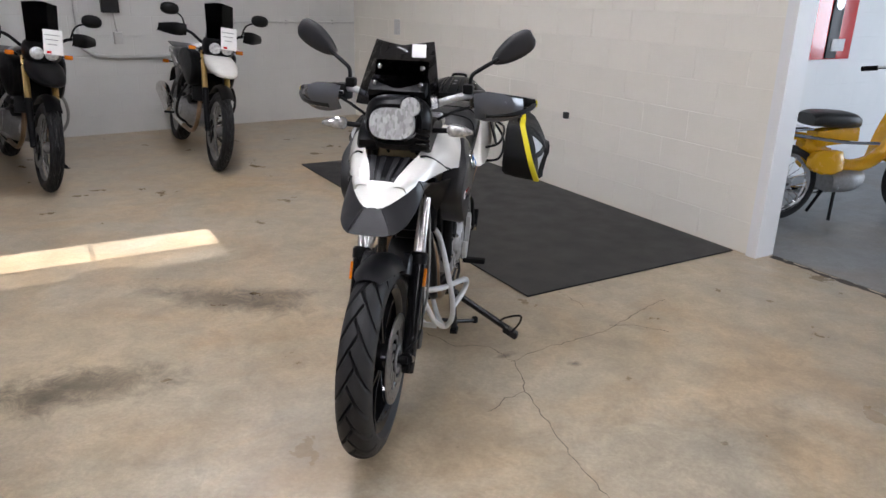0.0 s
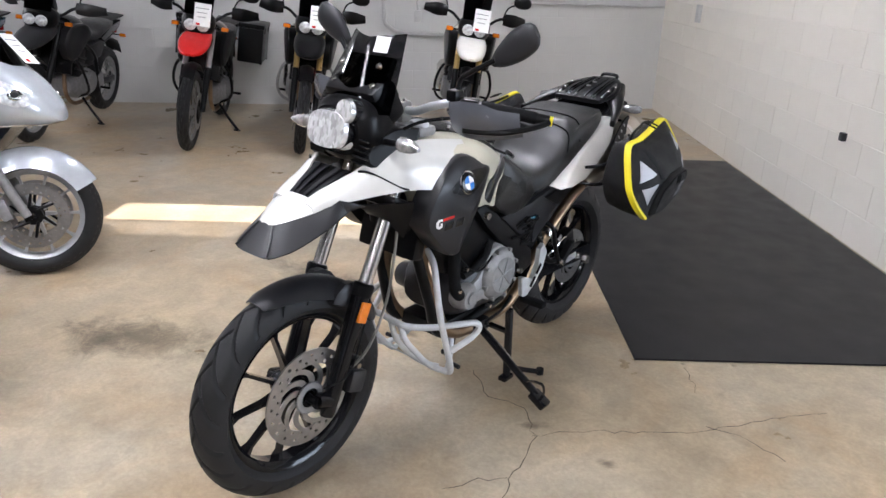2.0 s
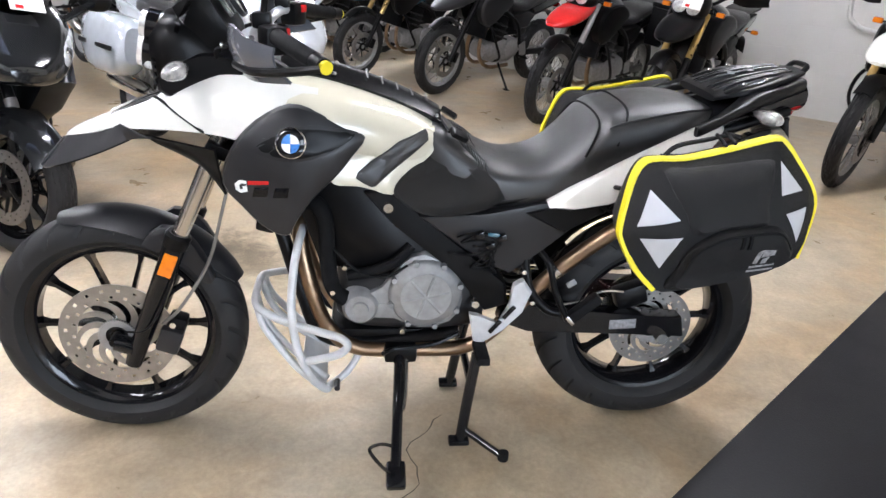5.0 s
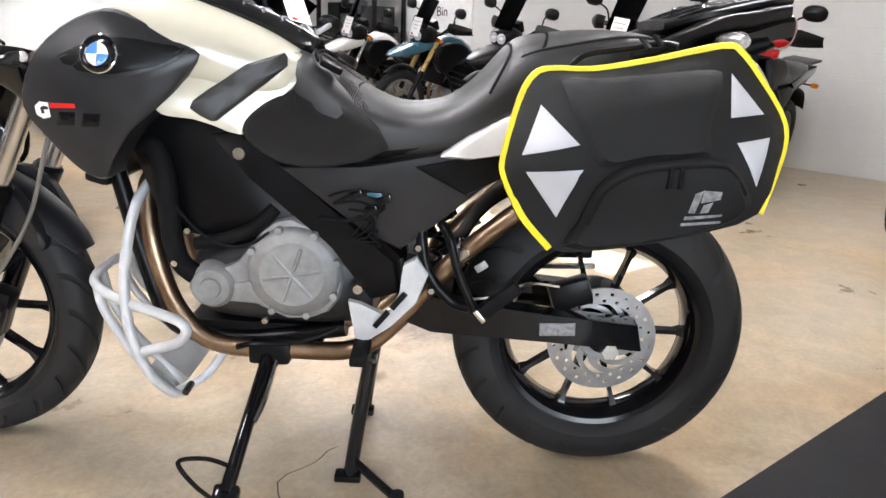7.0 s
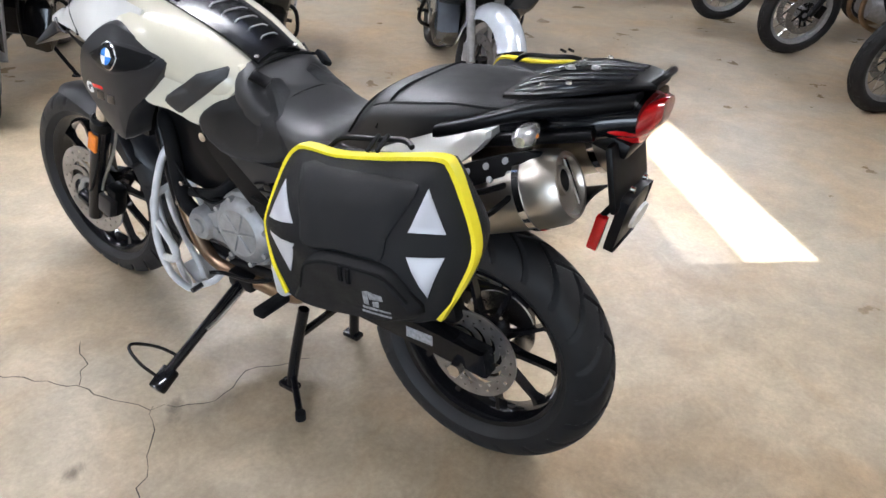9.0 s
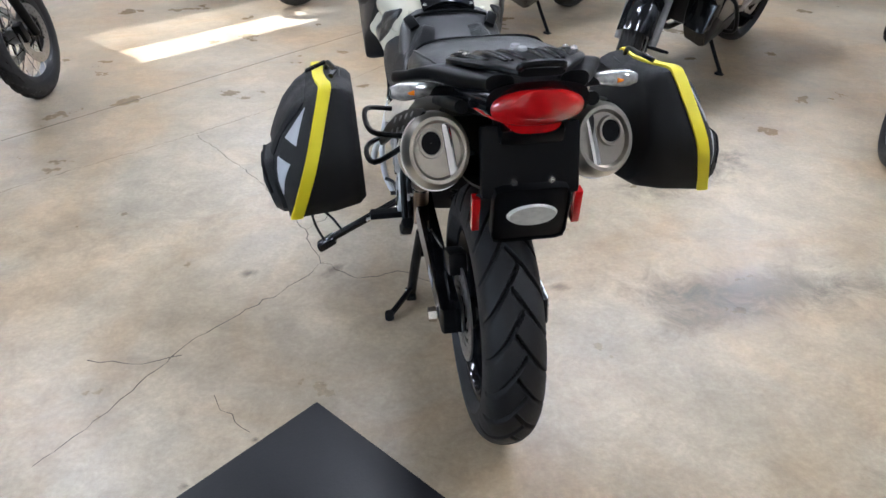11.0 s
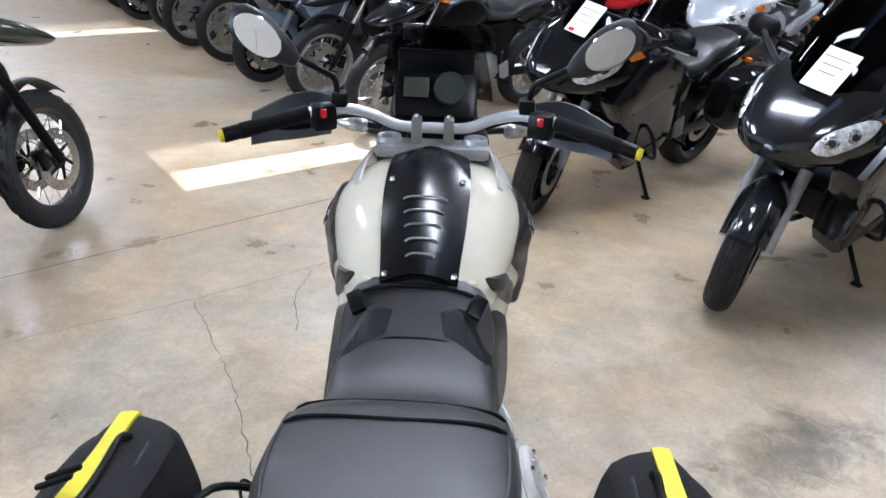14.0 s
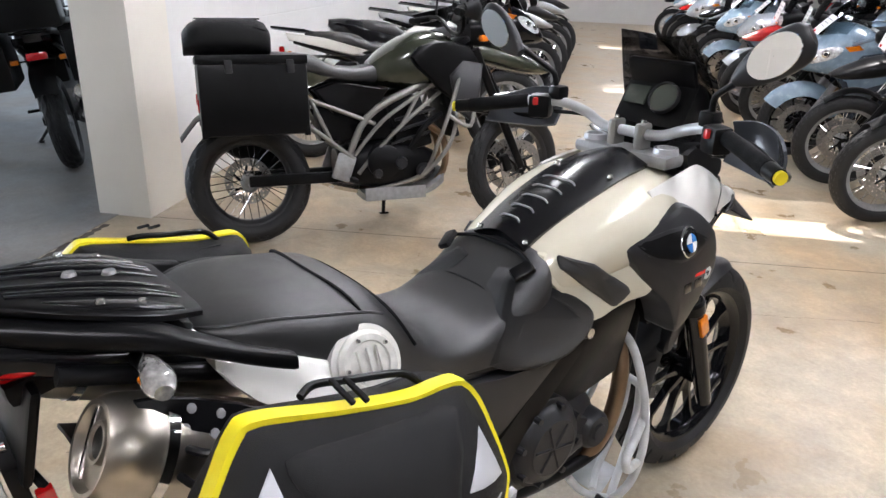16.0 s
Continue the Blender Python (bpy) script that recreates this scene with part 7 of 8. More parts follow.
        part("skid_plate", loft(between([(-0.30, 0, 0.10, 0.26, 0.36, 3), (-0.16, 0, 0.14, 0.20, 0.26, 3), (0.16, 0, 0.14, 0.20, 0.24, 3)], 2), 16), M["alu"], ob, "bright metal skid plate")
        for s in (1, -1):
            part("skid_flange", box((0.008, 0.34, 0.07), (0.165 * s, 0.0, 0.245), bevel=0.003), M["alu"], ob)
    if top:
        c = part("top_case", box((0.44, 0.36, 0.30), (0, 0.92, 1.12), bevel=0.03), M[top], ob, "hard top case")
        part("case_lid", box((0.45, 0.37, 0.07), (0, 0.92, 1.245), bevel=0.02), M["black"], c)
        part("case_lamp", box((0.10, 0.01, 0.03), (0, 1.105, 1.20), bevel=0.004), M["red_lens"], c)
    ob.matrix_basis = m
    return ob


def tourer(label, m, body="silverbody", second="black", lower="black", screen="smoke", rim="silver", cases=True, vents=False, tag=True, stripe=None, group=""):
    """A faired road motorcycle with a screen, side fairings and hard cases."""
    ob = thing("motorcycle", label, "motorcycle", group=group)
    common(ob, dict(front=-0.78, rear=0.76, rf=0.305, rr=0.31, wf=0.12, wr=0.18, spokes="cast", rim=rim, fork="black", slider="alu", yoke=0.98, rise=0.04, engine="dark", pipe="black", caliper="alu", disc_r=0.16, mirror=(0.42, -0.50, 1.10), pipe_up=0.12, can="chrome"))
    # nose and upper fairing
    nose = part("fairing", loft(between([(-0.96, 0, 0.06, 0.765, 0.825, 2.6), (-0.90, 0, 0.15, 0.745, 0.905, 2.6), (-0.78, 0, 0.22, 0.735, 1.02, 2.7), (-0.64, 0, 0.262, 0.72, 1.09, 2.8), (-0.50, 0, 0.275, 0.70, 1.10, 2.8), (-0.36, 0, 0.262, 0.70, 1.05, 2.8), (-0.24, 0, 0.23, 0.72, 0.98, 2.8)], 4), 32), M[body], ob, "painted front fairing")
    for s in (1, -1):
        low = [(-0.66, 0.74), (-0.52, 0.93), (-0.28, 0.96), (-0.06, 0.88), (0.08, 0.76), (0.03, 0.62), (0.12, 0.40), (0.04, 0.29), (-0.30, 0.25), (-0.43, 0.36), (-0.40, 0.52), (-0.54, 0.60)]
        side = part("lower_fairing", boss(low, [(0.12, 0.95), (0.225, 1), (0.25, 0.97), (0.262, 0.86), (0.266, 0.5)], -0.06, 0.10, s, smooth=1), M[second], ob, "painted lower fairing")
        on = skin(side)
        part("side_cover", drape(on, [(-0.62, 0.745), (-0.51, 0.915), (-0.28, 0.945), (-0.07, 0.868), (0.06, 0.755), (-0.06, 0.78), (-0.22, 0.755), (-0.38, 0.70), (-0.52, 0.64)], 0.006, s, 4, smooth=1, cut=2), M[body], side, "painted upper side cover")
        part("belly_panel", drape(on, [(-0.40, 0.47), (-0.20, 0.385), (0.08, 0.44), (0.10, 0.40), (0.03, 0.30), (-0.29, 0.262), (-0.41, 0.37)], 0.004, s, 4, cut=2), M[lower], side)
        if vents:
            for k in range(5):
                part("vent_slat", box((0.014, 0.20 - 0.01 * k, 0.018), (0.284 * s, -0.05 + 0.014 * k, 0.70 - 0.05 * k), (24, 0, 0), 0.006), M["silver"], ob, "bright vent slat")
        if stripe:
            part("stripe", tube([(0.282 * s, -0.50, 0.80), (0.292 * s, -0.30, 0.84), (0.283 * s, -0.10, 0.845)], 0.006, 6, 4), M[stripe], ob, "green trim stripe")
            for k in range(4):
                part("badge_bar", box((0.004, 0.035, 0.03), (0.291 * s, -0.36 + 0.048 * k, 0.868), (8, 0, 0), 0.001), M["paper"], ob)
        on = skin(nose)
        hl = part("headlamp", drape(on, [(-0.895, 0.845), (-0.86, 0.905), (-0.80, 0.945), (-0.72, 0.975), (-0.66, 0.965), (-0.70, 0.90), (-0.77, 0.86), (-0.84, 0.83)], 0.007, s, smooth=2), M["lens"], ob, "smoky clear headlamp")
        on = skin(hl)
        for y, z, r in ((-0.845, 0.885, 0.026), (-0.77, 0.915, 0.028)):
            part("lamp_reflector", drape(on, [(y + r * math.cos(k * 0.524), z + r * math.sin(k * 0.524)) for k in range(12)], 0.003, s, 3, cut=1), M["chrome"], hl)
            part("lamp_ring", drape(on, [(y + 0.5 * r * math.cos(k * 0.524), z + 0.5 * r * math.sin(k * 0.524)) for k in range(12)], 0.005, s, 2, cut=1), M["dark"], hl)
        part("mirror_arm", tube([(0.24 * s, -0.60, 1.0), (0.33 * s, -0.56, 1.05), (0.40 * s, -0.52, 1.09)], 0.016, 8, 3), M[body], ob)
        part("front_indicator", boss([(-0.66, 0.98), (-0.56, 1.0), (-0.52, 0.97), (-0.62, 0.945)], [(0.255, 1), (0.272, 0.85)], 0.2, -0.1, s), M["orange"], ob, "amber indicator")
        part("tail_panel", boss([(0.28, 0.70), (0.46, 0.80), (0.96, 0.90), (1.0, 0.84), (0.70, 0.72), (0.44, 0.64)], [(0.08, 0.95), (0.155, 1), (0.168, 0.9)], -0.08, 0, s, smooth=2), M[body], ob)
        if cases:
            case = part("side_case", loft(between([(0.36, 0.30 * s, 0.07, 0.52, 0.74, 3), (0.46, 0.31 * s, 0.11, 0.44, 0.80, 3.4), (0.74, 0.32 * s, 0.115, 0.44, 0.82, 3.4), (0.94, 0.30 * s, 0.09, 0.50, 0.79, 3)], 3), 24), M[body], ob, "painted hard side case")
            part("case_trim", box((0.012, 0.46, 0.03), (0.428 * s, 0.64, 0.61), (2, 0, 0), 0.005), M["chrome" if second == "black" else "black"], case)
        part("crash_bar", tube([(0.22 * s, -0.26, 0.56), (0.30 * s, -0.26, 0.52), (0.31 * s, -0.16, 0.36), (0.20 * s, -0.06, 0.30)], 0.012, 8, 4), M["black"], ob)
    # front mudguard wraps the tyre
    bm = bmesh.new()
    rows = []
    for i in range(15):
        a = radians(150 - i * 135 / 14)
        row = []
        for j in range(9):
            t = j / 8 * 2 - 1
            r = 0.335 - 0.10 * abs(t) ** 2.2
            row.append(bm.verts.new((0.092 * t, -0.78 + r * math.cos(a), 0.305 + r * math.sin(a))))
        rows.append(row)
    faces = [bm.faces.new((rows[i][j], rows[i + 1][j], rows[i + 1][j + 1], rows[i][j + 1])) for i in range(14) for j in range(8)]
    bmesh.ops.recalc_face_normals(bm, faces=faces)
    bmesh.ops.solidify(bm, geom=faces, thickness=0.005)
    part("front_mudguard", bm, M[body], ob, "painted front mudguard")
    part("nose_grille", box((0.16, 0.05, 0.05), (0, -0.885, 0.785), (-20, 0, 0), 0.015), M["black"], ob)
    part("tank", loft(between([(-0.34, 0, 0.14, 0.78, 1.0, 2.7), (-0.22, 0, 0.18, 0.74, 1.04, 2.7), (-0.06, 0, 0.17, 0.72, 1.0, 2.7), (0.08, 0, 0.11, 0.72, 0.88, 2.6)], 3), 22), M[body], ob, "painted tank")
    part("seat", loft(between([(0.02, 0, 0.10, 0.70, 0.84, 2.6), (0.16, 0, 0.15, 0.70, 0.82, 3), (0.34, 0, 0.165, 0.72, 0.835, 3), (0.44, 0, 0.16, 0.76, 0.90, 3), (0.66, 0, 0.15, 0.80, 0.93, 3), (0.80, 0, 0.10, 0.84, 0.93, 2.6)], 3), 22), M["seat"], ob, "black seat")
    part("tail", loft(between([(0.60, 0, 0.14, 0.78, 0.90, 3), (0.84, 0, 0.13, 0.82, 0.94, 3), (1.02, 0, 0.07, 0.86, 0.93, 2.5)], 3), 20), M[body], ob)
    part("wind_screen", shell([(-0.19, -0.66, 1.03), (-0.10, -0.76, 1.02), (0, -0.79, 1.02), (0.10, -0.76, 1.02), (0.19, -0.66, 1.03)], [(-0.17, -0.42, 1.33), (-0.09, -0.48, 1.38), (0, -0.50, 1.39), (0.09, -0.48, 1.38), (0.17, -0.42, 1.33)], 0.004, 8, 0.02, (0, -1, 0.3), 4), M[screen], ob, "curved wind screen")
    part("instrument", box((0.26, 0.08, 0.10), (0, -0.52, 1.04), (20, 0, 0), 0.02), M["black"], ob)
    if tag:
        price_tag(ob, (0.04, -0.765, 1.10), (-42, 0, 0))
    ob.matrix_basis = m
    return ob


def steered(ob, angle, at_y):
    """Turn the front wheel and what turns with it about an upright axis."""
    m = pose(0, at_y, 0) @ pose(0, 0, 0, 0, 0, angle) @ pose(0, -at_y, 0)
    for c in ob.children:
        if c.name.split(".")[0] in ("front_wheel", "fork_tube", "fork_slider", "brake_caliper", "front_mudguard"):
            c.matrix_basis = m @ c.matrix_basis
    return ob


# back row against the grey wall
ROW = "motorcycles parked along the grey wall"
adventure("white adventure motorcycle with gold forks, parked by the grey wall", stand_at((-2.36, 2.91), (-3.35, 4.10), 8), "white", "black", group=ROW)
adventure("black adventure motorcycle with gold forks and price sheet", stand_at((-3.25, 1.94), (-4.42, 2.97), 8), "greybody", "black", beak="black", guards="alu", group=ROW)
adventure("red adventure motorcycle with dark side cases", stand_at((-3.99, 1.36), (-5.11, 2.42), 8), "greybody", "black", fork="alu", beak="red", cases="black", group=ROW)
adventure("dark grey adventure motorcycle with wire wheels", stand_at((-5.15, 0.58), (-6.2, 1.72), 8), "greybody", "dark", beak="dark", fork="black", tag=False, group=ROW)
adventure("teal adventure motorcycle parked in the row", stand_at((-6.0, -0.2), (-7.05, 0.94), 8), "teal", "black", beak="teal", group=ROW)
adventure("white and black motorcycle parked in the row", stand_at((-6.8, -1.0), (-7.9, 0.1), 8), "white", "black", beak="white", fork="chrome", screen="screen", group=ROW)
tourer("black faired motorcycle parked in the row", stand_at((-7.6, -1.8), (-8.7, -0.7), 8), "greybody", "black", group=ROW)
adventure("yellow and black motorcycle parked in the row", stand_at((-8.4, -2.6), (-9.5, -1.5), 8), "yellow_paint", "black", beak="yellow_paint", group=ROW)

# the row that faces the white motorcycle
FACING = "touring motorcycles facing the clear floor"
silver_bike = tourer("silver blue touring motorcycle with smoked screen", stand_at((-2.20, -0.585), (-3.35, -1.62), 9), "silverbody", "slate", "black", rim="silver", group=FACING)
dark_bike = tourer("dark grey sport touring motorcycle with green stripe and price sheet", stand_at((-1.245, -1.595), (-2.447, -2.587), 9), "greybody", "greybody", "black", rim="gloss", vents=True, stripe="green", group=FACING)
black_bike = tourer("black touring motorcycle with hard cases", stand_at((-0.47, -2.52), (-1.54, -3.56), 9), "gloss", "gloss", "gloss", screen="screen", rim="gloss", group=FACING)

# olive motorcycle beside the aisle, with luggage
olive_bike = adventure("olive black adventure motorcycle with black top case and pale frame", stand_at((1.90, -1.90), (2.45, -0.45), 8), "olive", "black", fork="black", beak="olive", tag=False, guards="frame", frame="frame", cases="black", top=None, trellis=True, can="black", rim="dark", group="motorcycles beside the aisle")
steered(olive_bike, 16, -0.73)
steered(dark_bike, 20, -0.73)
steered(black_bike, 20, -0.73)
steered(silver_bike, 18, -0.73)
for c in olive_bike.children:
    if c.name.split(".")[0] in ("tank", "shroud", "seat", "side_panel", "tail_panel", "beak", "lamp_housing", "headlamp", "wind_screen", "instrument", "hand_guard", "handlebar", "grip", "brake_lever", "mirror_stem", "mirror_head", "fork_yoke", "luggage_rack", "radiator_shroud", "front_indicator", "front_stalk"):
        c.location.z += 0.065


# soft bag strapped on the olive motorcycle
def soft_bag():
    ob = thing("tail_bag", "black soft bag strapped on the olive motorcycle's rack", "bag")
    part("body", loft(between([(-0.20, 0, 0.16, 0.0, 0.13, 3), (-0.14, 0, 0.20, 0.0, 0.19, 3), (0.12, 0, 0.20, 0.0, 0.19, 3), (0.20, 0, 0.15, 0.0, 0.12, 3)], 3), 24), M["bag"], ob)
    part("zip", tube([(-0.19, -0.12, 0.14), (-0.15, -0.19, 0.12), (0.15, -0.19, 0.12), (0.19, -0.12, 0.14)], 0.006, 6, 4), M["grip"], ob)
    for s in (1, -1):
        part("strap", box((0.03, 0.30, 0.006), (0.09 * s, -0.01, 0.189), bevel=0.002), M["grip"], ob)
    ob.matrix_basis = stand_at((1.90, -1.90), (2.45, -0.45), 8) @ pose(-0.14, 0.83, 0.979) @ Matrix.Diagonal((1, 1, 0.88, 1))
    return ob


soft_bag()

# long rows beside the aisle, built from a few kinds
AISLE = "motorcycles in rows along the aisle"
FACE = -V
kinds = []
spot = [Vector((0.42, -3.45, 0)) - U * (0.86 * k + 0.35) for k in range(14)]


def row_pose(p, back=0.0, turn=0.0):
    f = p + V * back
    d = Matrix.Rotation(radians(turn), 3, "Z") @ FACE
    r = f - d * 1.54
    return stand_at(f[:2], r[:2], 8)


kinds.append(adventure("dark grey road motorcycle with clear screen in the aisle row", row_pose(spot[0], 0.1, 6), "greybody", "black", fork="chrome", beak="greybody", knob=False, screen="screen", group=AISLE))
kinds.append(adventure("silver and black motorcycle with price sheet in the aisle row", row_pose(spot[1], 0.1, 0), "silverbody", "black", fork="chrome", beak="black", knob=False, group=AISLE))
kinds.append(tourer("pale blue faired motorcycle in the aisle row", row_pose(spot[2], 0, 4), "lblue", "slate", "black", screen="screen", rim="gloss", cases=False, group=AISLE))
kinds.append(adventure("silver grey motorcycle with chrome forks in the aisle row", row_pose(spot[3], 0.05, -4), "silver", "black", fork="chrome", beak="silver", knob=False, group=AISLE))
kinds.append(adventure("white motorcycle with red beak and chrome forks in the aisle row", row_pose(spot[4], 0, 2), "white", "black", fork="chrome", beak="red", knob=False, screen="screen", group=AISLE))
kinds.append(tourer("silver faired motorcycle in the aisle row", row_pose(spot[5], 0.1, 0), "silverbody", "black", "silverbody", screen="screen", cases=False, group=AISLE))
rng = random.Random(7)
for k in range(6, 14):
    copy_thing(kinds[(k * 5 + 2) % 6], row_pose(spot[k], rng.uniform(-0.05, 0.12), rng.uniform(-5, 5)))
for k in range(-1, 13):
    copy_thing(kinds[(k * 5 + 4) % 6], row_pose(Vector((0.42, -3.45, 0)) - U * (0.86 * k + 0.4), 2.5 + rng.uniform(-0.1, 0.15), rng.uniform(-6, 6)))
for k in range(0, 9):
    copy_thing(kinds[(k * 5 + 1) % 6], row_pose(Vector((0.42, -3.45, 0)) - U * (0.9 * k - 2.6), 5.0 + rng.uniform(-0.1, 0.15), rng.uniform(-6, 6)))
# second rank behind the facing row
for k, q in enumerate(((-3.75, -3.9), (-4.55, -3.0), (-5.3, -2.1))):
    f = Vector((*q, 0))
    copy_thing(kinds[(k * 2 + 3) % 6], stand_at(f[:2], (f - Vector((0.76, 0.65, 0)) * 1.54)[:2], 8))

# along the aisle wall
WALLSIDE = "motorcycles beside the aisle"
side_kind = adventure("white and grey adventure motorcycle parked beside the aisle", stand_at((3.07, -2.94), (3.83, -1.62), 8), "white", "dark", fork="black", beak="dark", tag=False, group=WALLSIDE)
tourer("black faired motorcycle parked beside the aisle", stand_at((3.85, -3.9), (4.62, -2.58), 8), "gloss", "black", "gloss", tag=False, cases=False, group=WALLSIDE)
for k in range(4):
    copy_thing(side_kind if k % 2 else kinds[3], stand_at((4.6 + 0.74 * k, -4.85 - 0.94 * k), (5.37 + 0.74 * k, -3.53 - 0.94 * k), 8))

# side room: touring motorcycle seen from behind, and a yellow moped
adventure("black motorcycle with top case in the side room", stand_at((5.95, -0.55), (4.5, -0.1), 8), "gloss", "black", fork="black", beak="gloss", tag=False, top="black", cases="black", group="motorcycles in the side room")
copy_thing(kinds[3], stand_at((6.6, 0.5), (5.2, 0.9), 8))


def moped(m):
    ob = thing("moped", "yellow moped with black seat and chrome trim", "moped")
    for nm, y in (("front_wheel", -0.60), ("rear_wheel", 0.50)):
        wheel(ob, nm, y, 0.27, 0.27, 0.06, 0.215, "wire", True, "chrome", ())
    part("frame", tube([(0, -0.42, 0.78), (0, -0.34, 0.58), (0, -0.20, 0.42), (0, 0.02, 0.38), (0, 0.22, 0.48), (0, 0.40, 0.56)], 0.05, 12, 5), M["yellow_paint"], ob, "yellow pressed frame")
    part("leg_shield", shell([(-0.16, -0.40, 0.78), (-0.20, -0.36, 0.60), (-0.17, -0.28, 0.40)], [(0.16, -0.40, 0.78), (0.20, -0.36, 0.60), (0.17, -0.28, 0.40)], 0.005, 6, 0.05, (0, -1, 0)), M["yellow_paint"], ob, "yellow leg shield")
    part("rear_mudguard", shell([(-0.05, 0.24, 0.42), (-0.05, 0.40, 0.57), (-0.05, 0.60, 0.56), (-0.05, 0.78, 0.36)], [(0.05, 0.24, 0.42), (0.05, 0.40, 0.57), (0.05, 0.60, 0.56), (0.05, 0.78, 0.36)], 0.004, 4, 0.02, (0, 0, 1)), M["yellow_paint"], ob)
    part("front_mudguard", shell([(-0.045, -0.86, 0.40), (-0.045, -0.72, 0.55), (-0.045, -0.50, 0.55), (-0.045, -0.36, 0.40)], [(0.045, -0.86, 0.40), (0.045, -0.72, 0.55), (0.045, -0.50, 0.55), (0.045, -0.36, 0.40)], 0.004, 4, 0.02, (0, 0, 1)), M["yellow_paint"], ob)
    part("tank", box((0.13, 0.34, 0.12), (0, 0.16, 0.60), (-6, 0, 0), 0.03), M["yellow_paint"], ob, "yellow tank under the seat")
    both("side_cover", boss([(0.10, 0.36), (0.12, 0.50), (0.32, 0.50), (0.36, 0.40), (0.26, 0.34)], [(0.04, 1), (0.085, 1), (0.10, 0.85)], smooth=2), M["yellow_paint"], ob)
    part("seat", loft(between([(0.02, 0, 0.09, 0.66, 0.74, 3), (0.10, 0, 0.12, 0.66, 0.77, 3), (0.32, 0, 0.12, 0.67, 0.78, 3), (0.40, 0, 0.10, 0.68, 0.76, 3)], 3), 20), M["seat"], ob, "black seat")
    part("carrier", box((0.2, 0.34, 0.012), (0, 0.56, 0.66), bevel=0.004), M["chrome"], ob, "chrome carrier")
    both("chrome_rail", tube([(0.12, -0.12, 0.56), (0.13, 0.2, 0.58), (0.12, 0.62, 0.64)], 0.012, 8, 4), M["chrome"], ob)
    for s in (1, -1):
        part("fork_leg", rod((0.05 * s, -0.42, 0.80), (0.05 * s, -0.60, 0.27), 0.018), M["yellow_paint"], ob)
        part("handle", tube([(0.02 * s, -0.38, 0.98), (0.14 * s, -0.36, 1.05), (0.30 * s, -0.26, 1.03)], 0.012, 8, 4), M["chrome"], ob)
        part("grip", rod((0.24 * s, -0.295, 1.04), (0.33 * s, -0.24, 1.025), 0.018), M["grip"], ob)
        part("pedal_arm", rod((0.06 * s, 0.06, 0.26), (0.10 * s, 0.0 - 0.12 * s, 0.24), 0.010), M["chrome"], ob)
    part("steering_tube", rod((0, -0.43, 0.76), (0, -0.38, 0.99), 0.03), M["yellow_paint"], ob)
    part("headlamp", lathe([(-0.06, 0.001), (-0.05, 0.05), (0.0, 0.075), (0.05, 0.06), (0.05, 0.001)], 24, (0, -0.50, 0.92), "y"), M["lens"], ob)
    part("engine", loft(between([(-0.12, 0, 0.06, 0.24, 0.34, 3), (0.0, 0, 0.11, 0.20, 0.36, 3), (0.16, 0, 0.10, 0.20, 0.34, 3)], 3), 20), M["alu"], ob, "cast engine")
    part("exhaust", tube([(0.07, -0.10, 0.24), (0.10, 0.1, 0.18), (0.11, 0.4, 0.20), (0.11, 0.68, 0.22)], 0.028, 10, 4), M["chrome"], ob)
    both("stand_leg", rod((0.05, 0.1, 0.22), (0.12, 0.16, 0.012), 0.012), M["black"], ob)
    ob.matrix_basis = m
    return ob


p0, p1 = Vector((2.07, 2.49, 0)), Vector((3.10, 2.87, 0))
d = (p1 - p0).normalized()
moped(pose(*(p0.lerp(p1, 0.5)), 0, 0, math.degrees(math.atan2(d.y, d.x)) + 90))
# spare cable post and red cabinet on the side room's wall
def wall_frame(s0, d0, normal):
    """A pose on a wall of the side room: x along it, y out of it."""
    p = at(s0, d0)
    return pose(p.x, p.y, 0, 0, 0, math.degrees(math.atan2(normal.y, normal.x)) - 90)


def red_cabinet():
    ob = thing("wall_cabinet", "red and black parts cabinet on the white wall", "cabinet")
    part("body", box((0.62, 0.22, 0.62), (0, 0.11, 1.33), bevel=0.01), M["red"], ob)
    part("stripe", box((0.15, 0.012, 0.60), (-0.02, 0.225, 1.33), bevel=0.003), M["black"], ob)
    part("label", box((0.18, 0.006, 0.10), (-0.09, 0.234, 1.14), bevel=0.001), M["paper"], ob)
    part("round_badge", lathe([(0, 0.001), (0, 0.06), (0.008, 0.058), (0.008, 0.001)], 24, (-0.02, 0.232, 1.48), "y"), M["silver"], ob)
    ob.matrix_basis = wall_frame(1.4, -2.29, -U)
    return ob


red_cabinet()
post = part("leaning_pole", rod((0, 0.14, 0.012), (0, 0.02, 2.1), 0.012), M["dark"])
post.matrix_basis = wall_frame(1.4, -3.06, -U)
tagged(post, "thin dark pole leaning against the white wall", "pole")

# ---- fittings on the walls ----
BACK_YAW = math.degrees(math.atan2(-BACK_DIR.y, -BACK_DIR.x))


def on_back(along, z=0.0):
    """A pose on the grey wall: x along it towards the corner, y out of it into the hall."""
    p = CORNER + BACK_DIR * along
    return pose(p.x, p.y, z, 0, 0, BACK_YAW)


INTO = Matrix.Rotation(radians(BACK_YAW), 3, "Z") @ Vector((0, 1, 0))
FLIP = 1 if INTO.dot(Vector((0, 0, 0)) - CORNER) > 0 else -1


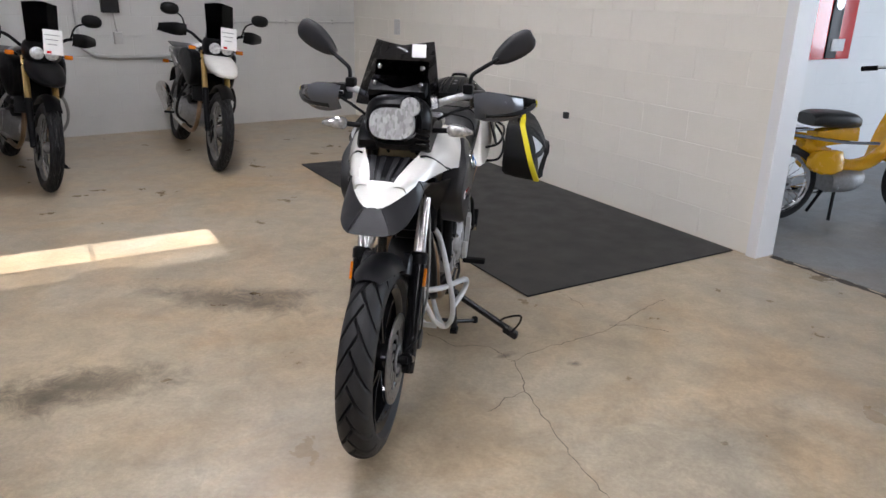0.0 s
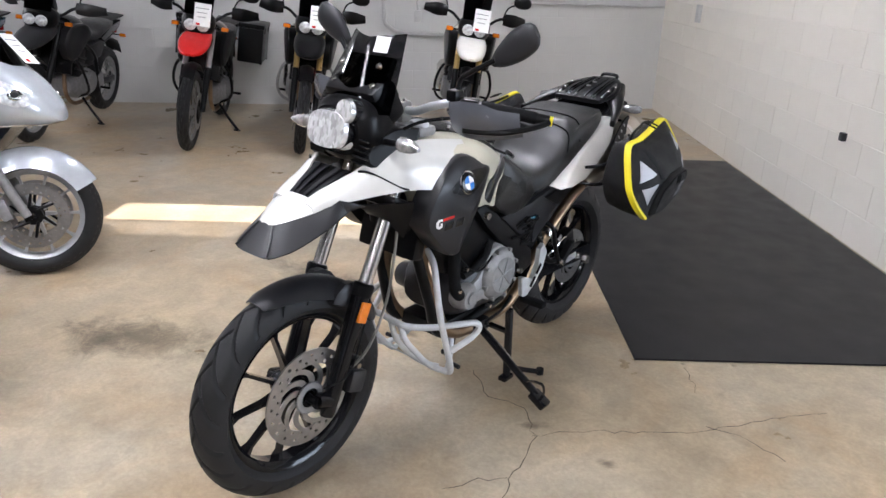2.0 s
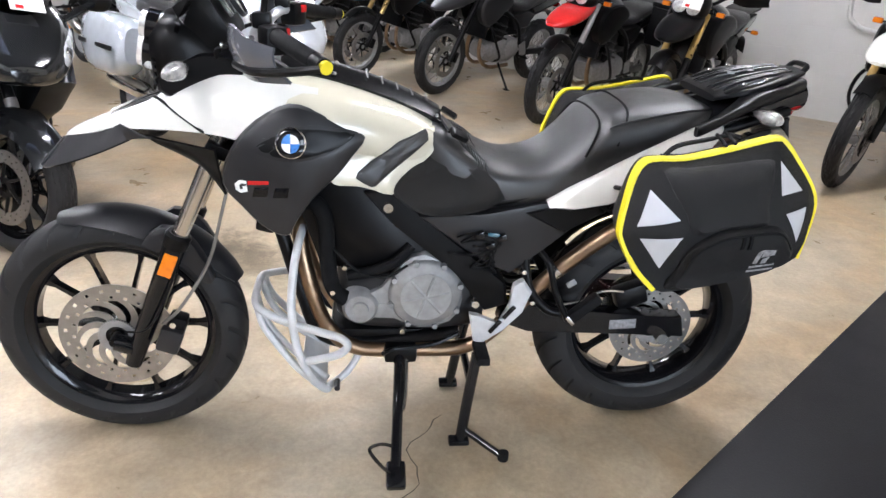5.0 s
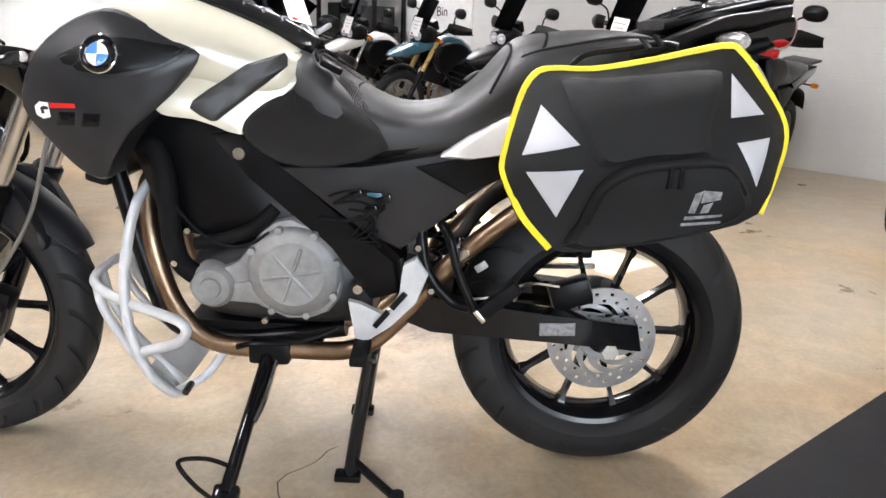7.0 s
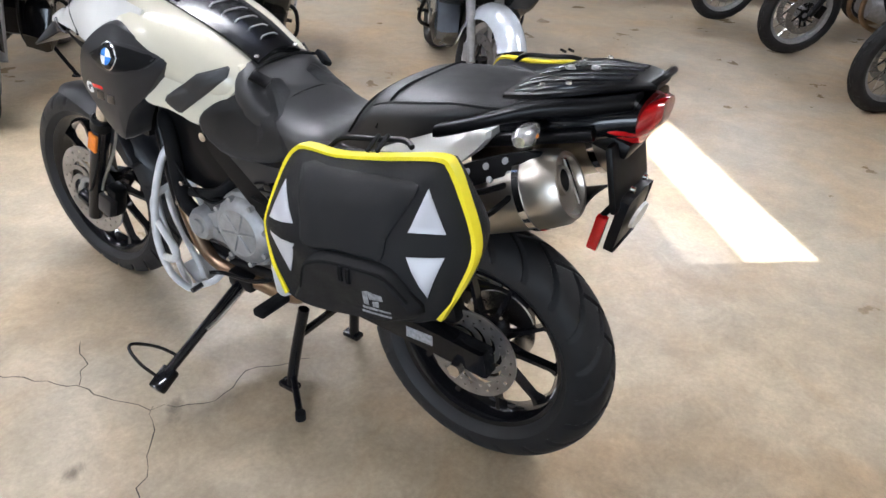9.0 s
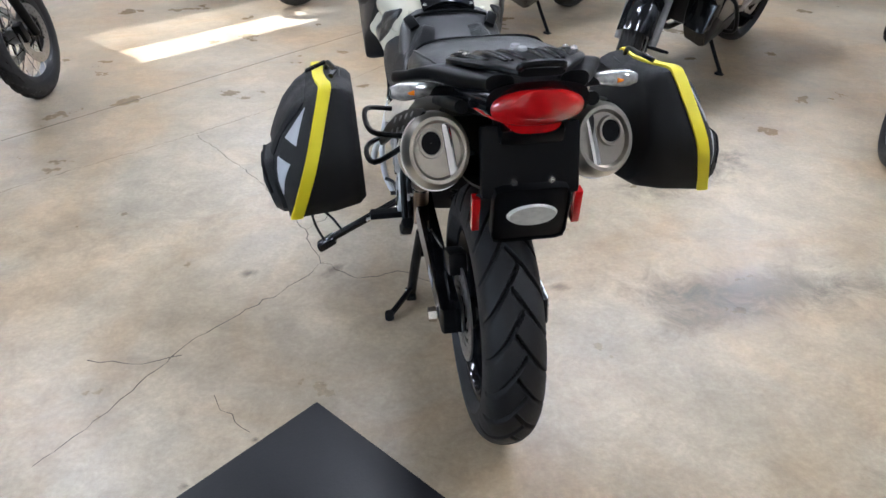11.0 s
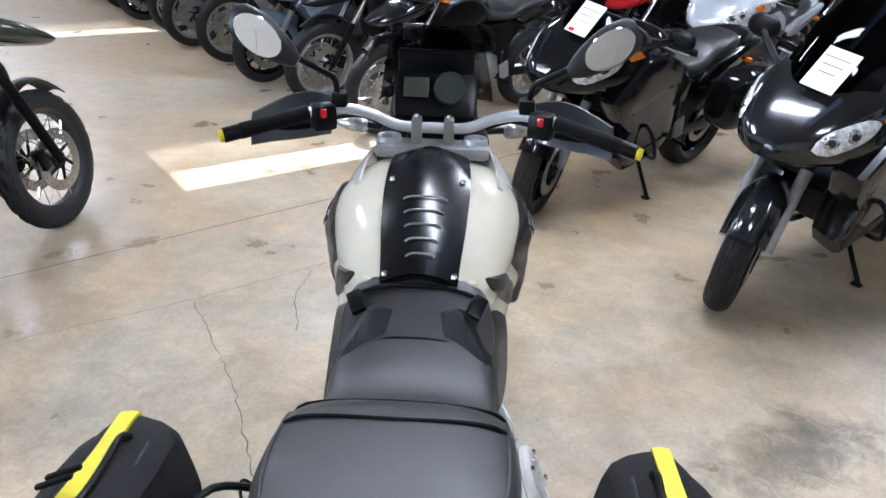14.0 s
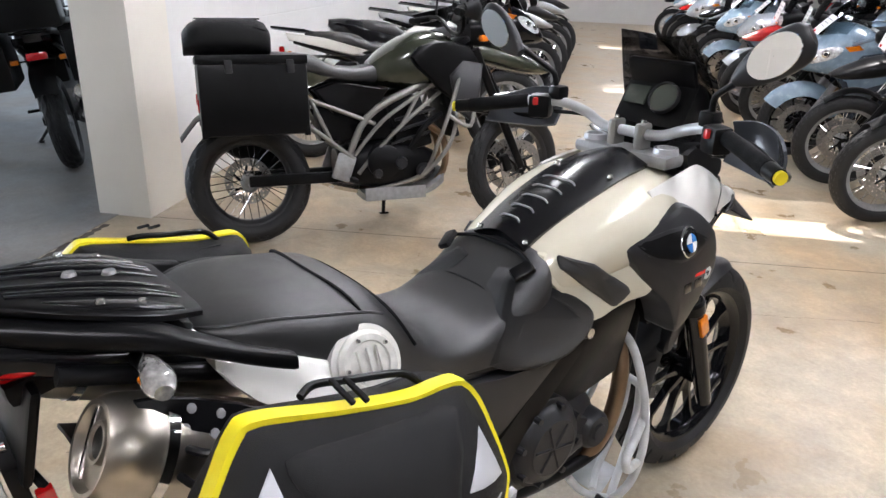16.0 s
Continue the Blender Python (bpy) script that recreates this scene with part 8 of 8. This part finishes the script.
def conduit():
    ob = thing("conduit", "grey painted steel conduit bent along the wall", "conduit")
    part("pipe", tube([(-3.12, 0.04, 1.9), (-3.12, 0.04, 1.02), (-3.06, 0.04, 0.86), (-2.9, 0.04, 0.80), (-2.5, 0.04, 0.79), (-1.9, 0.04, 0.79)], 0.021, 10, 5), M["pipe"], ob)
    part("thin_pipe", tube([(-1.75, 0.03, 1.14), (-0.9, 0.03, 1.135), (-0.02, 0.03, 1.13)], 0.011, 8, 3), M["pipe"], ob)
    for x in (-1.5, -0.9, -0.3):
        part("clip", box((0.025, 0.03, 0.045), (x, 0.018, 1.136), bevel=0.004), M["pipe"], ob)
    part("switch_box", box((0.17, 0.07, 0.26), (-2.80, 0.035, 1.36), bevel=0.008), M["dark"], ob, "dark electrical box")
    part("socket", box((0.08, 0.045, 0.12), (-2.75, 0.022, 0.98), bevel=0.006), M["pipe"], ob)
    part("drop_pipe", tube([(-2.77, 0.025, 1.23), (-2.76, 0.025, 1.1), (-2.75, 0.025, 1.04)], 0.010, 8, 2), M["pipe"], ob)
    ob.matrix_basis = on_back(0) @ Matrix.Diagonal((1, FLIP, 1, 1))
    return ob


conduit()


def text_on(name, body, size, parent, m, material):
    cu = bpy.data.curves.new(name, "FONT")
    cu.body, cu.size, cu.align_x, cu.align_y = body, size, "CENTER", "CENTER"
    cu.extrude = 0.001
    me = bpy.data.meshes.new_from_object(new("tmp", cu))
    bpy.data.objects.remove(bpy.data.objects["tmp"])
    me.materials.append(material)
    ob = new(name, me)
    ob.parent, ob.matrix_basis = parent, m
    return ob


def wall_sign():
    ob = thing("wall_sign", "white sign with black handwritten words on the wall", "sign")
    part("board", box((1.0, 0.012, 0.95), (0, 0.008, 1.40), bevel=0.003), M["paper"], ob)
    turn = Matrix.Rotation(radians(180), 4, "Z") @ Matrix.Rotation(radians(90), 4, "X")
    for word, z in (("Bandana", 1.52), ("Bin", 1.32)):
        text_on("lettering", word, 0.17, ob, Matrix.Translation((0.05, 0.016 * 1, z)) @ turn, M["black"])
    part("painted_arrow", tube([(0.38, 0.017, 1.2), (0.2, 0.017, 1.08), (0.0, 0.017, 1.05), (-0.15, 0.017, 1.1), (-0.2, 0.017, 1.2)], 0.012, 6, 4), M["black"], ob)
    ob.matrix_basis = on_back(8.6) @ Matrix.Diagonal((1, FLIP, 1, 1)) if FLIP > 0 else on_back(8.6) @ Matrix.Rotation(math.pi, 4, "Z")
    return ob


wall_sign()


def steel_rack(along):
    ob = thing("steel_rack", "black steel shelf rack against the wall with dark goods", "shelf rack")
    w, dp = 1.3, 0.5
    for x in (-w / 2, w / 2):
        for y in (0.08, 0.08 + dp):
            part("upright", box((0.05, 0.05, 2.2), (x, y, 1.1), bevel=0.004), M["black"], ob)
    for z in (0.25, 0.95, 1.6, 2.15):
        part("shelf", box((w, dp, 0.035), (0, 0.08 + dp / 2, z), bevel=0.004), M["dark"], ob)
    ob.matrix_basis = on_back(along) if FLIP > 0 else on_back(along) @ Matrix.Rotation(math.pi, 4, "Z")
    return ob


rack = steel_rack(10.0)


def helmet_box(x, z, w, h, colour, along):
    ob = part("carton", box((w, 0.32, h), (x, 0.33, z + h / 2 + 0.018), bevel=0.01), M[colour])
    ob.matrix_basis = on_back(along) if FLIP > 0 else on_back(along) @ Matrix.Rotation(math.pi, 4, "Z")
    return tagged(ob, "carton standing on the steel rack", "box", "cartons on the rack")


for x, z, w, h, c in ((-0.4, 0.95, 0.35, 0.4, "dark"), (0.05, 0.95, 0.4, 0.3, "greybody"), (0.42, 0.95, 0.28, 0.45, "black"), (-0.35, 1.6, 0.4, 0.35, "black"), (0.2, 1.6, 0.5, 0.4, "frame"), (-0.2, 0.25, 0.6, 0.5, "dark"), (0.38, 0.25, 0.4, 0.45, "paper")):
    helmet_box(x, z, w, h, c, 10.0)


# outlets on the cream wall
def wall_plate(s0, z, w, h, material, label):
    p = at(s0, 0.0, z)
    ob = part("wall_outlet", box((w, 0.03, h), (0, 0.017, 0), bevel=0.005), M[material])
    ob.matrix_basis = pose(p.x, p.y, p.z, 0, 0, math.degrees(math.atan2(V.y, V.x)) - 90)
    return tagged(ob, label, "wall outlet")


wall_plate(1.8, 0.595, 0.045, 0.05, "dark", "small dark pipe stub on the cream wall")
ob = wall_plate(4.75, 1.13, 0.09, 0.16, "pipe", "grey socket box on the cream wall")

# blocks of the cream wall, courses laid in half bond
me = bpy.data.meshes.new("block")
bm = box((0.396, 0.014, 0.1945), bevel=0.003)
bm.to_mesh(me)
bm.free()
me.materials.append(WALL)
for row in range(16):
    for col in range(17):
        x = 0.2 + col * 0.4 + (0.2 if row % 2 else 0.0)
        if x > 6.1:
            continue
        b = new("block", me)
        b.parent = wall_door
        b.location = (6.2 - x, 0.004 - 0.0006 * ((row * 7 + col * 3) % 4), 0.1 + row * 0.2)
